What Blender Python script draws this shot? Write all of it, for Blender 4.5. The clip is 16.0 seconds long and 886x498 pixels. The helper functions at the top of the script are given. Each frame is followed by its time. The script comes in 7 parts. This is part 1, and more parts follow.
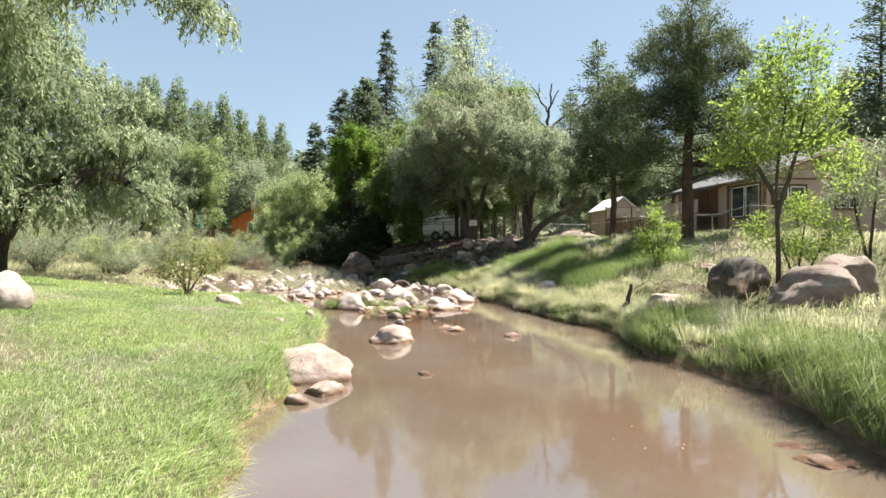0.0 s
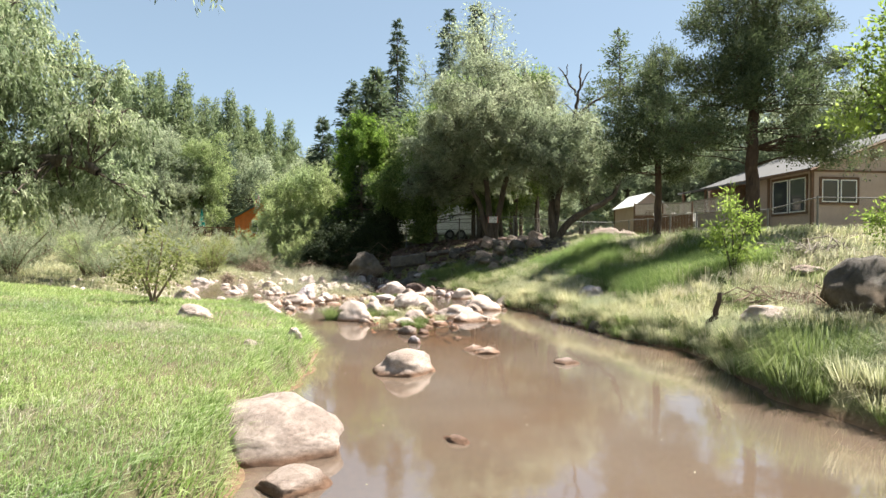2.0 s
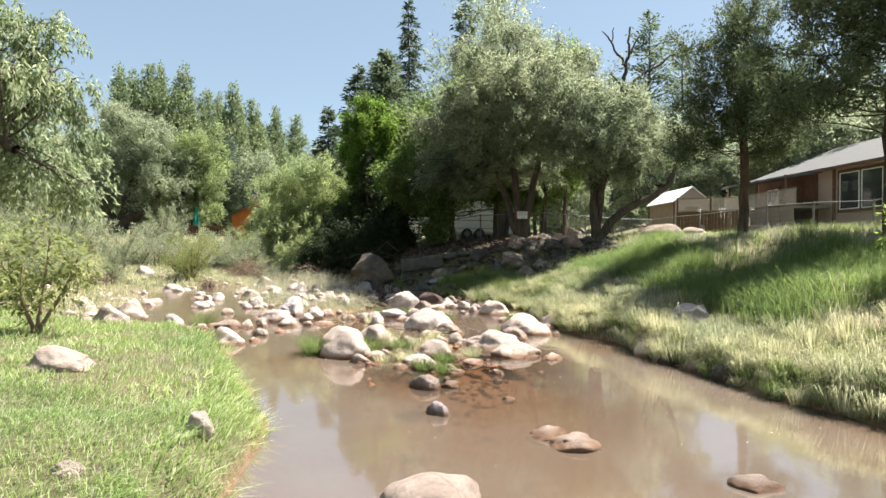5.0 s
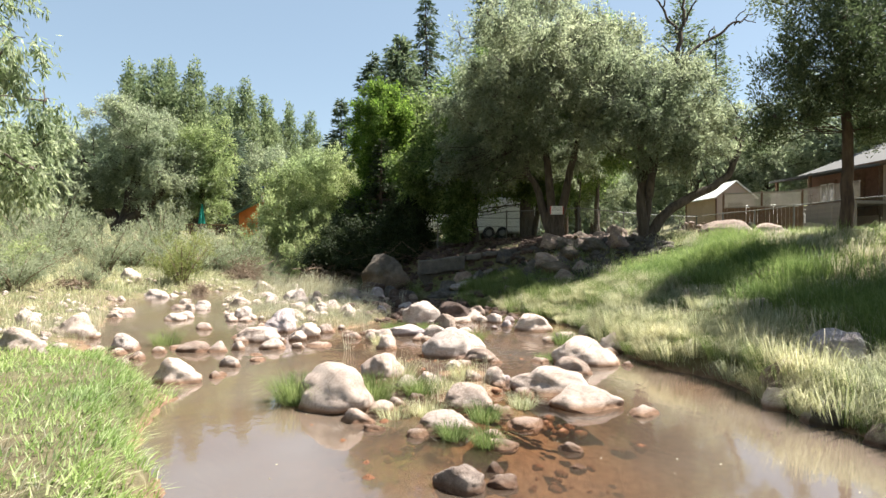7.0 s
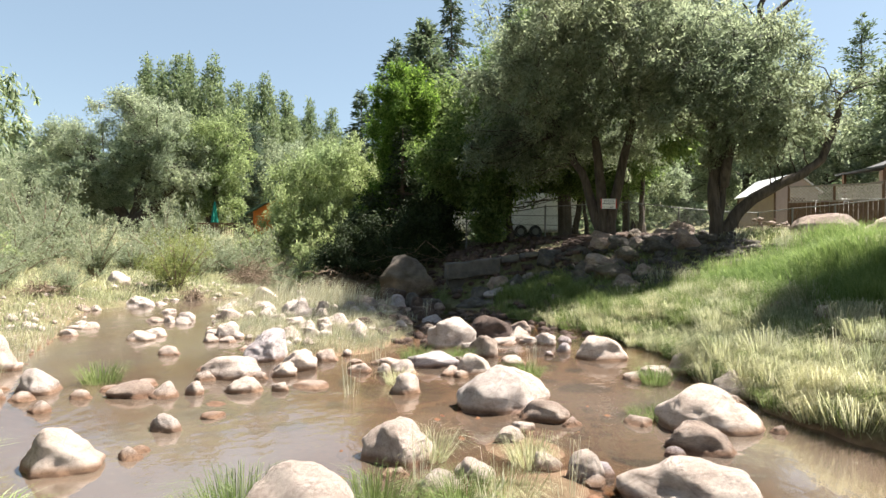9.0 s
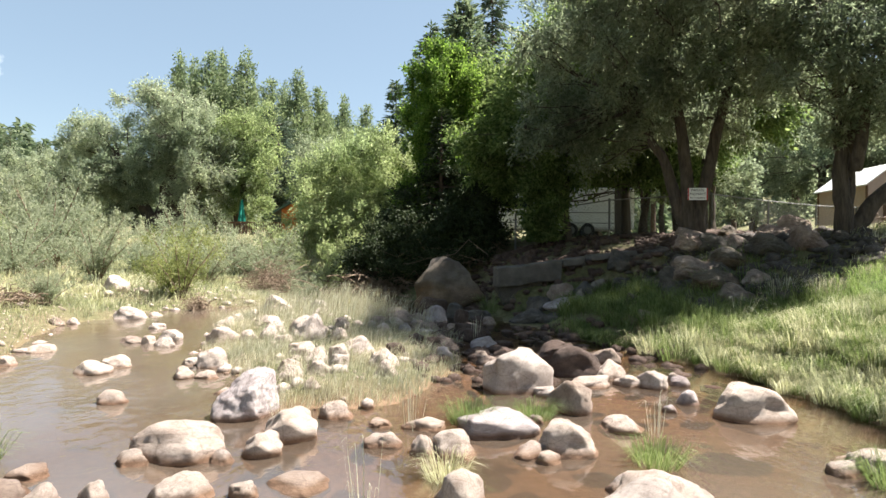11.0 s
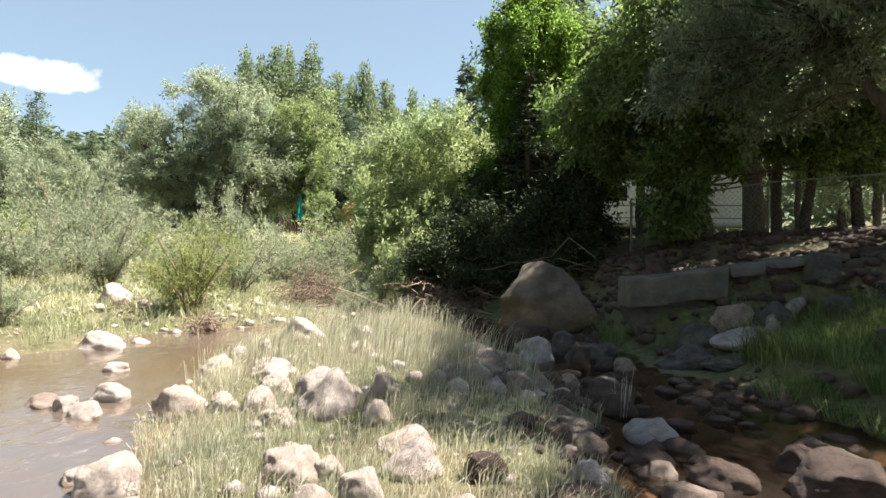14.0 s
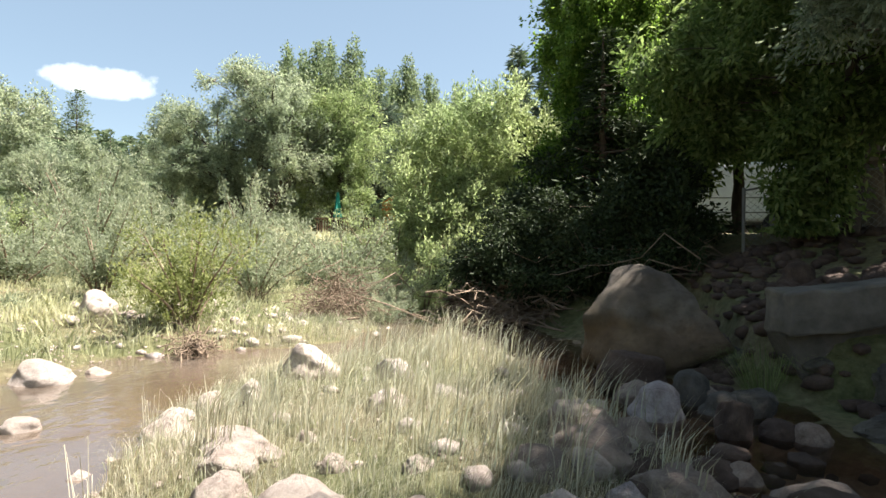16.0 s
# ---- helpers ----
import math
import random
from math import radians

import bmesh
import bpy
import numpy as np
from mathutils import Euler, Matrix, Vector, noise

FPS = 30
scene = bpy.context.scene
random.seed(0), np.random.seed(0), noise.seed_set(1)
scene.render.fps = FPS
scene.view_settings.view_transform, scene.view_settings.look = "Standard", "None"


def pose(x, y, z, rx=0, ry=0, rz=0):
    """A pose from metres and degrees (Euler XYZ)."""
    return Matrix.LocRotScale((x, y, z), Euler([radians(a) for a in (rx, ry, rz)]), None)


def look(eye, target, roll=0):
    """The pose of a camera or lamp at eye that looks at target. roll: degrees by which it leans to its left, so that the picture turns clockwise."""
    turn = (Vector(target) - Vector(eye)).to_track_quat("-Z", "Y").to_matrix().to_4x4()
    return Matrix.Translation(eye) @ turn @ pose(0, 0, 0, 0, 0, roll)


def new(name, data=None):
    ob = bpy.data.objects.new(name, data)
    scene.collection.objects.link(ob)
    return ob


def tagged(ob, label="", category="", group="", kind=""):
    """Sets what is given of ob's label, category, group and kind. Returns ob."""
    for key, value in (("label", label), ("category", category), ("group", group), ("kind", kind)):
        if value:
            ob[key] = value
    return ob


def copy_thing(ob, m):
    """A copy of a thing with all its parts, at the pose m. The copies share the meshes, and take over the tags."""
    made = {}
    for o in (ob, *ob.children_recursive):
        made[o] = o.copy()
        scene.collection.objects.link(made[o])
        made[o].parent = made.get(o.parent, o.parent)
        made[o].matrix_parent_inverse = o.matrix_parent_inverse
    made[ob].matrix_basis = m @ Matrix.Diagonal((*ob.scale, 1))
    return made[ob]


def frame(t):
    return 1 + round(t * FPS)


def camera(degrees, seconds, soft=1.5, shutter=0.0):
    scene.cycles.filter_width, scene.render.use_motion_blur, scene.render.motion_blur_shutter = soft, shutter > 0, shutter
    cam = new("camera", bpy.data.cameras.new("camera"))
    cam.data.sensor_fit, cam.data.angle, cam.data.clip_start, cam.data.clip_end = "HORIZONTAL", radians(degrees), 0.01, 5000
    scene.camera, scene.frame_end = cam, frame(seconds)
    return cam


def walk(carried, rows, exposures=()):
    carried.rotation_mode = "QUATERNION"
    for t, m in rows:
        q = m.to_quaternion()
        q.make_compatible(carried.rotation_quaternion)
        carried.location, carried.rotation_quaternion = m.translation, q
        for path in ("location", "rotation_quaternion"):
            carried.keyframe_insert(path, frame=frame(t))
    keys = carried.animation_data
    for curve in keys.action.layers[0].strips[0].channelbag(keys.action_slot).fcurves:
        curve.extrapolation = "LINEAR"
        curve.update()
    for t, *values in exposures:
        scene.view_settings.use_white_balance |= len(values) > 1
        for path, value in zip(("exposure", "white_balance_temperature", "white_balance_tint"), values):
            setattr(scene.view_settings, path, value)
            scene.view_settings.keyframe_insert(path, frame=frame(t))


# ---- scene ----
cam = camera(73.1, 16.0)
METRES, EYE, TILT, LEAN, TURN = 22.388, 1.5, 0.0, 0.0, -6.0
ROWS = [
    (0.0, 0.0, 0.0, 0.0, 0.0, -0.05, -0.5),
    (0.5, -0.002, 0.0307, -0.0004, 0.28, -0.04, -0.51),
    (1.0, -0.0047, 0.0612, -0.001, 0.54, -0.03, -0.5),
    (1.5, -0.008, 0.0917, -0.002, 0.79, -0.01, -0.52),
    (2.0, -0.0111, 0.1228, -0.0025, 1.07, -0.01, -0.49),
    (2.5, -0.0137, 0.1536, -0.0032, 1.35, 0.0, -0.51),
    (3.0, -0.016, 0.1844, -0.0033, 1.57, 0.01, -0.5),
    (3.5, -0.0186, 0.2153, -0.0031, 1.65, 0.03, -0.49),
    (4.0, -0.0217, 0.246, -0.0027, 1.71, 0.04, -0.48),
    (6.5, -0.0391, 0.4002, -0.0017, 3.33, 0.01, -0.52),
    (7.0, -0.0423, 0.4312, -0.0016, 3.74, 0.01, -0.51),
    (7.5, -0.0463, 0.4623, -0.0014, 4.17, 0.02, -0.51),
    (8.0, -0.0509, 0.4935, -0.0014, 4.65, 0.02, -0.52),
    (8.5, -0.0553, 0.5246, -0.0013, 5.28, 0.02, -0.51),
    (9.0, -0.0601, 0.5559, -0.0012, 5.98, -0.0, -0.51),
    (11.5, -0.0944, 0.7127, -0.0008, 10.32, -0.0, -0.56),
    (12.0, -0.1023, 0.7438, -0.0008, 11.27, -0.01, -0.57),
    (12.5, -0.1108, 0.7748, -0.0006, 12.23, 0.01, -0.57),
    (13.0, -0.1193, 0.8051, -0.0007, 13.36, -0.0, -0.56),
    (13.5, -0.1287, 0.8352, -0.0007, 14.68, 0.0, -0.58),
    (14.0, -0.1387, 0.8648, -0.0006, 15.99, -0.0, -0.58),
    (14.5, -0.1483, 0.8939, -0.0007, 17.26, -0.0, -0.59),
    (15.0, -0.159, 0.9225, -0.0009, 18.39, -0.01, -0.61),
    (15.5, -0.1703, 0.9504, -0.001, 19.4, -0.01, -0.6),
    (16.0, -0.182, 0.9784, -0.0017, 20.21, -0.01, -0.58),
]
walk(cam, [(t, pose(0, 0, EYE, TILT, LEAN, TURN) @ pose(METRES * x, METRES * y, METRES * z, 90 + pitch, roll, yaw)) for t, x, y, z, yaw, pitch, roll in ROWS],
     exposures=[(0.0, 1.92), (9.0, 1.98), (16.0, 2.05)])

# ---- world and sun ----
SUN_WAY = Vector((0.49, 0.14, 0.86)).normalized()
world = bpy.data.worlds.new("sky")
scene.world = world
world.use_nodes = True
wn, wl = world.node_tree.nodes, world.node_tree.links
wn.clear()
sky = wn.new("ShaderNodeTexSky")
sky.sky_type, sky.sun_disc = "NISHITA", False
sky.sun_elevation, sky.sun_rotation = math.asin(SUN_WAY.z), math.atan2(SUN_WAY.x, SUN_WAY.y)
sky.altitude, sky.air_density, sky.dust_density, sky.ozone_density = 1200, 1.0, 1.6, 0.9
bg = wn.new("ShaderNodeBackground")
bg.inputs["Strength"].default_value = 0.053
wout = wn.new("ShaderNodeOutputWorld")
# one small fair-weather cloud, soft and torn at its edge
wcoord = wn.new("ShaderNodeTexCoord")
CLOUD_WAY = Vector((-0.672, 0.705, 0.232)).normalized()
CLOUD_SIDE = Vector((0, 0, 1)).cross(CLOUD_WAY).normalized()
CLOUD_UP = CLOUD_WAY.cross(CLOUD_SIDE)


def world_dot(v, scale):
    d = wn.new("ShaderNodeVectorMath")
    d.operation = "DOT_PRODUCT"
    wl.new(wcoord.outputs["Generated"], d.inputs[0])
    d.inputs[1].default_value = Vector(v) * scale
    return d.outputs["Value"]


def world_math(op, a, b):
    n = wn.new("ShaderNodeMath")
    n.operation = op
    for i, v in enumerate((a, b)):
        if isinstance(v, (int, float)):
            n.inputs[i].default_value = v
        else:
            wl.new(v, n.inputs[i])
    return n.outputs[0]


ca = world_math("POWER", world_math("ABSOLUTE", world_dot(CLOUD_SIDE, 1 / 0.082), 0), 2.0)
cb = world_math("POWER", world_math("ABSOLUTE", world_dot(CLOUD_UP, 1 / 0.024), 0), 2.0)
cn = wn.new("ShaderNodeTexNoise")
cn.inputs["Scale"].default_value, cn.inputs["Detail"].default_value, cn.inputs["Roughness"].default_value = 22.0, 6.0, 0.6
wl.new(wcoord.outputs["Generated"], cn.inputs["Vector"])
body = world_math("SUBTRACT", world_math("ADD", 0.0, world_math("MULTIPLY", cn.outputs["Fac"], 2.1)), world_math("ADD", ca, cb))
front = world_math("GREATER_THAN", world_dot(CLOUD_WAY, 1), 0.5)
cloud_amount = wn.new("ShaderNodeMapRange")
wl.new(world_math("MULTIPLY", body, front), cloud_amount.inputs["Value"])
cloud_amount.inputs["From Min"].default_value, cloud_amount.inputs["From Max"].default_value = 0.10, 0.95
wmix = wn.new("ShaderNodeMixRGB")
wl.new(cloud_amount.outputs[0], wmix.inputs[0])
haze = wn.new("ShaderNodeMixRGB")
haze.blend_type, haze.inputs[0].default_value, haze.inputs[2].default_value = "MULTIPLY", 1.0, (1.15, 1.07, 0.93, 1)
wl.new(sky.outputs[0], haze.inputs[1])
veil = wn.new("ShaderNodeMixRGB")
veil.inputs[0].default_value, veil.inputs[2].default_value = 0.45, (2.45, 3.25, 4.0, 1)
wl.new(haze.outputs[0], veil.inputs[1])
wl.new(veil.outputs[0], wmix.inputs[1])
wmix.inputs[2].default_value = (8.8, 9.0, 9.3, 1)
wl.new(wmix.outputs[0], bg.inputs["Color"])
wl.new(bg.outputs[0], wout.inputs["Surface"])

sun_data = bpy.data.lights.new("sun", "SUN")
sun_data.energy, sun_data.angle, sun_data.color = 5.0, radians(0.55), (1.0, 0.94, 0.87)
sun = new("sun", sun_data)
sun.matrix_world = look((0, 0, 60), Vector((0, 0, 60)) - SUN_WAY)

# ---- materials ----


def shader(name, rough=0.9, metal=0.0):
    m = bpy.data.materials.new(name)
    m.use_nodes = True
    n = m.node_tree.nodes
    b = n["Principled BSDF"]
    b.inputs["Roughness"].default_value, b.inputs["Metallic"].default_value = rough, metal
    b.inputs["Specular IOR Level"].default_value = 0.3
    return m, n, m.node_tree.links, b


def noise_tex(n, l, scale, detail=5.0, rough=0.6, coord="Object", stretch=None, seed=0.0):
    c = n.new("ShaderNodeTexCoord")
    t = n.new("ShaderNodeTexNoise")
    t.inputs["Scale"].default_value, t.inputs["Detail"].default_value, t.inputs["Roughness"].default_value = scale, detail, rough
    src = c.outputs[coord]
    if stretch or seed:
        mp = n.new("ShaderNodeMapping")
        mp.inputs["Scale"].default_value = stretch or (1, 1, 1)
        mp.inputs["Location"].default_value = (seed, seed * 0.7, seed * 1.3)
        l.new(src, mp.inputs["Vector"])
        src = mp.outputs[0]
    l.new(src, t.inputs["Vector"])
    return t.outputs["Fac"]


def ramp(n, l, src, stops):
    r = n.new("ShaderNodeValToRGB")
    while len(r.color_ramp.elements) < len(stops):
        r.color_ramp.elements.new(0.5)
    for e, (p, c) in zip(r.color_ramp.elements, stops):
        e.position, e.color = p, (*c, 1) if len(c) == 3 else c
    l.new(src, r.inputs[0])
    return r.outputs[0]


def blend(n, l, fac, a, b, kind="MIX"):
    x = n.new("ShaderNodeMixRGB")
    x.blend_type = kind
    for i, v in enumerate((fac, a, b)):
        if isinstance(v, (int, float)):
            x.inputs[i].default_value = v
        elif isinstance(v, tuple):
            x.inputs[i].default_value = (*v, 1)
        else:
            l.new(v, x.inputs[i])
    return x.outputs[0]


def relief(n, l, b, src, strength, distance):
    u = n.new("ShaderNodeBump")
    u.inputs["Strength"].default_value, u.inputs["Distance"].default_value = strength, distance
    l.new(src, u.inputs["Height"])
    l.new(u.outputs[0], b.inputs["Normal"])


def leaf_material(name, dark, mid, light, through_light=0.35, rough=0.55, big=0.35):
    """Foliage: each leaf its own shade, some light passing through it."""
    m, n, l, b = shader(name, rough)
    b.inputs["Specular IOR Level"].default_value = 0.16
    geo = n.new("ShaderNodeNewGeometry")
    col = ramp(n, l, geo.outputs["Random Per Island"], [(0.0, dark), (0.5, mid), (1.0, light)])
    patch = ramp(n, l, noise_tex(n, l, big, 3.0), [(0.3, (0.68, 0.74, 0.72)), (0.7, (1.18, 1.12, 1.08))])
    col = blend(n, l, 1.0, col, patch, "MULTIPLY")
    l.new(col, b.inputs["Base Color"])
    t = n.new("ShaderNodeBsdfTranslucent")
    l.new(blend(n, l, 1.0, col, (1.06, 1.10, 0.96), "MULTIPLY"), t.inputs["Color"])
    s = n.new("ShaderNodeMixShader")
    s.inputs[0].default_value = min(0.7, through_light * 1.35)
    l.new(b.outputs[0], s.inputs[1])
    l.new(t.outputs[0], s.inputs[2])
    l.new(s.outputs[0], n["Material Output"].inputs["Surface"])
    return m


def bark_material(name, dark, light, scale=14.0):
    m, n, l, b = shader(name, 0.95)
    f = noise_tex(n, l, scale, 6.0, 0.65, stretch=(1, 1, 0.22))
    col = ramp(n, l, f, [(0.3, dark), (0.7, light)])
    col = blend(n, l, 0.35, col, ramp(n, l, noise_tex(n, l, 2.2), [(0.3, (0.5, 0.5, 0.5)), (0.7, (1.1, 1.1, 1.05))]), "MULTIPLY")
    l.new(col, b.inputs["Base Color"])
    relief(n, l, b, f, 0.8, 0.02)
    return m


def rock_material(name, dark, mid, light, moss=0.0, rust=0.0):
    """Creek stone: speckled, stained, darker and redder where the water wets it, each stone of its own tone."""
    m, n, l, b = shader(name, 0.85)
    info = n.new("ShaderNodeObjectInfo")
    big = noise_tex(n, l, 1.6, 4.0, 0.6)
    fine = noise_tex(n, l, 22.0, 6.0, 0.7)
    col = ramp(n, l, big, [(0.28, dark), (0.5, mid), (0.72, light)])
    col = blend(n, l, 0.45, col, ramp(n, l, fine, [(0.34, (0.50, 0.48, 0.46)), (0.5, (0.98, 0.97, 0.96)), (0.66, (1.18, 1.17, 1.15))]), "MULTIPLY")
    stain = ramp(n, l, noise_tex(n, l, 4.5, 7.0, 0.72, seed=7), [(0.36, (0.58, 0.53, 0.50)), (0.52, (1, 1, 1))])
    col = blend(n, l, 0.5, col, stain, "MULTIPLY")
    tone = ramp(n, l, info.outputs["Random"], [(0.0, (0.90, 0.84, 0.81)), (0.35, (1.0, 0.97, 0.95)), (0.7, (1.07, 1.04, 1.01)), (1.0, (0.90, 0.90, 0.92))])
    col = blend(n, l, 1.0, col, tone, "MULTIPLY")
    vor = n.new("ShaderNodeTexVoronoi")
    vor.feature = "DISTANCE_TO_EDGE"
    vor.inputs["Scale"].default_value = 1.3
    c = n.new("ShaderNodeTexCoord")
    l.new(c.outputs["Object"], vor.inputs["Vector"])
    crack = ramp(n, l, vor.outputs["Distance"], [(0.0, (0.45, 0.42, 0.40)), (0.02, (1, 1, 1))])
    col = blend(n, l, 0.35, col, crack, "MULTIPLY")
    # wet, iron-stained foot at the waterline
    geo = n.new("ShaderNodeNewGeometry")
    sep = n.new("ShaderNodeSeparateXYZ")
    l.new(geo.outputs["Position"], sep.inputs[0])
    wet = n.new("ShaderNodeMapRange")
    wet.inputs["From Min"].default_value, wet.inputs["From Max"].default_value = -0.07, -0.02
    wet.inputs["To Min"].default_value, wet.inputs["To Max"].default_value = 1.0, 0.0
    l.new(sep.outputs["Z"], wet.inputs["Value"])
    col = blend(n, l, wet.outputs[0], col, blend(n, l, 1.0, col, (0.50, 0.36, 0.26), "MULTIPLY"))
    if moss:
        col = blend(n, l, ramp(n, l, noise_tex(n, l, 1.1, 3.0, seed=4), [(0.45, (0, 0, 0)), (0.6, (moss, moss, moss))]), col, (0.16, 0.13, 0.06))
    if rust:
        # old flood stain over the lower half
        part_z = n.new("ShaderNodeSeparateXYZ")
        l.new(c.outputs["Object"], part_z.inputs[0])
        edge = n.new("ShaderNodeMath")
        edge.operation = "MULTIPLY_ADD"
        l.new(noise_tex(n, l, 2.6, 5.0, 0.6, seed=9), edge.inputs[0])
        edge.inputs[1].default_value = -0.45
        l.new(part_z.outputs["Z"], edge.inputs[2])
        stained = n.new("ShaderNodeMapRange")
        stained.inputs["From Min"].default_value, stained.inputs["From Max"].default_value = -0.22, -0.08
        stained.inputs["To Min"].default_value, stained.inputs["To Max"].default_value = rust, 0.0
        l.new(edge.outputs[0], stained.inputs["Value"])
        col = blend(n, l, stained.outputs[0], col, blend(n, l, 1.0, col, (1.0, 0.68, 0.30), "MULTIPLY"))
    l.new(col, b.inputs["Base Color"])
    relief(n, l, b, noise_tex(n, l, 11.0, 12.0, 0.82), 1.0, 0.05)
    return m


def plain_material(name, colour, rough=0.8, metal=0.0, vary=0.25, scale=6.0, bump=0.0):
    m, n, l, b = shader(name, rough, metal)
    f = noise_tex(n, l, scale, 5.0, 0.65)
    lo, hi = tuple(v * (1 - vary) for v in colour), tuple(min(1, v * (1 + vary)) for v in colour)
    col = ramp(n, l, f, [(0.3, lo), (0.7, hi)])
    col = blend(n, l, 0.4, col, ramp(n, l, noise_tex(n, l, scale * 6, 4.0), [(0.3, (0.8, 0.8, 0.8)), (0.7, (1.1, 1.1, 1.1))]), "MULTIPLY")
    l.new(col, b.inputs["Base Color"])
    if bump:
        relief(n, l, b, noise_tex(n, l, scale * 4, 6.0), bump, 0.01)
    return m


def ground_material():
    """Soil under the grass, gravel in the creek bed and red mud at the waterline."""
    m, n, l, b = shader("earth", 0.95)
    geo = n.new("ShaderNodeNewGeometry")
    sep = n.new("ShaderNodeSeparateXYZ")
    l.new(geo.outputs["Position"], sep.inputs[0])
    fine = noise_tex(n, l, 9.0, 7.0, 0.7)
    big = noise_tex(n, l, 0.55, 4.0, 0.6)
    soil = ramp(n, l, fine, [(0.3, (0.10, 0.075, 0.045)), (0.55, (0.20, 0.16, 0.095)), (0.75, (0.33, 0.28, 0.18))])
    green = ramp(n, l, fine, [(0.3, (0.055, 0.075, 0.022)), (0.7, (0.16, 0.17, 0.075))])
    land = blend(n, l, ramp(n, l, big, [(0.38, (0.15, 0.15, 0.15)), (0.6, (0.85, 0.85, 0.85))]), soil, green)
    mud = ramp(n, l, fine, [(0.3, (0.150, 0.086, 0.050)), (0.7, (0.325, 0.210, 0.132))])
    low = n.new("ShaderNodeMapRange")
    low.inputs["From Min"].default_value, low.inputs["From Max"].default_value = -0.10, 0.01
    l.new(sep.outputs["Z"], low.inputs["Value"])
    l.new(blend(n, l, low.outputs[0], mud, land), b.inputs["Base Color"])
    relief(n, l, b, noise_tex(n, l, 24.0, 8.0, 0.75), 1.0, 0.06)
    return m


def water_material():
    """Shallow creek water, clouded with red-brown silt, glossy on top."""
    m, n, l, b = shader("silty_water", 0.055)
    big = noise_tex(n, l, 0.5, 4.0, 0.55, stretch=(1, 0.6, 1))
    col = ramp(n, l, big, [(0.3, (0.126, 0.083, 0.054)), (0.52, (0.140, 0.108, 0.082)), (0.72, (0.146, 0.122, 0.101))])
    l.new(col, b.inputs["Base Color"])
    b.inputs["IOR"].default_value, b.inputs["Specular IOR Level"].default_value = 2.2, 1.0
    f = noise_tex(n, l, 5.0, 3.0, 0.5, stretch=(1, 0.7, 1))
    relief(n, l, b, f, 0.035, 0.03)
    place = n.new("ShaderNodeNewGeometry")
    split = n.new("ShaderNodeSeparateXYZ")
    l.new(place.outputs["Position"], split.inputs[0])
    flow = n.new("ShaderNodeMapRange")
    flow.inputs["From Min"].default_value, flow.inputs["From Max"].default_value = 14.0, 21.0
    flow.inputs["To Min"].default_value, flow.inputs["To Max"].default_value = 0.035, 0.42
    l.new(split.outputs["Y"], flow.inputs["Value"])
    l.new(flow.outputs[0], b.inputs["Normal"].links[0].from_node.inputs["Strength"])
    # the silt lets the bed show where it is shallow
    tr = n.new("ShaderNodeBsdfTransparent")
    tr.inputs["Color"].default_value = (0.80, 0.69, 0.58, 1)
    gl = n.new("ShaderNodeBsdfGlossy")
    gl.inputs["Roughness"].default_value = 0.04
    l.new(b.inputs["Normal"].links[0].from_socket, gl.inputs["Normal"])
    fr = n.new("ShaderNodeFresnel")
    fr.inputs["IOR"].default_value = 1.45
    l.new(b.inputs["Normal"].links[0].from_socket, fr.inputs["Normal"])
    clear = n.new("ShaderNodeMixShader")
    l.new(fr.outputs[0], clear.inputs[0])
    l.new(tr.outputs[0], clear.inputs[1])
    l.new(gl.outputs[0], clear.inputs[2])
    s = n.new("ShaderNodeMixShader")
    murk = ramp(n, l, noise_tex(n, l, 0.35, 3.0, 0.5, seed=3), [(0.3, (0.62, 0.62, 0.62)), (0.6, (0.88, 0.88, 0.88))])
    # the silt settles in the pool; the arms above it run clear
    geo = n.new("ShaderNodeNewGeometry")
    sep = n.new("ShaderNodeSeparateXYZ")
    l.new(geo.outputs["Position"], sep.inputs[0])
    pool = n.new("ShaderNodeMapRange")
    pool.inputs["From Min"].default_value, pool.inputs["From Max"].default_value = 16.5, 24.0
    pool.inputs["To Min"].default_value, pool.inputs["To Max"].default_value = 1.0, 0.10
    l.new(sep.outputs["Y"], pool.inputs["Value"])
    arm = n.new("ShaderNodeMapRange")
    arm.inputs["From Min"].default_value, arm.inputs["From Max"].default_value = -3.6, -1.6
    l.new(sep.outputs["X"], arm.inputs["Value"])
    settled = blend(n, l, arm.outputs[0], (0.85, 0.85, 0.85), pool.outputs[0])
    spot = n.new("ShaderNodeVectorMath")
    spot.operation = "MULTIPLY_ADD"
    l.new(geo.outputs["Position"], spot.inputs[0])
    spot.inputs[1].default_value, spot.inputs[2].default_value = (0.66, 0.34, 0.0), (-0.56, -5.20, 0.0)
    gone = n.new("ShaderNodeVectorMath")
    gone.operation = "LENGTH"
    l.new(spot.outputs[0], gone.inputs[0])
    near = n.new("ShaderNodeMapRange")
    near.inputs["From Min"].default_value, near.inputs["From Max"].default_value = 0.35, 1.15
    near.inputs["To Min"].default_value, near.inputs["To Max"].default_value = 0.14, 1.0
    l.new(gone.outputs["Value"], near.inputs["Value"])
    settled = blend(n, l, 1.0, settled, near.outputs[0], "MULTIPLY")
    l.new(blend(n, l, 1.0, murk, settled, "MULTIPLY"), s.inputs[0])
    l.new(clear.outputs[0], s.inputs[1])
    l.new(b.outputs[0], s.inputs[2])
    l.new(s.outputs[0], n["Material Output"].inputs["Surface"])
    return m


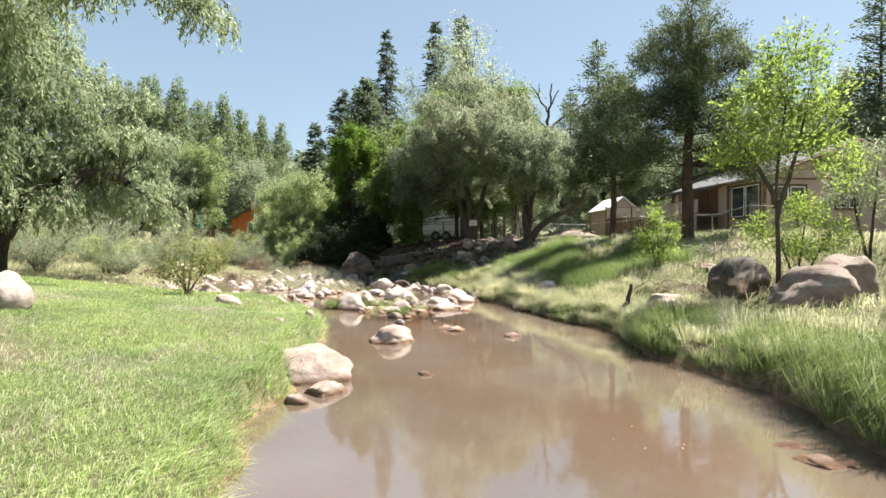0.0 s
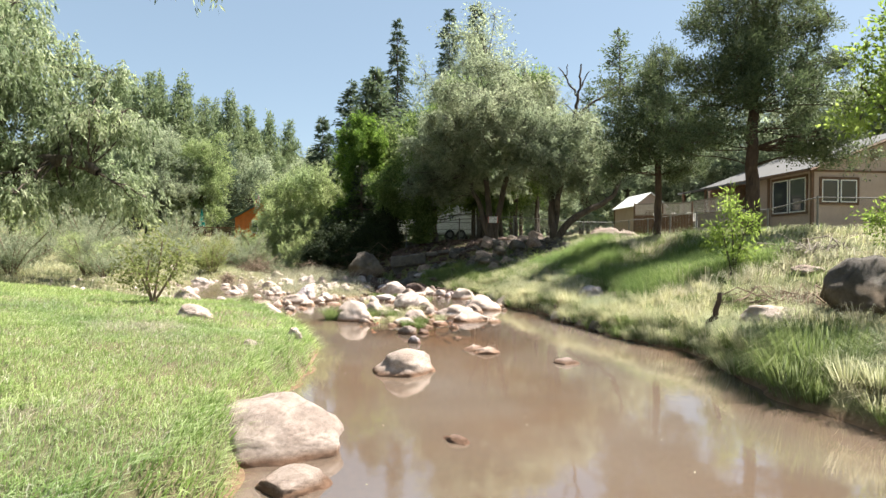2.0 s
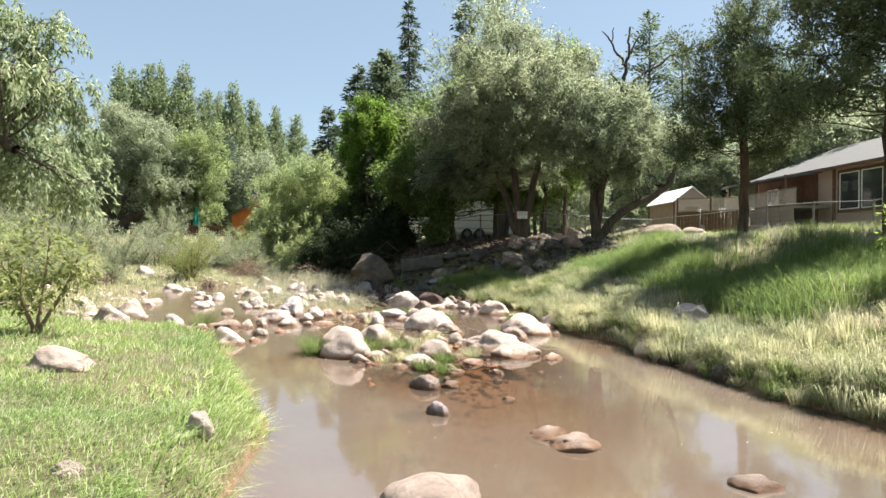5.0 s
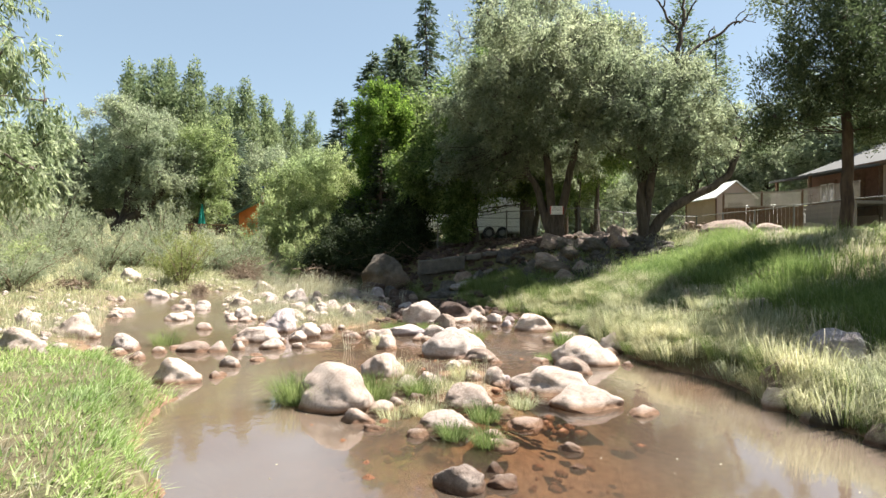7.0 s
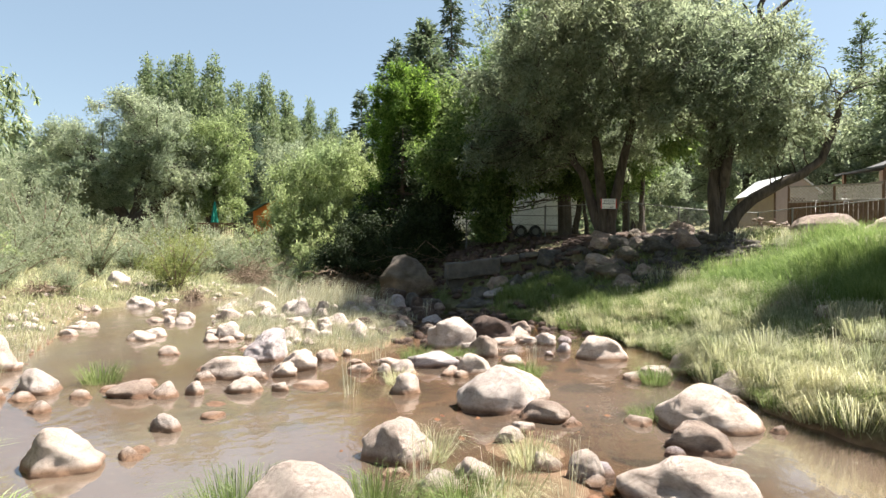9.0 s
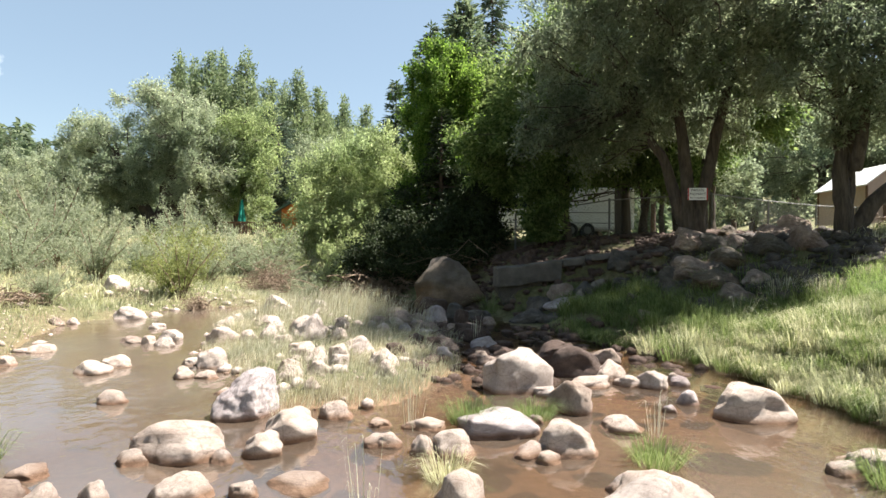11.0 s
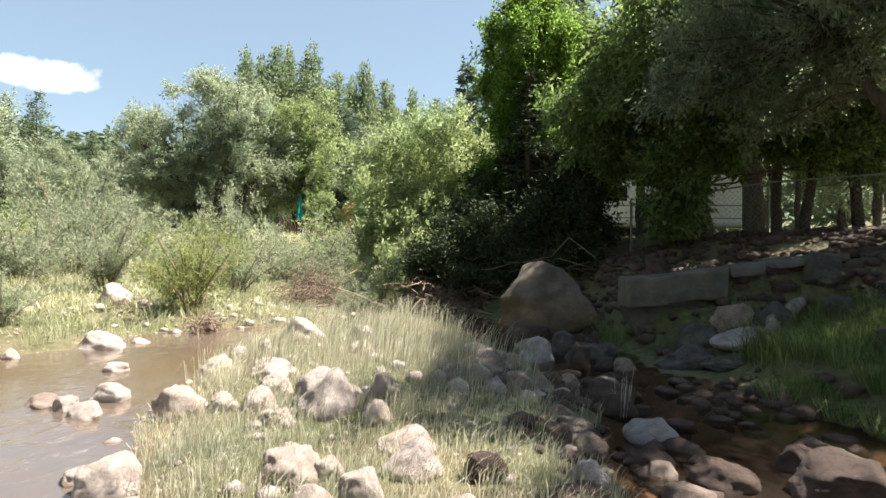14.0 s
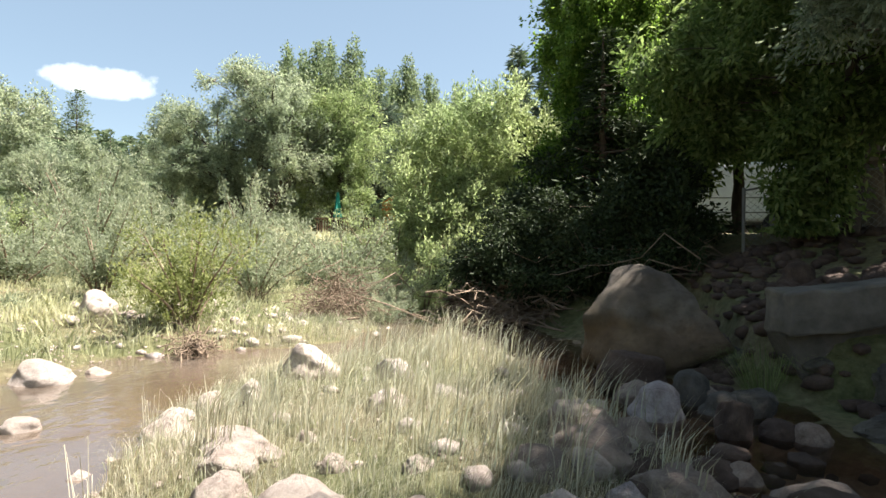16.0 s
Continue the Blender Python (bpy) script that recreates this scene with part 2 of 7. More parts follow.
EARTH, WATER = ground_material(), water_material()
ROCK_PALE = rock_material("pale_sandstone", (0.365, 0.298, 0.256), (0.480, 0.412, 0.364), (0.57, 0.505, 0.455))
# red, grey and brown stone darkened beyond their tone to stand for deep shade
ROCK_SHADE_RED = rock_material("shade_dark_reddish_stone", (0.050, 0.033, 0.026), (0.092, 0.064, 0.052), (0.15, 0.112, 0.092))
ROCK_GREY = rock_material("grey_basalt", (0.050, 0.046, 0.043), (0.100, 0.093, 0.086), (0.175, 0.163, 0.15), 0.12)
ROCK_BROWN = rock_material("brown_boulder_stone", (0.066, 0.057, 0.046), (0.122, 0.108, 0.092), (0.21, 0.193, 0.174), 0.15, 0.5)
ROCK_TAN = rock_material("tan_boulder_stone", (0.18, 0.138, 0.113), (0.30, 0.24, 0.202), (0.41, 0.35, 0.305))
ROCK_BUFF = rock_material("buff_sandstone", (0.265, 0.212, 0.178), (0.380, 0.316, 0.272), (0.485, 0.420, 0.370))
ROCK_RUST = rock_material("rusty_wet_stone", (0.30, 0.172, 0.104), (0.46, 0.285, 0.182), (0.56, 0.40, 0.29))
ROCK_PURPLE = rock_material("purple_grey_stone", (0.26, 0.225, 0.235), (0.42, 0.38, 0.385), (0.54, 0.50, 0.50))
BARK_GREY = bark_material("furrowed_grey_bark", (0.034, 0.027, 0.021), (0.115, 0.092, 0.074))
BARK_RED = bark_material("stringy_red_bark", (0.035, 0.024, 0.018), (0.115, 0.078, 0.056))
BARK_DEAD = bark_material("bleached_dead_wood", (0.10, 0.085, 0.07), (0.30, 0.26, 0.22))
LEAF_OLIVE = leaf_material("olive_grey_leaves", (0.15, 0.175, 0.118), (0.235, 0.262, 0.182), (0.33, 0.358, 0.272), 0.56)
LEAF_WILLOW = leaf_material("weeping_willow_leaves", (0.130, 0.171, 0.090), (0.272, 0.325, 0.196), (0.478, 0.519, 0.367), 0.42)
LEAF_FAR = leaf_material("crack_willow_leaves", (0.175, 0.205, 0.138), (0.300, 0.342, 0.240), (0.44, 0.475, 0.365), 0.48)
LEAF_MEADOW = leaf_material("mid_green_willow_leaves", (0.165, 0.215, 0.095), (0.285, 0.345, 0.160), (0.42, 0.47, 0.265), 0.48)
LEAF_POPLAR = leaf_material("poplar_leaves", (0.125, 0.162, 0.085), (0.215, 0.268, 0.152), (0.330, 0.378, 0.245), 0.42)
LEAF_BOX = leaf_material("box_elder_leaves", (0.070, 0.125, 0.021), (0.135, 0.222, 0.038), (0.25, 0.35, 0.08), 0.52)
LEAF_BUSH = leaf_material("bright_willow_bush_leaves", (0.215, 0.262, 0.118), (0.370, 0.422, 0.215), (0.52, 0.56, 0.345), 0.58)
LEAF_ELM = leaf_material("young_elm_leaves", (0.128, 0.182, 0.036), (0.215, 0.288, 0.066), (0.33, 0.40, 0.12), 0.52)
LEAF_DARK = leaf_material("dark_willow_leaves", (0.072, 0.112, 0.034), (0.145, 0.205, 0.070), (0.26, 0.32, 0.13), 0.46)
# near-black leaf colour stands in for deep shade under the bushes
LEAF_SHADE_THICKET = leaf_material("shade_dark_thicket_leaves", (0.014, 0.023, 0.008), (0.029, 0.043, 0.016), (0.055, 0.075, 0.033), 0.15)
LEAF_JUNIPER = leaf_material("juniper_scales", (0.051, 0.070, 0.036), (0.101, 0.129, 0.066), (0.176, 0.207, 0.113), 0.3)
LEAF_SPRUCE = leaf_material("spruce_needles", (0.052, 0.078, 0.050), (0.092, 0.128, 0.080), (0.150, 0.190, 0.130), 0.18)
LEAF_BLUE = leaf_material("blue_spruce_needles", (0.070, 0.100, 0.075), (0.110, 0.150, 0.110), (0.170, 0.210, 0.160), 0.15)
LEAF_PINE = leaf_material("ponderosa_needles", (0.076, 0.108, 0.064), (0.135, 0.175, 0.108), (0.215, 0.255, 0.170), 0.35)
LEAF_SAGE = leaf_material("grey_green_shrub_leaves", (0.170, 0.192, 0.120), (0.293, 0.321, 0.221), (0.438, 0.462, 0.349), 0.4)
LEAF_YELLOW = leaf_material("yellow_green_shrub_leaves", (0.140, 0.165, 0.055), (0.235, 0.262, 0.095), (0.360, 0.370, 0.170), 0.4)
GRASS_LAWN = leaf_material("lawn_grass", (0.155, 0.232, 0.060), (0.300, 0.405, 0.145), (0.56, 0.62, 0.37), 0.35, 0.38, 0.8)
GRASS_BANK = leaf_material("bank_grass", (0.235, 0.238, 0.128), (0.420, 0.412, 0.272), (0.60, 0.58, 0.44), 0.44, 0.5, 0.8)
GRASS_LUSH = leaf_material("lush_grass", (0.088, 0.124, 0.036), (0.165, 0.215, 0.076), (0.29, 0.335, 0.155), 0.36, 0.5, 0.8)
GRASS_REED = leaf_material("soft_reed_grass", (0.085, 0.132, 0.036), (0.165, 0.228, 0.078), (0.29, 0.355, 0.15), 0.40, 0.5, 0.8)
GRASS_DRY = leaf_material("dry_straw_grass", (0.280, 0.255, 0.178), (0.470, 0.435, 0.338), (0.63, 0.605, 0.50), 0.28, 0.7, 0.8)
TWIG = plain_material("dry_twigs", (0.19, 0.14, 0.10), 0.95)
# concrete and mortar base colours lowered so the wall reads as deeply shaded
CONCRETE = plain_material("shade_dark_old_concrete", (0.105, 0.094, 0.082), 0.95, vary=0.45, scale=2.0, bump=0.4)
MORTAR = plain_material("shade_dark_rough_mortar", (0.085, 0.074, 0.062), 0.95, vary=0.35, scale=4.0, bump=0.8)
STUCCO = plain_material("beige_stucco", (0.40, 0.31, 0.255), 0.9, vary=0.08, scale=1.5)
ORANGE = plain_material("orange_stained_boards", (0.52, 0.16, 0.035), 0.7, vary=0.2, scale=3.0)
GREEN_ROOF = plain_material("dark_green_roofing", (0.045, 0.085, 0.055), 0.6)
PALE_ROOF = plain_material("pale_grey_metal_roofing", (0.095, 0.095, 0.093), 0.9, vary=0.12, scale=2.0)
LATTICE = plain_material("sun_bleached_lattice_wood", (0.50, 0.45, 0.40), 0.9, vary=0.2)
WHITE_METAL = plain_material("white_painted_metal", (0.72, 0.73, 0.72), 0.45, vary=0.06, scale=1.2)
BROWN_WOOD = plain_material("brown_stained_wood", (0.13, 0.075, 0.045), 0.8, vary=0.3, scale=5.0)
GREY_WOOD = plain_material("weathered_grey_wood", (0.26, 0.225, 0.19), 0.9, vary=0.25, scale=5.0)
STEEL = plain_material("galvanised_steel", (0.17, 0.17, 0.165), 0.7, 0.3, 0.12)
BLACK = plain_material("black_rubber", (0.02, 0.02, 0.02), 0.8)
TEAL = plain_material("teal_canvas", (0.015, 0.21, 0.16), 0.8)
WHITE = plain_material("white_paint", (0.75, 0.74, 0.71), 0.6, vary=0.06)
RED = plain_material("red_paint", (0.55, 0.05, 0.04), 0.6, vary=0.1)
BLUE = plain_material("navy_cloth", (0.03, 0.05, 0.18), 0.8)
GLASS_DARK, _n, _l, _b = shader("window_glass", 0.05)
_b.inputs["Base Color"].default_value, _b.inputs["Specular IOR Level"].default_value = (0.03, 0.035, 0.04, 1), 0.6

# ---- mesh helpers ----


def arrays_mesh(name, verts, faces, smooth=False):
    """A mesh from arrays: verts (n, 3), faces (m, k) of one size."""
    verts, faces = np.asarray(verts, np.float32), np.asarray(faces, np.int32)
    me = bpy.data.meshes.new(name)
    k = faces.shape[1]
    me.vertices.add(len(verts))
    me.vertices.foreach_set("co", verts.ravel())
    me.loops.add(faces.size)
    me.loops.foreach_set("vertex_index", faces.ravel())
    me.polygons.add(len(faces))
    me.polygons.foreach_set("loop_start", np.arange(len(faces), dtype=np.int32) * k)
    me.polygons.foreach_set("use_smooth", np.full(len(faces), smooth))
    me.update(calc_edges=True)
    return me


def put(name, me, material, parent=None, label=""):
    if material and not me.materials:
        me.materials.append(material)
    ob = new(name, me)
    ob.parent = parent
    if label:
        tagged(ob, label)
    return ob


def part(name, bm, material, parent, label=""):
    me = bpy.data.meshes.new(name)
    bm.to_mesh(me)
    bm.free()
    return put(name, me, material, parent, label)


def thing(name, at, label, category, group="", turn=0.0):
    ob = new(name)
    ob.empty_display_size = 0.2
    ob.matrix_basis = pose(*at, 0, 0, turn)
    return tagged(ob, label, category, group)


def box(bm, centre, size, turn=0.0, bevel=0.0):
    r = bmesh.ops.create_cube(bm, size=1.0)
    m = Matrix.Translation(centre) @ Matrix.Rotation(turn, 4, "Z") @ Matrix.Diagonal((*size, 1))
    bmesh.ops.transform(bm, matrix=m, verts=r["verts"])
    if bevel:
        es = {e for v in r["verts"] for e in v.link_edges}
        bmesh.ops.bevel(bm, geom=list(es), offset=bevel, segments=2, affect="EDGES", profile=0.5)
    return bm


def boxed(centre, size, bevel=0.0):
    return box(bmesh.new(), centre, size, 0.0, bevel)


def rod(bm, a, b, r, sides=8):
    a, b = Vector(a), Vector(b)
    res = bmesh.ops.create_cone(bm, cap_ends=True, segments=sides, radius1=r, radius2=r, depth=(b - a).length)
    q = (b - a).to_track_quat("Z", "Y").to_matrix().to_4x4()
    bmesh.ops.transform(bm, matrix=Matrix.Translation((a + b) / 2) @ q, verts=res["verts"])
    return bm


def lattice_noise(x, y, scale, seed=0):
    """Smooth value noise in 0..1 over arrays."""
    u, v = np.asarray(x) / scale + 1000.0, np.asarray(y) / scale + 1000.0
    i, j = np.floor(u).astype(np.int64), np.floor(v).astype(np.int64)
    fu, fv = u - i, v - j
    fu, fv = fu * fu * (3 - 2 * fu), fv * fv * (3 - 2 * fv)

    def h(a, b):
        n = (a * 374761393 + b * 668265263 + seed * 974711) & 0x7FFFFFFF
        n = ((n ^ (n >> 13)) * 1274126177) & 0x7FFFFFFF
        return ((n ^ (n >> 16)) & 0xFFFF) / 65535.0

    return (h(i, j) * (1 - fu) + h(i + 1, j) * fu) * (1 - fv) + (h(i, j + 1) * (1 - fu) + h(i + 1, j + 1) * fu) * fv


def smooth01(v):
    v = np.clip(v, 0, 1)
    return v * v * (3 - 2 * v)


# ---- the lie of the land ----
MAIN = [(1.5, -60, 2.6), (1.5, 4, 2.55), (1.6, 7, 2.55), (1.75, 10.5, 2.72), (1.25, 13.5, 2.75), (0.7, 16, 3.0), (0.1, 18.3, 3.3)]
LEFT_ARM = [(-1.0, 17.8, 2.4), (-3.5, 19.6, 1.7), (-5.0, 22.3, 1.35), (-5.9, 24.5, 1.35), (-6.7, 26.5, 1.4), (-6.5, 28.3, 1.05), (-5.6, 29.5, 0.8), (-4.9, 30.9, 0.65), (-4.6, 32.5, 0.7), (-5.6, 34.5, 1.0), (-7, 45, 1.2)]
RIGHT_ARM = [(0.6, 18.5, 2.7), (1.25, 21, 2.1), (1.05, 23, 1.55), (0.4, 25, 0.95), (-0.1, 26.8, 0.75), (-0.9, 28.3, 0.8), (-2.6, 30.8, 0.7), (-3.9, 33.3, 1.0), (-5.6, 34.5, 1.0)]


def water_side(x, y):
    """Distance from the creek's edge: above 0 on land, below 0 in the water."""
    best = np.full(np.shape(x), 1e9)
    for line in (MAIN, LEFT_ARM, RIGHT_ARM):
        for (ax, ay, ar), (bx, by, br) in zip(line, line[1:]):
            dx, dy = bx - ax, by - ay
            f = np.clip(((x - ax) * dx + (y - ay) * dy) / (dx * dx + dy * dy), 0, 1)
            best = np.minimum(best, np.hypot(x - ax - f * dx, y - ay - f * dy) - (ar + f * (br - ar)))
    best = best + 0.42 * np.exp(-((x - 4.15) / 0.7) ** 2 - ((y - 8.7) / 0.85) ** 2) - 0.25 * np.exp(-((x - 4.4) / 0.6) ** 2 - ((y - 11.2) / 0.9) ** 2)
    return best + 0.42 * (lattice_noise(x, y, 1.1, 5) - 0.5) + 0.22 * (lattice_noise(x, y, 0.4, 6) - 0.5)


def water_level(y):
    return -0.10 + 0.09 * smooth01((np.asarray(y) - 19) / 9)


def right_mask(x, y):
    xc = np.interp(y, [18, 23, 25, 26.8, 28.3, 31, 33.5, 40], [0.8, 0.9, 0.4, -0.1, -0.8, -2.4, -3.9, -5.6])
    return smooth01((x - xc) / 0.6 + 0.5)


def lawn_mask(x, y):
    return (1 - right_mask(x, y)) * (1 - smooth01((y - 16.3 + 0.25 * np.minimum(x + 3, 0)) / 2.0))


def ground(x, y):
    x, y = np.asarray(x, float), np.asarray(y, float)
    s = water_side(x, y)
    w = water_level(y)
    bump = 0.10 * (lattice_noise(x, y, 1.7, 1) - 0.5) + 0.05 * (lattice_noise(x, y, 0.5, 2) - 0.5)
    land = np.maximum(s, 0)
    s5 = np.maximum(land - 0.4, 0)
    lawn = 0.34 * smooth01(land / 0.32) + 0.045 * s5 + 0.0065 * np.minimum(s5, 14) ** 2
    bar = 0.13 * smooth01(land / 0.6) + 0.035 * s5 + 0.10 * smooth01(s5 - 1)
    steep = np.interp(y, [4, 8.5, 10.5, 13, 24, 27, 31], [0.08, 0.10, 0.20, 0.31, 0.36, 0.30, 0.34])
    low = smooth01((y - 22) / 2.5) * (1 - smooth01((y - 28.55) / 0.3))
    bank = np.interp(y, [9.0, 12.0, 20.0, 22.5], [0.34, 0.27, 0.27, 0.36]) * smooth01(land / np.interp(y, [9.0, 12.0, 20.0, 22.5, 28.0], [0.18, 0.32, 0.32, 1.2, 1.0])) + steep * s5 * (1 - low) + low * (0.06 * s5 + 0.05 * s5 ** 2)
    behind = smooth01((y - 28.75) / 0.35) * smooth01((x - 0.15) / 0.4)
    bank = np.maximum(bank, behind * (0.92 + 0.12 * np.clip(x, 0, 8)))
    front = smooth01((y - 25.5) / 1.5) * (1 - smooth01((y - 28.6) / 0.2))
    bank = bank * (1 - front * 0.85 * (1 - smooth01((x - 0.2) / 2.0)))
    bank = bank * (1 - (1 - smooth01((x + 0.25) / 0.4)) * smooth01((y - 27.5) / 1.0) * (1 - smooth01((y - 32.0) / 2.0)) * 0.85)
    top = 1.95 + 0.02 * np.maximum(x - 12, 0)
    bank = np.where(bank > top - 0.4, top - 0.4 * np.exp(-(bank - top + 0.4) / 0.4), bank)
    r, g = right_mask(x, y), lawn_mask(x, y)
    z = w + r * bank + (1 - r) * (g * lawn + (1 - g) * bar) + bump * smooth01(land / 0.5)
    far = 2.0 * smooth01((y - 35) / 11) * smooth01((land - 0.5) / 3)
    z = np.where(land > 0, np.maximum(z, w + far), z)
    shoal = np.exp(-((x - 0.6) / 1.1) ** 2 - ((y - 16.4) / 2.2) ** 2) * (0.75 + 0.5 * lattice_noise(x, y, 0.6, 15))
    shoal = np.maximum(shoal, np.exp(-((x - 0.45) / 1.0) ** 2 - ((y - 15.1) / 1.5) ** 2) * (0.62 + 0.5 * lattice_noise(x, y, 0.5, 16)))
    bed = w - 0.42 * smooth01(-s / 0.9) * (1 - np.clip(shoal, 0, 1)) - 0.02 + 0.16 * np.clip(shoal - 0.62, 0, 0.4)
    z = np.where(s < 0, bed + 0.05 * bump, z)
    away = np.hypot(x, y - 20)
    ridge = smooth01((away - 110) / 160) * (16 + 14 * lattice_noise(x, y, 70, 9)) + np.maximum(x - 32, 0) * 0.22 * smooth01((120 - x) / 60)
    rough = r * smooth01((land - 0.7) / 0.8) * (1 - smooth01((away - 30) / 10)) * (0.34 * (lattice_noise(x, y, 1.9, 71) - 0.5) + 0.16 * (lattice_noise(x, y, 0.8, 72) - 0.5)) * (1 - smooth01((y - 26.5) / 1.0))
    return z + ridge + rough


def axis(lo, hi, fine_lo, fine_hi, step, grow=1.13):
    mid = list(np.arange(fine_lo, fine_hi + step / 2, step))
    d, v, up = step, fine_hi, []
    while v < hi:
        d *= grow
        v += d
        up.append(v)
    d, v, dn = step, fine_lo, []
    while v > lo:
        d *= grow
        v -= d
        dn.append(v)
    return np.array(dn[::-1] + mid + up)


gx, gy = axis(-700, 700, -10, 9, 0.12), axis(-500, 900, 1, 33, 0.12)
GX, GY = np.meshgrid(gx, gy)
nx, ny = len(gx), len(gy)
idx = np.arange(nx * ny).reshape(ny, nx)
quads = np.stack([idx[:-1, :-1], idx[:-1, 1:], idx[1:, 1:], idx[1:, :-1]], -1).reshape(-1, 4)
land_mesh = arrays_mesh("ground", np.stack([GX, GY, ground(GX, GY)], -1).reshape(-1, 3), quads, True)
tagged(put("ground", land_mesh, EARTH), "bare earth, gravel and red mud banks of the creek valley", "ground", kind="structure")

wx, wy = np.linspace(-12, 6, 60), np.concatenate([np.linspace(-60, 2, 12), np.linspace(3, 46, 120)])
WX, WY = np.meshgrid(wx, wy)
wi = np.arange(WX.size).reshape(WX.shape)
wq = np.stack([wi[:-1, :-1], wi[:-1, 1:], wi[1:, 1:], wi[1:, :-1]], -1).reshape(-1, 4)
water_mesh = arrays_mesh("water", np.stack([WX, WY, water_level(WY)], -1).reshape(-1, 3), wq, True)
tagged(put("water", water_mesh, WATER), "shallow silty red-brown creek water, nearly still", "water", kind="structure")

# ---- stones ----


def rock_mesh(name, seed, detail=3, rough=1.0, cuts=5, wear=0):
    """A water-worn boulder of unit size: a ball cut by a few planes, then worn and pitted."""
    rng = np.random.default_rng(seed)
    bm = bmesh.new()
    bmesh.ops.create_icosphere(bm, subdivisions=detail, radius=0.5)
    planes = []
    for _ in range(cuts + 4):
        d = rng.normal(size=3)
        d[2] = abs(d[2]) * 0.8
        planes.append((Vector(d).normalized(), rng.uniform(0.27, 0.42)))
    off = Vector(rng.uniform(-50, 50, 3))
    for v in bm.verts:
        for d, k in planes:
            h = v.co.dot(d)
            if h > k:
                v.co -= d * (h - k) * 0.93
    for _ in range(wear):
        bmesh.ops.smooth_vert(bm, verts=bm.verts[:], factor=0.5, use_axis_x=True, use_axis_y=True, use_axis_z=True)
    for v in bm.verts:
        p = v.co.copy()
        q = p.normalized()
        f = 0.17 * noise.noise(q * 1.5 + off) + 0.09 * noise.noise(q * 3.0 + off) + 0.045 * rough * (0.5 - abs(noise.noise(q * 6 + off))) + 0.02 * rough * noise.noise(q * 14 + off)
        v.co = p * (1 + f)
    lo = [min(v.co[i] for v in bm.verts) for i in range(3)]
    hi = [max(v.co[i] for v in bm.verts) for i in range(3)]
    for v in bm.verts:
        v.co = Vector([(v.co[i] - lo[i]) / (hi[i] - lo[i]) - 0.5 for i in range(3)])
    for f in bm.faces:
        f.smooth = True
    me = bpy.data.meshes.new(name)
    bm.to_mesh(me)
    bm.free()
    return me


ROUND = [rock_mesh("worn_stone", 10 + i, 4, 1.3, 6, 2) for i in range(12)]
MASON = [rock_mesh("wall_stone", 90 + i, 2, 1.2, 8) for i in range(6)]
SHARP = [rock_mesh("broken_stone", 60 + i, 4, 1.2, 7, 2) for i in range(6)]
LEDGE = [rock_mesh("ledge_rock", 40 + i, 5, 2.8, 12, 1) for i in range(4)]
GREAT = rock_mesh("great_boulder", 5, 5, 0.6, 3, 3)
for v in GREAT.vertices:
    # broad below, drawn in and leaning over towards its flat top
    f = smooth01((v.co.z + 0.22) / 0.72)
    k = 1.0 - 0.17 * f
    v.co.x, v.co.y = v.co.x * k + 0.07 * f, v.co.y * k
TONES = {"brown": (ROCK_BROWN, "brown"), "tan": (ROCK_TAN, "tan"), "buff": (ROCK_BUFF, "worn buff sandstone"), "pale": (ROCK_PALE, "sun-bleached pale sandstone"), "red": (ROCK_SHADE_RED, "reddish-brown, water-stained and shade-darkened"), "grey": (ROCK_GREY, "dark grey"), "purple": (ROCK_PURPLE, "purple-grey angular")}
toned = {}


def shaped(base, tone):
    key = (base.name, tone)
    if key not in toned:
        me = base.copy()
        me.materials.clear()
        me.materials.append(TONES[tone][0])
        toned[key] = me
    return toned[key]


rock_rng = random.Random(7)


def stone(x, y, w, h, tone="pale", name="stone", sharp=False, group="", label="", sink=0.35, depth=None, turn=None, base_z=None):
    """A stone w wide that shows h above what it lies on; the rest is sunk."""
    base = rock_rng.choice(LEDGE if sharp == "ledge" else SHARP if sharp else ROUND)
    z = base_z if base_z is not None else max(float(ground(x, y)), float(water_level(y)) - 0.02)
    full = h * (1 + sink) + 0.02
    ob = new(name, shaped(base, tone))
    a = rock_rng.uniform(0, 360) if turn is None else turn
    d = depth or w * rock_rng.uniform(0.75, 1.0)
    ob.matrix_basis = pose(x, y, z + h - full / 2, 0, 0, a if turn is not None else rock_rng.choice((0, 180)) + rock_rng.uniform(-25, 25)) @ Matrix.Diagonal((w * 1.05, d, full, 1))
    where = "standing in the creek water" if float(water_side(x, y)) < 0 else "lying on the creek bank"
    size = "boulder" if w > 0.6 else "stone"
    return tagged(ob, label or f"{TONES[tone][1]} {size} {where}", size, group)


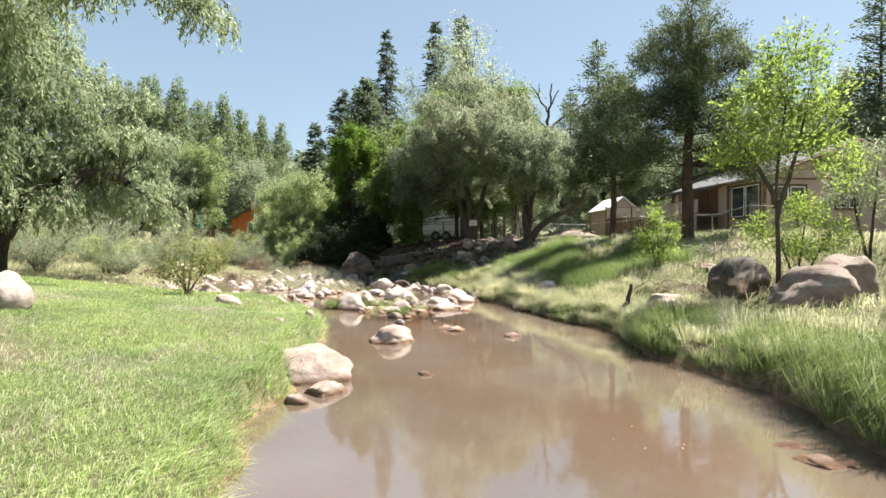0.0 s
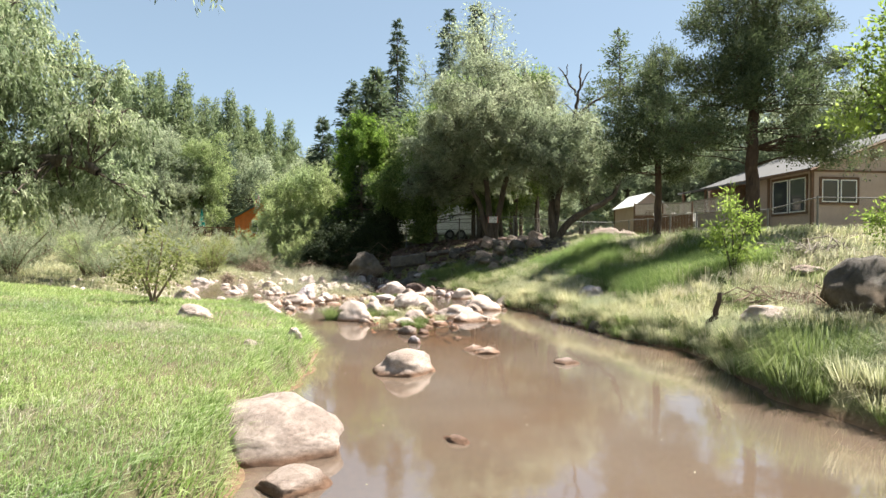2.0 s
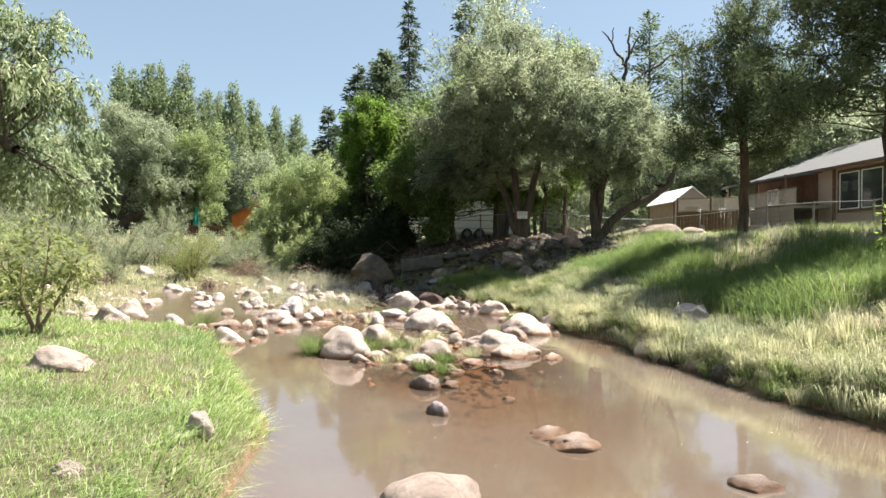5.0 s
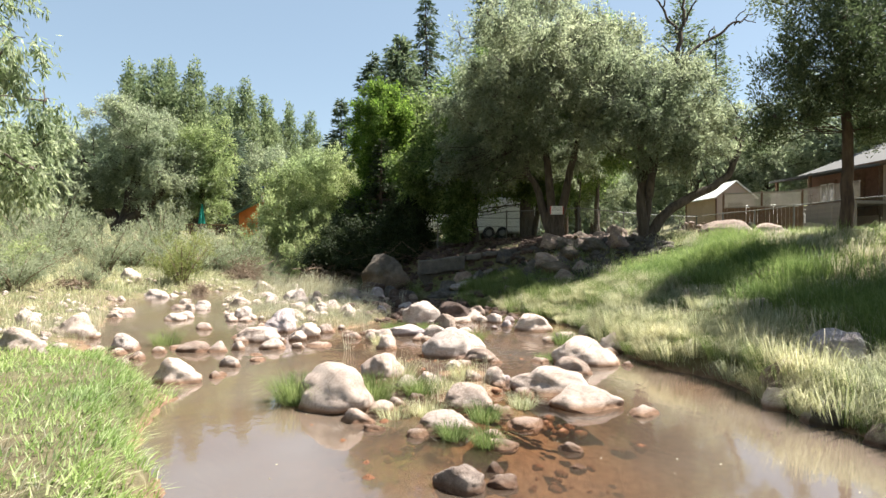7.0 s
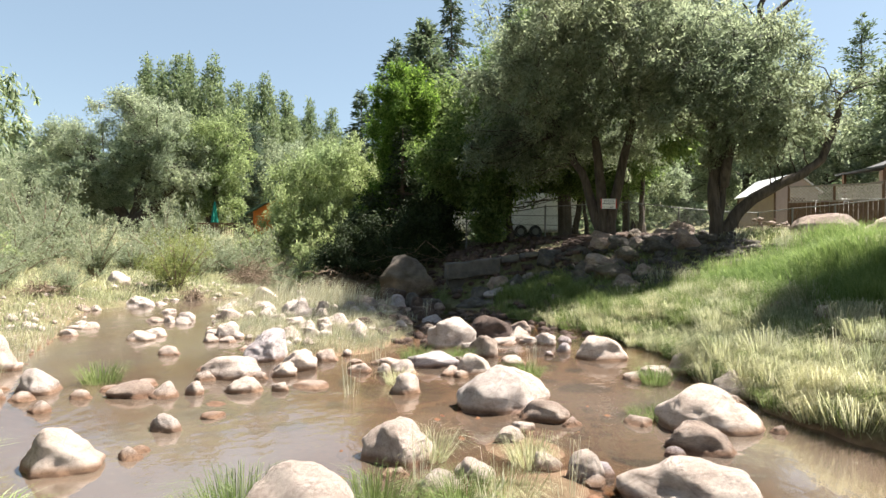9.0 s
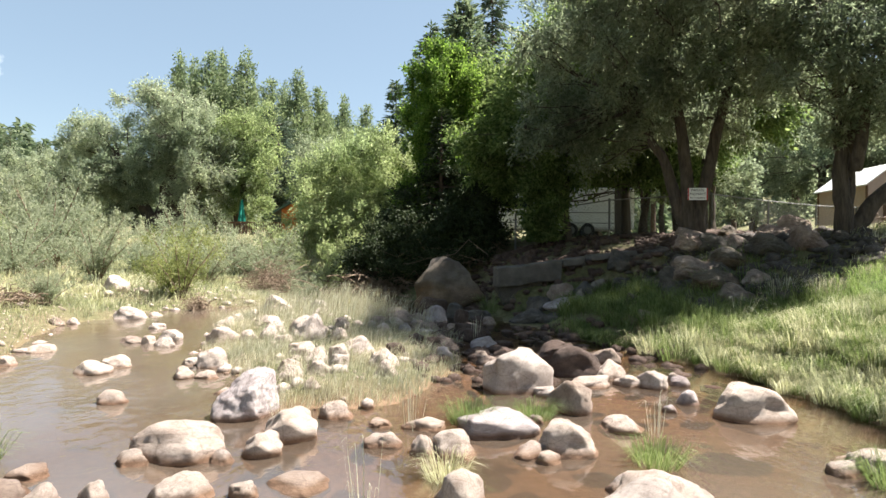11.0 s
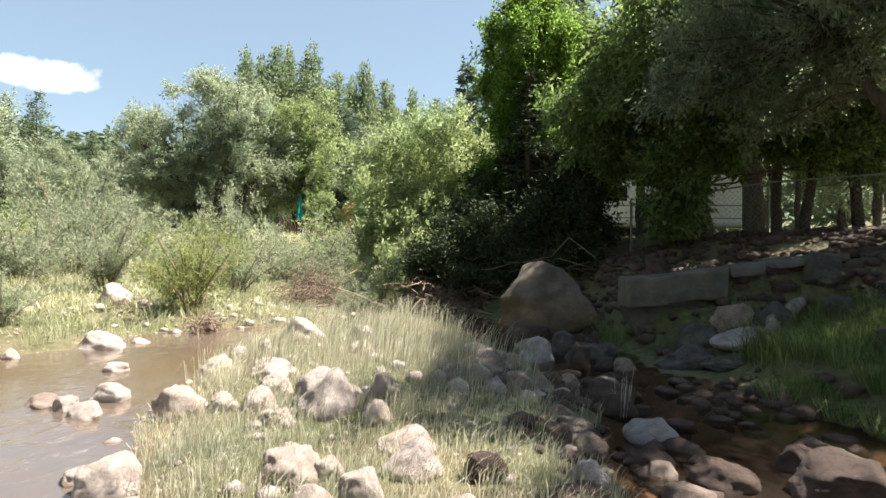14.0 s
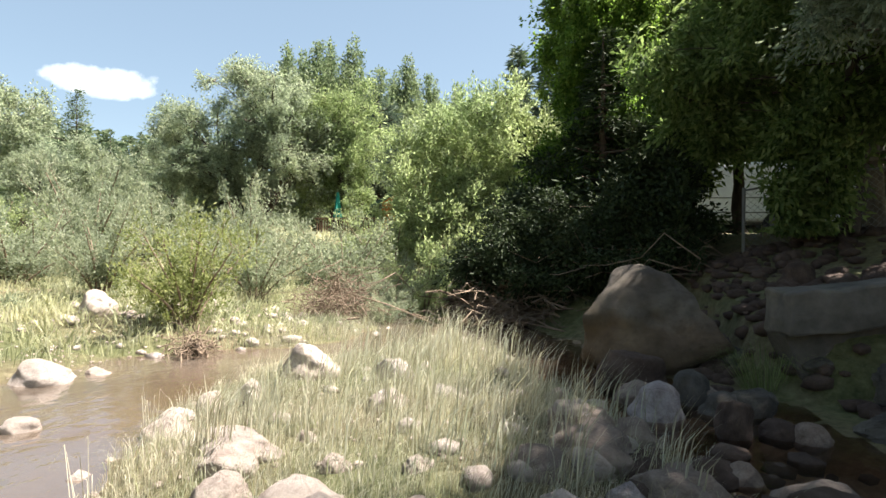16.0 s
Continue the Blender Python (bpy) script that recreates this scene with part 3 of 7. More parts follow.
# creek stones: x, y, width, height above the water or ground
STONES_A = [ (3.52, 4.16, 0.25, 0.05), (3.31, 4.18, 0.33, 0.07), (3.35, 4.60, 0.30, 0.06), (-0.84, 6.28, 0.29, 0.11), (-0.59, 6.68, 0.49, 0.13), (-0.81, 7.44, 0.93, 0.43), (0.58, 7.55, 0.25, 0.07), (-5.46, 9.41, 0.65, 0.57), (0.24, 10.24, 0.78, 0.31), (2.42, 10.71, 0.33, 0.10), (1.46, 11.57, 0.37, 0.10), (1.32, 11.86, 0.37, 0.10), (1.27, 14.35, 0.20, 0.08), (0.75, 14.44, 0.23, 0.08), (0.67, 14.65, 0.28, 0.09), (-0.31, 14.87, 0.19, 0.07), (0.32, 14.95, 0.54, 0.16), (1.03, 15.00, 0.38, 0.09), (3.70, 15.07, 0.22, 0.16) ]
STONES_B = [ (-0.47, 15.14, 0.33, 0.14), (3.65, 15.52, 0.29, 0.24), (0.58, 15.61, 0.48, 0.26), (-0.73, 15.63, 0.75, 0.45), (1.76, 15.72, 0.73, 0.24), (1.53, 16.32, 0.81, 0.30), (-0.02, 16.36, 0.33, 0.19), (0.95, 16.62, 0.26, 0.20), (-2.72, 16.79, 0.57, 0.30), (-0.37, 16.99, 0.51, 0.30), (2.04, 17.31, 0.51, 0.22), (-2.41, 17.67, 0.30, 0.16), (2.39, 17.91, 0.89, 0.41), (-2.16, 18.05, 0.28, 0.07), (0.92, 18.1, 0.47, 0.20), (-3.75, 18.68, 0.23, 0.11), (0.72, 18.81, 0.73, 0.35), (-3.30, 18.88, 0.58, 0.17), (-4.40, 18.97, 0.55, 0.27), (3.16, 19.04, 0.49, 0.28), (-2.19, 19.06, 0.40, 0.18) ]
STONES_C = [ (-0.43, 19.07, 0.34, 0.24), (-1.52, 19.30, 0.41, 0.08), (-2.60, 19.80, 0.69, 0.26), (2.58, 19.85, 0.44, 0.19), (-1.97, 19.86, 0.29, 0.18), (-0.74, 19.96, 0.22, 0.16), (-0.52, 19.99, 0.36, 0.21), (-5.74, 20.00, 0.74, 0.39), (0.37, 20.12, 0.47, 0.27), (-1.09, 20.16, 0.30, 0.13), (-1.87, 20.22, 0.42, 0.27), (-0.80, 20.62, 0.38, 0.11), (-0.14, 20.63, 0.69, 0.20), (-1.20, 20.67, 0.24, 0.08), (-6.96, 20.75, 0.38, 0.26), (0.94, 20.75, 0.40, 0.13), (-1.65, 20.88, 0.34, 0.17), (-3.97, 21.15, 0.30, 0.15), (0.57, 21.26, 0.42, 0.33), (2.29, 21.26, 0.74, 0.34), (1.55, 21.34, 0.14, 0.09) ]
STONES_D = [ (1.84, 21.65, 0.25, 0.16), (0.13, 22.15, 0.76, 0.48), (-2.51, 22.20, 0.32, 0.13), (-3.83, 22.27, 0.27, 0.15), (-3.54, 22.32, 0.30, 0.11), (1.65, 22.35, 0.37, 0.21), (-5.02, 22.39, 0.44, 0.17), (0.99, 22.40, 0.40, 0.13), (1.42, 22.43, 0.34, 0.13), (2.00, 22.45, 0.23, 0.13), (-1.45, 22.50, 0.33, 0.21), (-2.30, 22.52, 0.30, 0.18), (-2.04, 22.67, 0.25, 0.22), (1.27, 22.74, 0.36, 0.25), (-6.43, 22.76, 0.34, 0.14), (-5.00, 22.81, 0.46, 0.16), (-3.78, 22.91, 0.46, 0.26), (0.89, 22.95, 0.71, 0.38), (-2.61, 23.01, 0.37, 0.20), (-2.40, 23.12, 0.20, 0.13), (-1.88, 23.20, 0.37, 0.22), (-1.43, 23.26, 0.27, 0.17) ]
STONES_E = [ (-0.79, 23.48, 0.26, 0.17), (-0.19, 23.49, 0.31, 0.13), (-2.02, 23.59, 0.42, 0.15), (-6.65, 23.67, 0.41, 0.13), (0.79, 23.70, 0.61, 0.30), (0.11, 23.79, 0.40, 0.18), (-0.29, 23.86, 0.21, 0.12), (-3.28, 24.09, 0.20, 0.11), (0.06, 24.10, 0.24, 0.10), (-0.32, 24.12, 0.36, 0.14), (-0.99, 24.15, 0.23, 0.17), (0.71, 24.16, 0.37, 0.20), (-0.76, 24.18, 0.29, 0.15), (-5.12, 24.31, 0.35, 0.15), (-2.89, 24.34, 0.52, 0.39), (-4.26, 24.40, 0.49, 0.27), (-3.88, 24.44, 0.27, 0.14), (-5.47, 24.46, 0.25, 0.15), (-3.57, 24.52, 0.30, 0.20), (-0.83, 24.53, 0.27, 0.14), (-5.82, 24.56, 0.40, 0.11), (-0.24, 24.67, 0.40, 0.21) ]
STONES_F = [ (-2.47, 24.67, 0.29, 0.22), (-2.98, 24.70, 0.65, 0.32), (-5.34, 24.86, 0.39, 0.19), (-0.91, 24.89, 0.34, 0.14), (-3.84, 25.30, 0.34, 0.17), (-0.42, 25.42, 0.42, 0.21), (-3.95, 25.59, 0.54, 0.16), (-1.17, 25.84, 0.34, 0.17), (-6.21, 26.03, 0.30, 0.12), (-8.22, 26.15, 0.30, 0.14), (-4.96, 26.17, 0.37, 0.20), (-8.08, 26.39, 0.25, 0.12), (-1.88, 26.69, 0.49, 0.25), (-5.03, 26.85, 0.26, 0.15), (-4.67, 26.91, 0.18, 0.13), (-4.79, 27.12, 0.21, 0.16), (-0.66, 27.40, 0.29, 0.32), (-0.10, 27.42, 0.28, 0.17), (-7.58, 27.44, 0.78, 0.26), (-0.30, 27.50, 0.32, 0.16), (-3.67, 27.78, 0.40, 0.20), (-1.20, 27.82, 0.49, 0.34) ]
STONES_G = [ (-7.27, 27.90, 0.30, 0.10), (-4.58, 27.90, 0.69, 0.32), (-9.75, 30.36, 0.68, 0.45), (-9.12, 30.46, 0.45, 0.11) ]
STONES_H = [ (-3.15, 12.77, 0.70, 0.20), (-4.64, 17.01, 0.55, 0.27), (-1.25, 11.0, 0.20, 0.14), (-1.66, 10.16, 0.17, 0.06), (0.43, 12.56, 0.25, 0.14), (1.2, 13.08, 0.14, 0.05), (-3.39, 19.3, 0.3, 0.09), (-2.83, 19.57, 0.25, 0.13), (-2.67, 18.89, 0.19, 0.16), (-1.81, 19.09, 0.19, 0.11), (-2.32, 18.51, 0.27, 0.05), (-3.84, 18.17, 0.22, 0.13), (-4.3, 18.59, 0.29, 0.1), (3.05, 20.29, 0.32, 0.26), (0.72, 16.8, 0.22, 0.13), (0.52, 17.33, 0.24, 0.1), (0.67, 17.68, 0.21, 0.11) ]
STONES_I = [ (-2.35, 24.05, 0.28, 0.16), (-1.97, 22.36, 0.23, 0.16), (-2.39, 21.87, 0.27, 0.14), (-2.11, 21.99, 0.26, 0.15), (-1.38, 22.16, 0.26, 0.17), (-3.35, 26.74, 0.35, 0.14), (-2.04, 21.46, 0.15, 0.09), (1.44, 23.75, 0.39, 0.22), (2.05, 22.73, 0.25, 0.11), (-3.63, 24.95, 0.33, 0.2), (-3.23, 25.49, 0.19, 0.1), (-2.74, 25.47, 0.15, 0.1), (-3.67, 25.98, 0.18, 0.07), (-1.8, 25.98, 0.36, 0.17), (-1.57, 25.61, 0.22, 0.14), (-0.47, 25.8, 0.56, 0.25) ]
STONES_J = [ (-0.27, 15.44, 0.32, 0.12), (0.2, 16.57, 0.27, 0.17), (0.62, 13.9, 0.12, 0.09), (0.63, 13.65, 0.21, 0.09), (0.34, 13.62, 0.34, 0.17), (1.23, 13.98, 0.12, 0.04), (1.2, 16.09, 0.21, 0.11), (-0.05, 15.42, 0.15, 0.06), (0.52, 18.5, 0.78, 0.44), (0.05, 15.95, 0.17, 0.08), (0.3, 15.7, 0.14, 0.07), (0.9, 15.4, 0.2, 0.09) ]
STONES = (STONES_A, STONES_B, STONES_C, STONES_D, STONES_E, STONES_F, STONES_G, STONES_H, STONES_I)



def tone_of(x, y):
    """Stones in the right arm are redder and darkened for its shade; the bar is pale."""
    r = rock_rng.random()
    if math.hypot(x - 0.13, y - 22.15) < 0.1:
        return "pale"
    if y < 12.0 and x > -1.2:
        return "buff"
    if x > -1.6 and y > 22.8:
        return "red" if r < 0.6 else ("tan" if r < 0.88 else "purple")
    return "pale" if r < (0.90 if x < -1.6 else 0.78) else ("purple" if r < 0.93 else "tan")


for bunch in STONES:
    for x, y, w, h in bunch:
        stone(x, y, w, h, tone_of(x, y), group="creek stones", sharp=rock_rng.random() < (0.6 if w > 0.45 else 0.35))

for bunch in STONES:
    for x, y, w, h in bunch:
        if w > 0.42 and 14 < y < 25.5:
            for _ in range(2 if y < 21 else 1):
                a, d = rock_rng.uniform(0, 6.28), w * rock_rng.uniform(0.55, 0.85)
                k = rock_rng.uniform(0.13, 0.30)
                stone(x + d * math.cos(a), y + d * math.sin(a), k, k * rock_rng.uniform(0.3, 0.6), tone_of(x, y), group="creek stones", sharp=rock_rng.random() < 0.4)

for x, y, w, h in STONES_J:
    stone(x, y, w, h, "pale" if y > 14.2 else "tan", group="creek stones", sharp=w > 0.25)

# single boulders that stand out
stone(-2.5, 20.85, 0.62, 0.45, "purple", "boulder", label="angular purple-grey boulder standing on the gravel bar", depth=0.5, turn=35, sharp="ledge")
great = new("boulder", shaped(GREAT, "brown"))
great.matrix_basis = pose(-1.10, 30.45, 0.49, 0, 0, 12) @ Matrix.Diagonal((1.95, 1.85, 1.60, 1))
tagged(great, "huge rounded brown boulder dappled by tree shade", "boulder")
stone(6.75, 10.75, 1.05, 0.75, "brown", "boulder", label="dark weathered boulder beside the young elm", depth=1.0, turn=30, sharp=True)
stone(7.12, 9.2, 1.34, 0.66, "tan", "boulder", label="tan squarish boulder on the grassy bank", depth=0.9, turn=-10, sharp=True)
stone(8.4, 9.95, 1.25, 0.72, "tan", "boulder", label="broad brown boulder on the grassy bank", depth=1.0, turn=20, sharp=True)
stone(5.65, 11.05, 1.05, 0.26, "pale", "stone", label="flat pale slab half sunk in the bank grass", depth=0.5, turn=5)
stone(8.55, 26.0, 1.55, 0.62, "tan", "boulder", label="orange-brown boulder on the terrace edge", depth=1.0, turn=-15, sharp=True)
stone(8.75, 24.2, 1.3, 0.36, "pale", "boulder", label="long pale boulder on the terrace edge", depth=0.7, turn=10)
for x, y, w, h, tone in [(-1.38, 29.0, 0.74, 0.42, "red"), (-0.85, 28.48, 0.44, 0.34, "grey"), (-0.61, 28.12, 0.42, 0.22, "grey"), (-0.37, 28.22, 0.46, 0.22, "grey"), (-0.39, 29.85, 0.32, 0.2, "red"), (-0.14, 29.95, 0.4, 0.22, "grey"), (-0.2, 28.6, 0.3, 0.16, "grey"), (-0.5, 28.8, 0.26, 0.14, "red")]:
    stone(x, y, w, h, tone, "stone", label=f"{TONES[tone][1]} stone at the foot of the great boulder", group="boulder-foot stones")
for x, y, w, h in [(-1.76, 26.26, 0.55, 0.25), (-1.25, 25.94, 0.37, 0.17), (-0.49, 26.02, 0.52, 0.22), (-1.49, 26.66, 0.37, 0.18), (-2.05, 25.83, 0.43, 0.18), (-0.84, 26.43, 0.3, 0.15), (-0.7, 28.5, 0.37, 0.18), (-1.35, 28.32, 0.42, 0.24)]:
    stone(x, y, w, h, "tan", "stone", label="rusty tan stone on the shaded edge of the bar", group="bar-edge stones", sharp=True)
for x, y, w, h in [(-1.83, 26.6, 0.52, 0.2), (-1.72, 26.15, 0.5, 0.2), (-1.35, 25.75, 0.42, 0.18), (-1.5, 26.9, 0.34, 0.16)]:
    stone(x, y, w, h, "tan", "stone", label="rusty tan stone on the shaded edge of the bar", group="bar-edge stones")
for x, y, w, h, tone, a in [(0.72, 27.75, 0.85, 0.26, "grey", 12), (0.98, 28.28, 0.62, 0.36, "grey", -20), (1.5, 28.35, 0.62, 0.46, "tan", 25), (1.42, 27.85, 0.85, 0.24, "purple", 8), (1.1, 27.4, 0.6, 0.16, "grey", -30)]:
    stone(x, y, w, h, tone, "boulder", label=f"{TONES[tone][1]} slab fallen at the foot of the old wall", group="fallen wall slabs", sharp="ledge", turn=a, depth=w * 0.7)
stone(1.9, 28.2, 0.8, 0.4, "grey", "boulder", label="grey boulder at the foot of the old wall", depth=0.6, turn=60)
stone(2.7, 28.1, 0.55, 0.3, "grey", "boulder", label="grey boulder at the foot of the old wall", depth=0.5, turn=80)
for x, y, w, h, tone in [(5.1, 28.3, 0.6, 0.3, "tan"), (5.7, 28.1, 0.75, 0.35, "tan"), (4.55, 27.6, 0.7, 0.38, "grey"), (5.3, 27.3, 0.85, 0.35, "grey"), (5.95, 27.2, 0.7, 0.4, "tan"), (4.25, 26.9, 0.55, 0.3, "grey"), (4.6, 26.3, 0.5, 0.25, "tan"), (3.6, 27.7, 0.6, 0.35, "grey"), (6.3, 28.3, 0.8, 0.45, "tan"), (3.9, 28.3, 0.6, 0.4, "grey")]:
    stone(x, y, w, h, tone, "boulder", label=f"{TONES[tone][1]} broken rock tumbled down the bank by the willow", group="tumbled bank rocks", sharp="ledge", turn=rock_rng.uniform(0, 180))
for i, (x, y, w, h) in enumerate([(4.3, 28.9, 0.9, 0.45), (4.8, 28.61, 0.96, 0.38), (4.68, 27.49, 0.94, 0.39), (3.99, 27.53, 1.12, 0.43), (3.35, 26.83, 0.57, 0.29), (3.94, 26.39, 0.91, 0.34), (4.05, 25.92, 0.58, 0.29), (3.35, 25.33, 0.48, 0.24), (2.58, 26.62, 0.49, 0.24), (2.45, 25.38, 0.35, 0.15), (2.8, 28.89, 0.61, 0.41), (5.52, 29.76, 0.64, 0.3)]):
    tone = ("tan", "grey", "brown")[i % 3]
    stone(x, y, w, h, tone, "boulder", label=f"{TONES[tone][1]} broken rock tumbled down the bank by the willow", group="tumbled bank rocks", sharp="ledge", turn=rock_rng.uniform(0, 180))
stone(4.1, 28.9, 0.5, 0.3, "red", "stone", label="orange-brown stone on top of the bank", depth=0.4)
stone(0.9, 31.2, 0.5, 0.35, "red", "stone", label="orange-brown stone on top of the bank", depth=0.4, base_z=1.0)

for x, y, w, h in [(4.75, 21.0, 0.28, 0.2), (4.9, 20.2, 0.3, 0.12), (6.0, 19.6, 0.7, 0.25), (6.6, 17.6, 0.5, 0.2), (5.6, 17.2, 0.45, 0.18), (3.2, 26.6, 0.4, 0.22), (2.4, 26.4, 0.3, 0.18), (4.0, 25.4, 0.35, 0.16), (5.6, 24.6, 0.45, 0.2), (5.2, 22.6, 0.35, 0.15), (6.4, 23.4, 0.5, 0.2), (5.0, 15.6, 0.3, 0.14), (4.4, 27.3, 0.5, 0.25), (3.6, 27.8, 0.45, 0.25), (5.4, 27.6, 0.5, 0.22), (7.2, 15.9, 0.9, 0.15), (8.0, 15.0, 0.8, 0.18), (7.6, 13.0, 0.5, 0.12)]:
    stone(x, y, w, h, "grey" if y > 24 else "tan", group="bank stones", sharp=True)

for x, y, w, h, tone in [(3.85, 15.75, 0.42, 0.26, "tan"), (3.8, 14.95, 0.36, 0.22, "grey"), (3.85, 14.4, 0.3, 0.2, "tan"), (3.95, 13.9, 0.3, 0.18, "grey"), (4.55, 15.9, 0.72, 0.34, "purple"), (5.05, 18.2, 0.34, 0.2, "purple"), (5.75, 19.1, 0.5, 0.24, "grey"), (4.8, 22.6, 0.3, 0.2, "pale")]:
    stone(x, y, w, h, tone, label=f"{TONES[tone][1]} stone set in the grassy bank", group="bank-foot stones", sharp=True)

# cobbles strewn over the bar and along the water, beyond counting
cob_rng = np.random.default_rng(3)


def pebble_field(name, count, where, size, material, label):
    src = bmesh.new()
    bmesh.ops.create_icosphere(src, subdivisions=1, radius=0.5)
    V = np.array([v.co[:] for v in src.verts])
    T = np.array([[v.index for v in f.verts] for f in src.faces])
    src.free()
    P = where(count)
    n = len(P)
    sc = cob_rng.uniform(*size, (n, 1)) * cob_rng.uniform(0.6, 1.2, (n, 3)) * np.array([1, 1, 0.6])
    a = cob_rng.uniform(0, 6.28, n)
    W = V[None] * (1 + cob_rng.uniform(-0.22, 0.22, (n, len(V), 1))) * sc[:, None]
    X = W[..., 0] * np.cos(a)[:, None] - W[..., 1] * np.sin(a)[:, None] + P[:, :1]
    Y = W[..., 0] * np.sin(a)[:, None] + W[..., 1] * np.cos(a)[:, None] + P[:, 1:2]
    Z = W[..., 2] + P[:, 2:3] + sc[:, 2:3] * 0.2
    F = (T[None] + (np.arange(n) * len(V))[:, None, None]).reshape(-1, 3)
    me = arrays_mesh(name, np.stack([X, Y, Z], -1).reshape(-1, 3), F, True)
    tagged(put(name, me, material), label, "cobbles", kind="stuff")


def scatter(x0, x1, y0, y1, keep, lift=-0.06):
    """Points on the ground in a rectangle, thinned by keep(x, y, side) in 0..1."""
    def f(n):
        x, y = cob_rng.uniform(x0, x1, n), cob_rng.uniform(y0, y1, n)
        s = water_side(x, y)
        ok = cob_rng.random(n) < keep(x, y, s)
        x, y = x[ok], y[ok]
        return np.stack([x, y, np.maximum(ground(x, y), water_level(y) + lift)], -1)
    return f


bar_only = lambda x, y, s: np.where((s > -0.25) & (lawn_mask(x, y) + right_mask(x, y) < 0.35), 0.25 + 0.6 * lattice_noise(x, y, 1.3, 21), 0.0)
pebble_field("gravel", 8000, scatter(-10, 0, 17, 33, bar_only), (0.02, 0.07), ROCK_PALE, "small pale gravel on the bar")
pebble_field("cobbles", 800, scatter(-11, 0, 17, 33, bar_only), (0.09, 0.28), ROCK_PALE, "pale rounded cobbles on the gravel bar")
arm = lambda x, y, s: np.where((np.abs(s) < 0.7), 0.7, 0.0)
# dark red puts the shade of this arm into the cobbles' colour
pebble_field("cobbles", 520, scatter(-1.6, 2.6, 22.3, 27.0, arm), (0.08, 0.32), ROCK_SHADE_RED, "reddish wet cobbles, darkened for shade, in the shaded arm of the creek")
isle = lambda x, y, s: np.where((np.hypot((x - 0.6) / 1.6, (y - 16.0) / 3.0) < 1), smooth01((lattice_noise(x, y, 0.6, 61) - 0.45) / 0.25) * 0.45, 0.0)
pebble_field("cobbles", 2600, scatter(-1.5, 2.5, 12.9, 20, isle, -0.045), (0.03, 0.14), ROCK_RUST, "small rusty stones between the boulders of the riffle")
gz_pile = lambda n: float(ground(11.4, 32.8)) + np.abs(cob_rng.normal(0.0, 0.22, n))
bank_rubble = lambda x, y, s: np.where((s > 0.4) & (right_mask(x, y) > 0.6), 0.15 + 0.5 * lattice_noise(x, y, 1.0, 8), 0.0)
rocky = lambda x, y: smooth01((y - 24.8) / 1.2) * smooth01((x - 2.6) / 0.8) * (1 - smooth01((x - 6.6) / 0.8))
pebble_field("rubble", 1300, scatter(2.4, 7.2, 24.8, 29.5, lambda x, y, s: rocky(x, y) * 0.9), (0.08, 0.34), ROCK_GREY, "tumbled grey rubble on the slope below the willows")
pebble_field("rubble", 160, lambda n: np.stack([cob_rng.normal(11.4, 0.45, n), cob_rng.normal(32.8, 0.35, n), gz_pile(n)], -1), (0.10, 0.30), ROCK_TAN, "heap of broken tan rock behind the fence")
pebble_field("rubble", 3200, scatter(-0.6, 6.5, 28.0, 34.0, bank_rubble), (0.08, 0.32), ROCK_SHADE_RED, "loose rubble and broken rock on the shaded bank")

# ---- grass ----
grass_rng = np.random.default_rng(11)


def blades(name, P, height, width, material, label, lean=0.5, wind=(0.25, -0.1), segs=2, spill=0.0):
    """Grass blades, each a bent tapering strip rooted at a point of P."""
    n = len(P)
    h = height * grass_rng.uniform(0.55, 1.25, n)
    a = grass_rng.uniform(0, 2 * np.pi, n)
    out = np.stack([np.cos(a), np.sin(a)], -1) * (h * lean * grass_rng.uniform(0.2, 1.3, n))[:, None] + np.array(wind) * h[:, None]
    if spill:
        e = 0.15
        g = np.stack([water_side(P[:, 0] + e, P[:, 1]) - water_side(P[:, 0] - e, P[:, 1]), water_side(P[:, 0], P[:, 1] + e) - water_side(P[:, 0], P[:, 1] - e)], -1)
        out -= spill * h[:, None] * g / (np.linalg.norm(g, axis=1)[:, None] + 1e-6)
        h = h * 0.75
    b = a + grass_rng.uniform(0.8, 2.2, n)
    side = np.stack([np.cos(b), np.sin(b), np.zeros(n)], -1) * (width * grass_rng.uniform(0.6, 1.3, n))[:, None]
    P = P - np.array([0, 0, 0.015])
    mid = P + np.concatenate([out * 0.33, (h * 0.6)[:, None]], 1)
    tip = P + np.concatenate([out, (h * (1 - 0.25 * lean))[:, None]], 1)
    i = np.arange(n)[:, None]
    if segs == 1:
        me = arrays_mesh(name, np.stack([P - side, P + side, tip], 1).reshape(-1, 3), i * 3 + np.array([[0, 1, 2]]))
    else:
        V = np.stack([P - side, P + side, mid - side * 0.7, mid + side * 0.7, tip], 1).reshape(-1, 3)
        F = np.concatenate([i * 5 + np.array([[0, 1, 3]]), i * 5 + np.array([[0, 3, 2]]), i * 5 + np.array([[2, 3, 4]])])
        me = arrays_mesh(name, V, F)
    return tagged(put(name, me, material), label, "grass", kind="stuff")


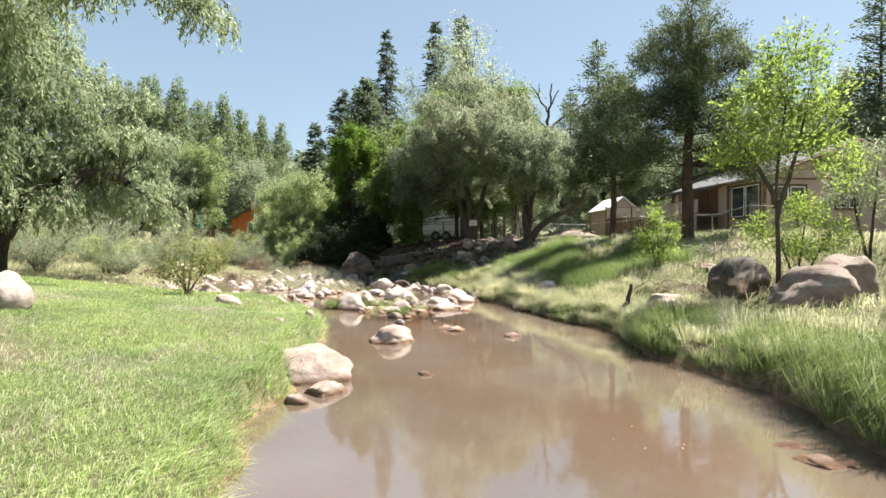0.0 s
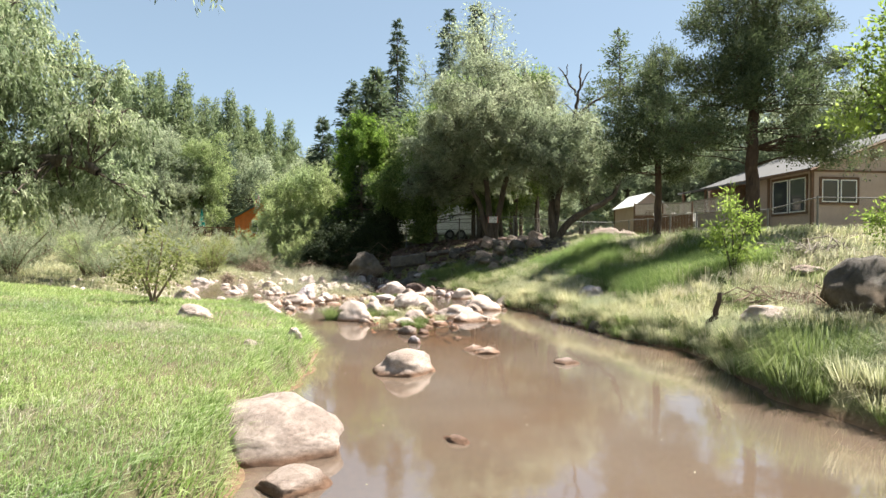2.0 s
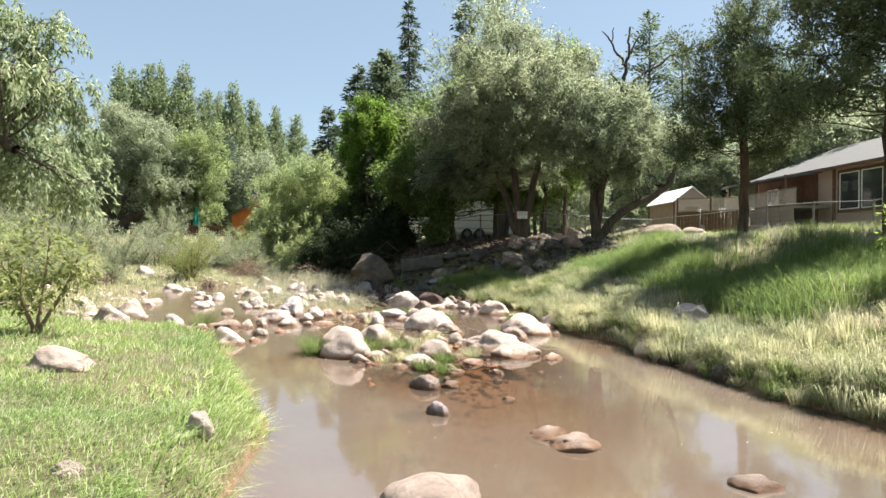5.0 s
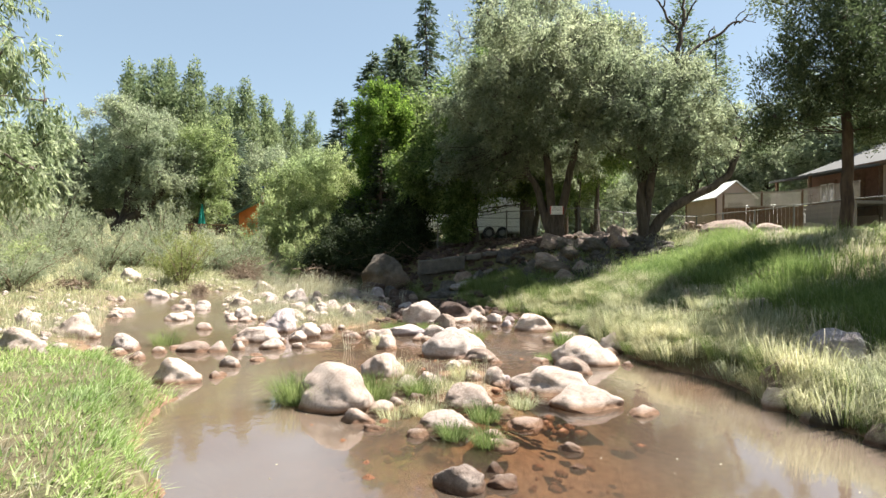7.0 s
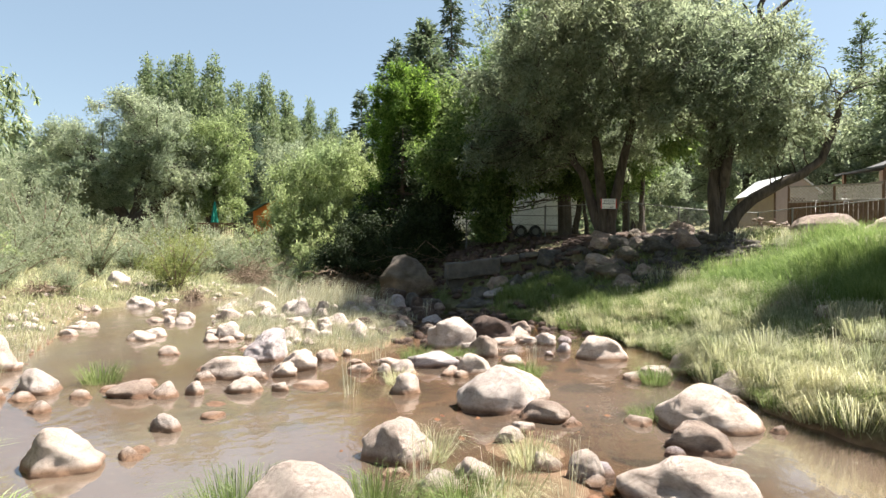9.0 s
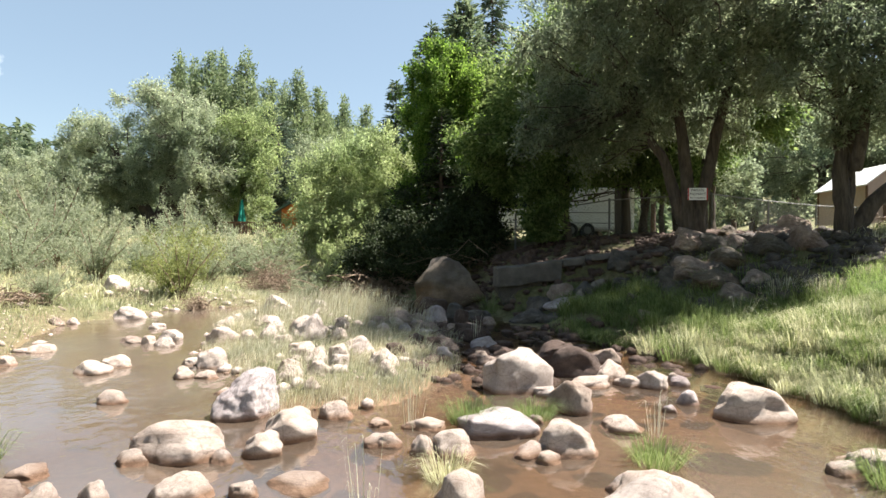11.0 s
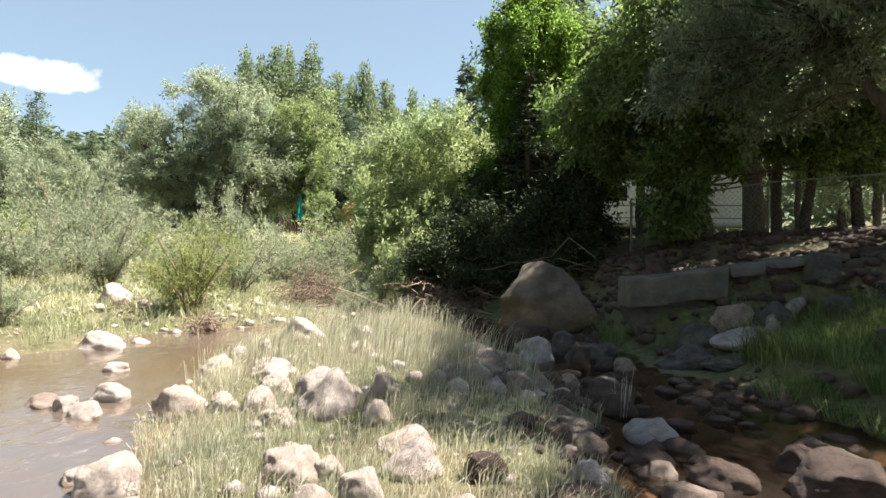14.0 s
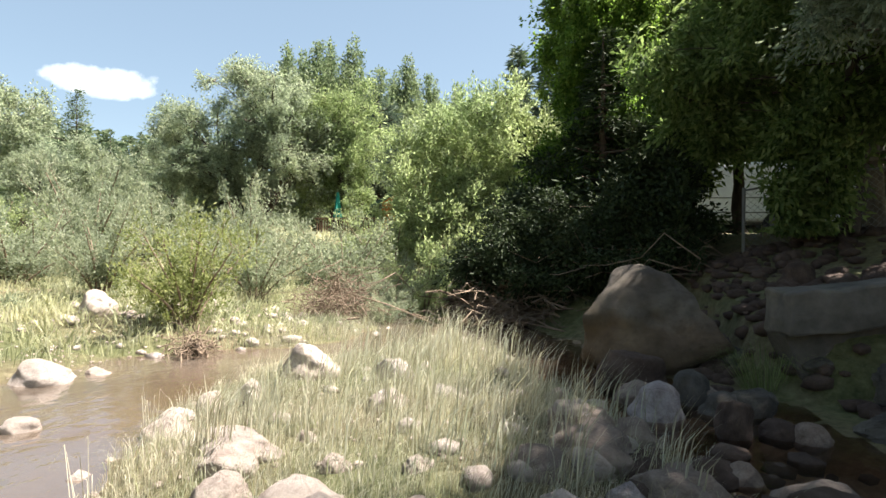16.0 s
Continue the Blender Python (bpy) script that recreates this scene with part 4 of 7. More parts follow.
def tuft_points(x0, x1, y0, y1, count, per, spread, keep):
    """Blade roots gathered in tufts."""
    x, y = grass_rng.uniform(x0, x1, count), grass_rng.uniform(y0, y1, count)
    ok = grass_rng.random(count) < keep(x, y, water_side(x, y))
    x, y = np.repeat(x[ok], per), np.repeat(y[ok], per)
    x = x + grass_rng.normal(0, spread, len(x))
    y = y + grass_rng.normal(0, spread, len(y))
    s = water_side(x, y)
    x, y = x[s > 0.02], y[s > 0.02]
    return np.stack([x, y, ground(x, y)], -1)


def hummocks(name, x0, x1, y0, y1, count, keep, size, tall, material, label, per=110, width=0.003):
    """Bunch grass: each clump a fountain of blades falling outward."""
    cx, cy = grass_rng.uniform(x0, x1, count), grass_rng.uniform(y0, y1, count)
    ok = grass_rng.random(count) < keep(cx, cy, water_side(cx, cy))
    cx, cy = cx[ok], cy[ok]
    n = len(cx)
    sc = grass_rng.uniform(0.45, 1.25, n) * (0.75 + 0.7 * lattice_noise(cx, cy, 0.8, 47))
    cz = ground(cx, cy)
    i = np.repeat(np.arange(n), per)
    m = len(i)
    a, r = grass_rng.uniform(0, 2 * np.pi, m), np.sqrt(grass_rng.random(m))
    d = np.stack([np.cos(a), np.sin(a)], -1)
    root = np.stack([cx[i], cy[i]], -1) + d * (r * size * 0.45 * sc[i])[:, None]
    h = tall * sc[i] * grass_rng.uniform(0.6, 1.2, m)
    reach = h * (0.25 + 0.75 * r) * grass_rng.uniform(0.5, 1.2, m)
    P = np.concatenate([root, (cz[i] + 0.03 * (1 - r))[:, None]], 1)
    b = a + np.pi / 2 + grass_rng.normal(0, 0.5, m)
    side = np.stack([np.cos(b), np.sin(b), np.zeros(m)], -1) * (width * grass_rng.uniform(0.6, 1.2, m))[:, None]
    mid = P + np.concatenate([d * (reach * 0.45)[:, None], (h * 0.72)[:, None]], 1)
    tip = P + np.concatenate([d * (reach * 1.25)[:, None], (h * (0.9 - 0.55 * r))[:, None]], 1)
    k = np.arange(m)[:, None]
    V = np.stack([P - side, P + side, mid - side * 0.75, mid + side * 0.75, tip], 1).reshape(-1, 3)
    F = np.concatenate([k * 5 + np.array([[0, 1, 3]]), k * 5 + np.array([[0, 3, 2]]), k * 5 + np.array([[2, 3, 4]])])
    return tagged(put(name, arrays_mesh(name, V, F), material), label, "grass", kind="stuff")


on_lawn = lambda x, y, s: np.where(s > 0.03, lawn_mask(x, y), 0) * (0.55 + 0.45 * lattice_noise(x, y, 1.4, 31))
worn = lambda x, y: smooth01((lattice_noise(x, y, 1.6, 33) - 0.40) / 0.2) * smooth01((-x - 1.6) / 1.5)
blades("grass", tuft_points(-7, -0.8, 1.5, 12, 21000, 11, 0.07, lambda x, y, s: on_lawn(x, y, s) * (1 - 0.88 * worn(x, y))), 0.082, 0.0030, GRASS_LAWN, "bright green short lawn grass along the creek", 1.05, (0.45, -0.1))
blades("grass", tuft_points(-8, -0.8, 1.5, 14, 14000, 5, 0.06, lambda x, y, s: on_lawn(x, y, s) * (0.25 + worn(x, y))), 0.095, 0.0036, GRASS_DRY, "straw-coloured worn patches in the lawn", 1.0, (0.4, -0.1))
blades("grass", tuft_points(-14, -1, 12, 20, 12000, 8, 0.06, on_lawn), 0.10, 0.008, GRASS_LAWN, "bright green unmown lawn grass along the creek", 0.7, segs=1)
blades("grass", tuft_points(-26, -7, 3, 30, 14000, 6, 0.09, lambda x, y, s: lawn_mask(x, y) * 0.8), 0.12, 0.014, GRASS_LAWN, "lawn grass on the rise", 0.7, segs=1)
lawn_edge = lambda x, y, s: np.where((s > 0.02) & (s < 0.45), lawn_mask(x, y), 0)
blades("grass", tuft_points(-4, 0, 2, 17, 4500, 10, 0.05, lawn_edge), 0.17, 0.005, GRASS_LAWN, "longer grass hanging over the lawn's edge", 0.8, spill=0.6)

reedy = lambda x, y: smooth01((y - 13.6) / 1.2) * (1 - smooth01((y - 24.0) / 1.5)) * smooth01((x - 4.7) / 0.6) * (1 - smooth01((x - 7.6) / 0.9)) * smooth01((lattice_noise(x, y, 1.5, 63) - 0.22) / 0.2)
bare = lambda x, y: np.exp(-((x - 6.3) / 0.75) ** 2 - ((y - 11.9) / 0.6) ** 2) + 0.8 * np.exp(-((x - 5.6) / 0.5) ** 2 - ((y - 19.6) / 0.6) ** 2)
on_bank = lambda x, y, s: (1 - 0.85 * reedy(x, y)) * (1 - np.clip(1.3 * bare(x, y), 0, 1)) * (1 - 0.85 * rocky(x, y)) * np.where(s > 0.03, right_mask(x, y), 0) * (0.35 + 0.65 * lattice_noise(x, y, 1.1, 41))
edge_line = lambda x, y, s: np.where((s > 0.03) & (s < 0.4), right_mask(x, y), 0) * np.where(y < 25, 1, 0.3)
shelf = lambda x, y, s: np.where((s > 0.3) & (s < 1.9), right_mask(x, y), 0) * (0.25 + 0.75 * lattice_noise(x, y, 0.9, 43)) * np.where(y < 24, 1, 0.3)
pale_at = lambda y: np.where(y < 9.4, 0.12, 1.0)
hummocks("grass", 3.0, 6.0, 3, 26, 2900, lambda x, y, s: edge_line(x, y, s) * pale_at(y), 0.24, 0.24, GRASS_BANK, "bleached bunch grass drooping over the bank's edge", 150)
hummocks("grass", 3.0, 6.0, 3, 26, 1500, edge_line, 0.22, 0.21, GRASS_LUSH, "green bunch grass drooping over the bank's edge", 130)
hummocks("grass", 3.2, 7.5, 3, 26, 2500, lambda x, y, s: shelf(x, y, s) * np.where(y < 9.0, 0.35, 1.0), 0.28, 0.22, GRASS_BANK, "bleached bunch grass on the low bank", 130)
hummocks("grass", 3.2, 7.5, 3, 26, 420, shelf, 0.28, 0.20, GRASS_LUSH, "green bunch grass on the low bank", 120)
hummocks("grass", 3.2, 8.0, 3, 28, 300, shelf, 0.22, 0.42, GRASS_DRY, "dry seed stalks standing in the bank grass", 26, 0.003)
fringe = lambda x, y, s: np.where((s > 0.02) & (s < 0.30), right_mask(x, y), 0)
blades("grass", tuft_points(2.6, 5.6, 3.5, 23, 5200, 9, 0.05, lambda x, y, s: fringe(x, y, s) * pale_at(y)), 0.24, 0.0036, GRASS_BANK, "pale grass hanging down the bank to the water", 0.7, spill=0.75)
blades("grass", tuft_points(2.6, 5.6, 3.5, 23, 2600, 9, 0.05, fringe), 0.20, 0.0036, GRASS_LUSH, "green grass hanging down the bank to the water", 0.7, spill=0.7)
tussock = lambda x, y, s: np.where((s > 0.05) & (s < 0.75), right_mask(x, y), 0) * smooth01((lattice_noise(x, y, 0.9, 49) - 0.35) / 0.2)
hummocks("grass", 3.4, 5.6, 3.0, 9.8, 520, tussock, 0.46, 0.38, GRASS_LUSH, "big dark green tussocks leaning over the pool", 170)
hummocks("grass", 3.0, 5.6, 9.6, 22, 260, tussock, 0.36, 0.30, GRASS_BANK, "pale tussocks leaning over the pool", 150)
low_bank = lambda x, y, s: np.where((s > 0.06) & (s < 2.6) & (x + y > 25.6), right_mask(x, y), 0) * (0.35 + 0.65 * lattice_noise(x, y, 0.8, 57)) * (1 - 0.8 * rocky(x, y)) * np.where(y < 26.2, 1.0, np.where(x > 1.6, 0.7, 0.0))
hummocks("grass", 0.8, 5.2, 20.6, 28.0, 900, low_bank, 0.28, 0.27, GRASS_LUSH, "long green grass on the low shaded bank", 110)
hummocks("grass", 0.8, 5.2, 20.6, 24.3, 460, low_bank, 0.28, 0.28, GRASS_BANK, "pale grass on the low bank", 100)
shaded_slope = lambda x, y, s: (1 - 0.85 * rocky(x, y)) * np.where((s > 0.9), right_mask(x, y), 0) * np.where((y > 17) & (y < 27) & (s > 1.5), 0.7, 0.2)
blades("grass", tuft_points(3.5, 11, 5, 28, 3000, 13, 0.09, lambda x, y, s: shaded_slope(x, y, s) * (1 - np.clip(1.3 * bare(x, y), 0, 1))), 0.30, 0.005, GRASS_LUSH, "tall lush green grass on the shaded slope", 0.75)
blades("grass", tuft_points(4.4, 8.6, 13, 25.6, 7500, 14, 0.08, lambda x, y, s: reedy(x, y) * np.where(s > 0.9, 1, 0)), 0.46, 0.0038, GRASS_REED, "soft tall bright green grass in a sweep down the bank", 0.7, (-0.25, -0.2))
hummocks("grass", 4.4, 8.6, 13, 25.6, 260, lambda x, y, s: (1 - reedy(x, y)) * np.where(s > 1.2, 0.8, 0), 0.30, 0.30, GRASS_DRY, "bleached seed-headed bunch grass on the slope", 60, 0.003)
blades("grass", tuft_points(5, 14, 4, 29, 6000, 9, 0.1, lambda x, y, s: on_bank(x, y, s) * 0.7), 0.24, 0.007, GRASS_BANK, "bleached grass on the bank", 0.8)
blades("grass", tuft_points(0.8, 5, 23.5, 28.6, 1500, 14, 0.08, lambda x, y, s: (1 - 0.8 * rocky(x, y)) * np.where((s > 0.15) & (x > 1.3) & (x + y > 28.2), right_mask(x, y), 0)), 0.34, 0.005, GRASS_LUSH, "long green grass below the old wall", 0.8, (-0.2, -0.2))
thin = lambda x, y: 1 - 0.65 * smooth01((x + 2.3) / 0.8) * smooth01((y - 23.0) / 1.5)
blades("grass", tuft_points(-6.5, -0.4, 19.5, 34, 4200, 11, 0.08, lambda x, y, s: np.where(s > 0.05, (1 - right_mask(x, y)) * (1 - lawn_mask(x, y)), 0) * thin(x, y) * (0.3 + 0.7 * lattice_noise(x, y, 1.2, 51))), 0.26, 0.0022, GRASS_DRY, "dry straw-coloured grass on the gravel bar", 0.6)
blades("grass", tuft_points(-6.5, -0.4, 19.5, 34, 2400, 10, 0.07, lambda x, y, s: np.where(s > 0.03, (1 - right_mask(x, y)) * (1 - lawn_mask(x, y)), 0) * (0.2 + 0.7 * lattice_noise(x, y, 0.9, 52))), 0.17, 0.0028, GRASS_BANK, "short green grass between the stones", 0.6)
blades("grass", tuft_points(-4.6, -1.2, 25.5, 31.5, 260, 9, 0.06, lambda x, y, s: np.where(s > 0.05, 1 - right_mask(x, y), 0)), 0.55, 0.004, GRASS_DRY, "tall dry seed stalks at the shade's edge", 0.35)
blades("grass", tuft_points(-16, -6, 18, 36, 4800, 8, 0.1, lambda x, y, s: np.where(s > 0.05, (1 - right_mask(x, y)) * (1 - lawn_mask(x, y)), 0) * lattice_noise(x, y, 1.5, 53)), 0.26, 0.007, GRASS_BANK, "pale meadow grass beyond the creek", 0.8)
blades("grass", tuft_points(-40, -7, 28, 70, 9000, 7, 0.2, lambda x, y, s: np.where(s > 1, 0.8, 0)), 0.35, 0.02, GRASS_BANK, "far meadow grass", 0.8, segs=1)
blades("grass", tuft_points(6, 40, 0, 50, 9000, 7, 0.15, lambda x, y, s: np.where((s > 3) & (x > 7), 0.8, 0)), 0.22, 0.016, GRASS_DRY, "sparse bleached grass on the terrace", 0.8, segs=1)
blades("grass", tuft_points(-7, -0.4, 19.5, 34, 11000, 10, 0.08, lambda x, y, s: np.where(s > 0.02, (1 - right_mask(x, y)) * (1 - lawn_mask(x, y)), 0) * thin(x, y) * (0.45 + 0.55 * lattice_noise(x, y, 0.7, 54))), 0.15, 0.0022, GRASS_DRY, "short straw-coloured grass on the gravel bar", 0.55)


def clump(x, y, r, count, h, material, label, lean=1.0):
    """One tuft between stones, its blades falling outward."""
    a, q = grass_rng.uniform(0, 2 * np.pi, count), np.sqrt(grass_rng.random(count))
    d = np.stack([np.cos(a), np.sin(a)], -1)
    P = np.concatenate([np.array([x, y]) + d * (q * r)[:, None], np.full((count, 1), float(water_level(y)))], 1)
    d = d * lean * grass_rng.uniform(0.5, 1.5, (count, 1))
    k = h * grass_rng.uniform(0.25, 1.3, count)
    b = a + np.pi / 2 + grass_rng.normal(0, 0.5, count)
    side = np.stack([np.cos(b), np.sin(b), np.zeros(count)], -1) * 0.0021
    mid = P + np.concatenate([d * (k * 0.3 * (0.3 + q))[:, None], (k * 0.7)[:, None]], 1)
    tip = P + np.concatenate([d * (k * 0.9 * (0.3 + q))[:, None], (k * (0.95 - 0.5 * q))[:, None]], 1)
    i = np.arange(count)[:, None]
    V = np.stack([P - side, P + side, mid - side * 0.75, mid + side * 0.75, tip], 1).reshape(-1, 3)
    F = np.concatenate([i * 5 + np.array([[0, 1, 3]]), i * 5 + np.array([[0, 3, 2]]), i * 5 + np.array([[2, 3, 4]])])
    return tagged(put("grass_tuft", arrays_mesh("grass_tuft", V, F), material), label, "grass tuft", "creek tufts")


for x, y, r, c, h in [(-1.15, 15.85, 0.22, 1100, 0.30), (0.36, 14.62, 0.10, 420, 0.15), (0.62, 14.45, 0.11, 420, 0.14), (-0.15, 15.3, 0.16, 300, 0.12), (0.15, 15.35, 0.14, 380, 0.16), (0.68, 15.15, 0.13, 460, 0.17), (-0.42, 15.95, 0.2, 900, 0.26), (0.35, 16.25, 0.2, 380, 0.2), (0.1, 16.1, 0.16, 460, 0.24), (0.62, 16.9, 0.14, 320, 0.24), (-0.1, 17.0, 0.12, 300, 0.24), (1.1, 15.6, 0.12, 360, 0.16),
                      (2.0, 18.2, 0.26, 420, 0.10), (-0.55, 19.5, 0.14, 340, 0.18), (1.0, 19.9, 0.18, 460, 0.20), (0.2, 21.0, 0.16, 420, 0.18), (-0.4, 20.8, 0.18, 520, 0.24), (2.5, 19.6, 0.16, 460, 0.24), (-3.95, 19.4, 0.2, 420, 0.26)]:
    clump(x, y, r, c, h, GRASS_BANK if c < 400 else GRASS_LUSH, "green grass tuft growing between creek stones")
clump(0.0, 29.15, 0.22, 420, 0.55, GRASS_LUSH, "long green grass tuft beside the end of the wall")
for x, y, h in [(0.3, 15.9, 0.5), (-0.2, 16.6, 0.45), (0.75, 16.2, 0.5), (-1.0, 18.9, 0.55), (-2.0, 20.5, 0.5), (-0.9, 20.6, 0.5), (-4.4, 24.9, 0.5), (-5.2, 26.3, 0.45), (1.2, 20.6, 0.4), (-0.4, 25.3, 0.5)]:
    clump(x, y, 0.10, 16, h, GRASS_DRY, "thin dry grass stalks rising between creek stones", 0.35)

# ---- trees ----


class Wood:
    """Gathers tapered limbs into one mesh."""

    def __init__(self):
        self.V, self.F, self.n = [], [], 0

    def limb(self, pts, r0, r1, sides=6):
        pts = np.asarray(pts, float)
        k = len(pts)
        tan = np.gradient(pts, axis=0)
        tan /= np.linalg.norm(tan, axis=1)[:, None] + 1e-9
        ref = np.array([0.37, 0.81, 0.2])
        u = np.cross(tan, ref)
        u /= np.linalg.norm(u, axis=1)[:, None] + 1e-9
        v = np.cross(tan, u)
        r = np.linspace(r0, r1, k)[:, None, None]
        a = np.linspace(0, 2 * np.pi, sides, endpoint=False)
        ring = pts[:, None] + r * (np.cos(a)[None, :, None] * u[:, None] + np.sin(a)[None, :, None] * v[:, None])
        self.V.append(ring.reshape(-1, 3))
        i = np.arange(k - 1)[:, None] * sides
        j, j2 = np.arange(sides)[None], (np.arange(sides)[None] + 1) % sides
        q = np.stack([i + j, i + j2, i + sides + j2, i + sides + j], -1).reshape(-1, 4) + self.n
        self.F.append(q)
        self.n += k * sides

    def mesh(self, name):
        return arrays_mesh(name, np.concatenate(self.V), np.concatenate(self.F), True)


def curve_between(rng, a, b, k, sag=0.0, wob=0.06):
    a, b = np.asarray(a, float), np.asarray(b, float)
    f = np.linspace(0, 1, k)[:, None]
    p = a + (b - a) * f
    p[:, 2] += sag * np.sin(np.pi * f[:, 0])
    p[1:-1] += rng.normal(0, wob * np.linalg.norm(b - a) / 2, (k - 2, 3))
    return p


def leaf_mesh(name, C, axis_dir, length, width, rng, face=None):
    """Pointed leaves: one folded diamond each."""
    n = len(C)
    A = axis_dir / (np.linalg.norm(axis_dir, axis=1)[:, None] + 1e-9)
    R = rng.normal(size=(n, 3))
    if face is not None:
        R = R * 0.55 + face
    S = np.cross(A, R)
    S /= np.linalg.norm(S, axis=1)[:, None] + 1e-9
    N = np.cross(A, S)
    L = (length * rng.uniform(0.6, 1.3, n))[:, None]
    W = (width * rng.uniform(0.7, 1.2, n))[:, None]
    V = np.stack([C, C + A * L * 0.45 + S * W * 0.5 + N * W * 0.12, C + A * L, C + A * L * 0.45 - S * W * 0.5 + N * W * 0.12], 1)
    return arrays_mesh(name, V.reshape(-1, 3), np.arange(n * 4).reshape(-1, 4))


def broadleaf(name, at, label, trunks, lobes, leaf, bark, seed, clusters=220, per=60, size=(0.09, 0.035), spread=0.35, droop=0.3, strand=0.0, radius=0.16, bare=0, category="tree", group="", fill=0.42, billow=7):
    """A broad-leaved tree or shrub: trunks (paths from the base), crown lobes (centre, radii), clustered leaves."""
    rng = np.random.default_rng(seed)
    base = thing(name, at, label, category, group)
    grow = 1.4 if category == "tree" else 1.12
    trunk_wood = limb_wood = Wood()
    ends = []
    for path in trunks:
        p = np.asarray(path, float)
        f = np.linspace(0, 1, len(p))
        ff = np.linspace(0, 1, 4 * len(p))
        q = np.stack([np.interp(ff, f, p[:, i]) for i in range(3)], -1)
        for _ in range(3):
            q[1:-1] = (q[:-2] + q[1:-1] * 2 + q[2:]) / 4
        q[1:] += rng.normal(0, radius * 0.12, (len(q) - 1, 3))
        q[0, 2] -= 0.15
        trunk_wood.limb(q, radius * 1.15, radius * 0.42, 10)
        ends.append(q)
    if billow:
        grown = []
        for c, r in lobes:
            c, r = np.asarray(c, float), np.asarray(r, float)
            grown.append((c, r * 0.74))
            for _ in range(billow):
                d = rng.normal(size=3)
                d[2] = d[2] * 0.8 + 0.25
                d /= np.linalg.norm(d)
                grown.append((c + d * r * rng.uniform(0.72, 0.98), r * rng.uniform(0.24, 0.42)))
        lobes = grown
    vol = np.array([r[0] * r[1] * r[2] for _, r in lobes]) ** 0.7
    cl, al = [], []
    for (c, r), share in zip(lobes, vol / vol.sum()):
        c, r = np.asarray(c, float), np.asarray(r, float)
        src = min(ends, key=lambda q: np.linalg.norm(q - c, axis=1).min())
        start = src[min(len(src) - 1, int(np.argmin(np.linalg.norm(src - (c - [0, 0, r[2] * 0.8]), axis=1))))]
        limb_wood.limb(curve_between(rng, start, c, 6, 0.12 * r[2]), radius * (0.36 if r[2] > 0.9 else 0.11), radius * 0.07, 5)
        m = max(4, int(clusters * share))
        d = rng.normal(size=(m, 3))
        d /= np.linalg.norm(d, axis=1)[:, None]
        rad = rng.uniform(0, 1, m) ** fill
        rad *= 1 + 0.28 * (rng.random(m) - 0.4)
        P = c + d * r * rad[:, None]
        for i in range(min(m, 5)):
            limb_wood.limb(curve_between(rng, c + (P[i] - c) * 0.05, P[i], 4, 0.1), radius * 0.09, radius * 0.02, 3)
        cl.append(P)
        al.append(d)
    P, D = np.concatenate(cl), np.concatenate(al)
    n = len(P)
    idx = np.repeat(np.arange(n), per)
    if strand:
        f = rng.random(len(idx)) ** 0.8
        # hanging plumes, a few to a cluster
        k = rng.integers(0, 5, len(idx))
        ox = rng.normal(0, spread, (n, 5, 3)) * [1, 1, 0.5]
        ln = rng.uniform(0.35, 1.2, (n, 5)) * strand
        C = P[idx] + ox[idx, k]
        C[:, 2] -= f ** 1.5 * ln[idx, k]
        C[:, :2] += f[:, None] * D[idx][:, :2] * 0.45 * strand
        C += rng.normal(0, 0.045, C.shape) * (1.25 - f)[:, None]
        A = rng.normal(0, 0.4, C.shape) + [0, 0, -0.8] + D[idx] * 0.35
        face = D[idx] * 0.6 + [0.15, 0, 0.45]
    else:
        # leafy sprays: each longer than wide, with air between them
        cs = rng.uniform(0.55, 1.35, n) * spread * 1.35
        ax = D * 0.7 + rng.normal(0, 0.45, (n, 3)) + [0, 0, 0.4 - droop]
        ax /= np.linalg.norm(ax, axis=1)[:, None] + 1e-9
        off = rng.normal(size=(len(idx), 3))
        off /= np.linalg.norm(off, axis=1)[:, None] + 1e-9
        off *= rng.random((len(idx), 1)) ** 0.45
        along = (off * ax[idx]).sum(1)[:, None]
        C = P[idx] + cs[idx][:, None] * (0.72 * off + 0.95 * along * ax[idx])
        A = ax[idx] * 0.7 + off * 0.6 + rng.normal(0, 0.5, C.shape) - [0, 0, droop * 0.6]
        face = off * 0.9 + D[idx] * 0.4 + [0.15, 0, 0.35]
    C[:, 2] = np.maximum(C[:, 2], 0.08)
    put("trunk", trunk_wood.mesh("trunk"), bark, base)
    put("crown", leaf_mesh("crown", C, A, size[0] * grow, size[1] * grow, rng, face), leaf, base)
    return base


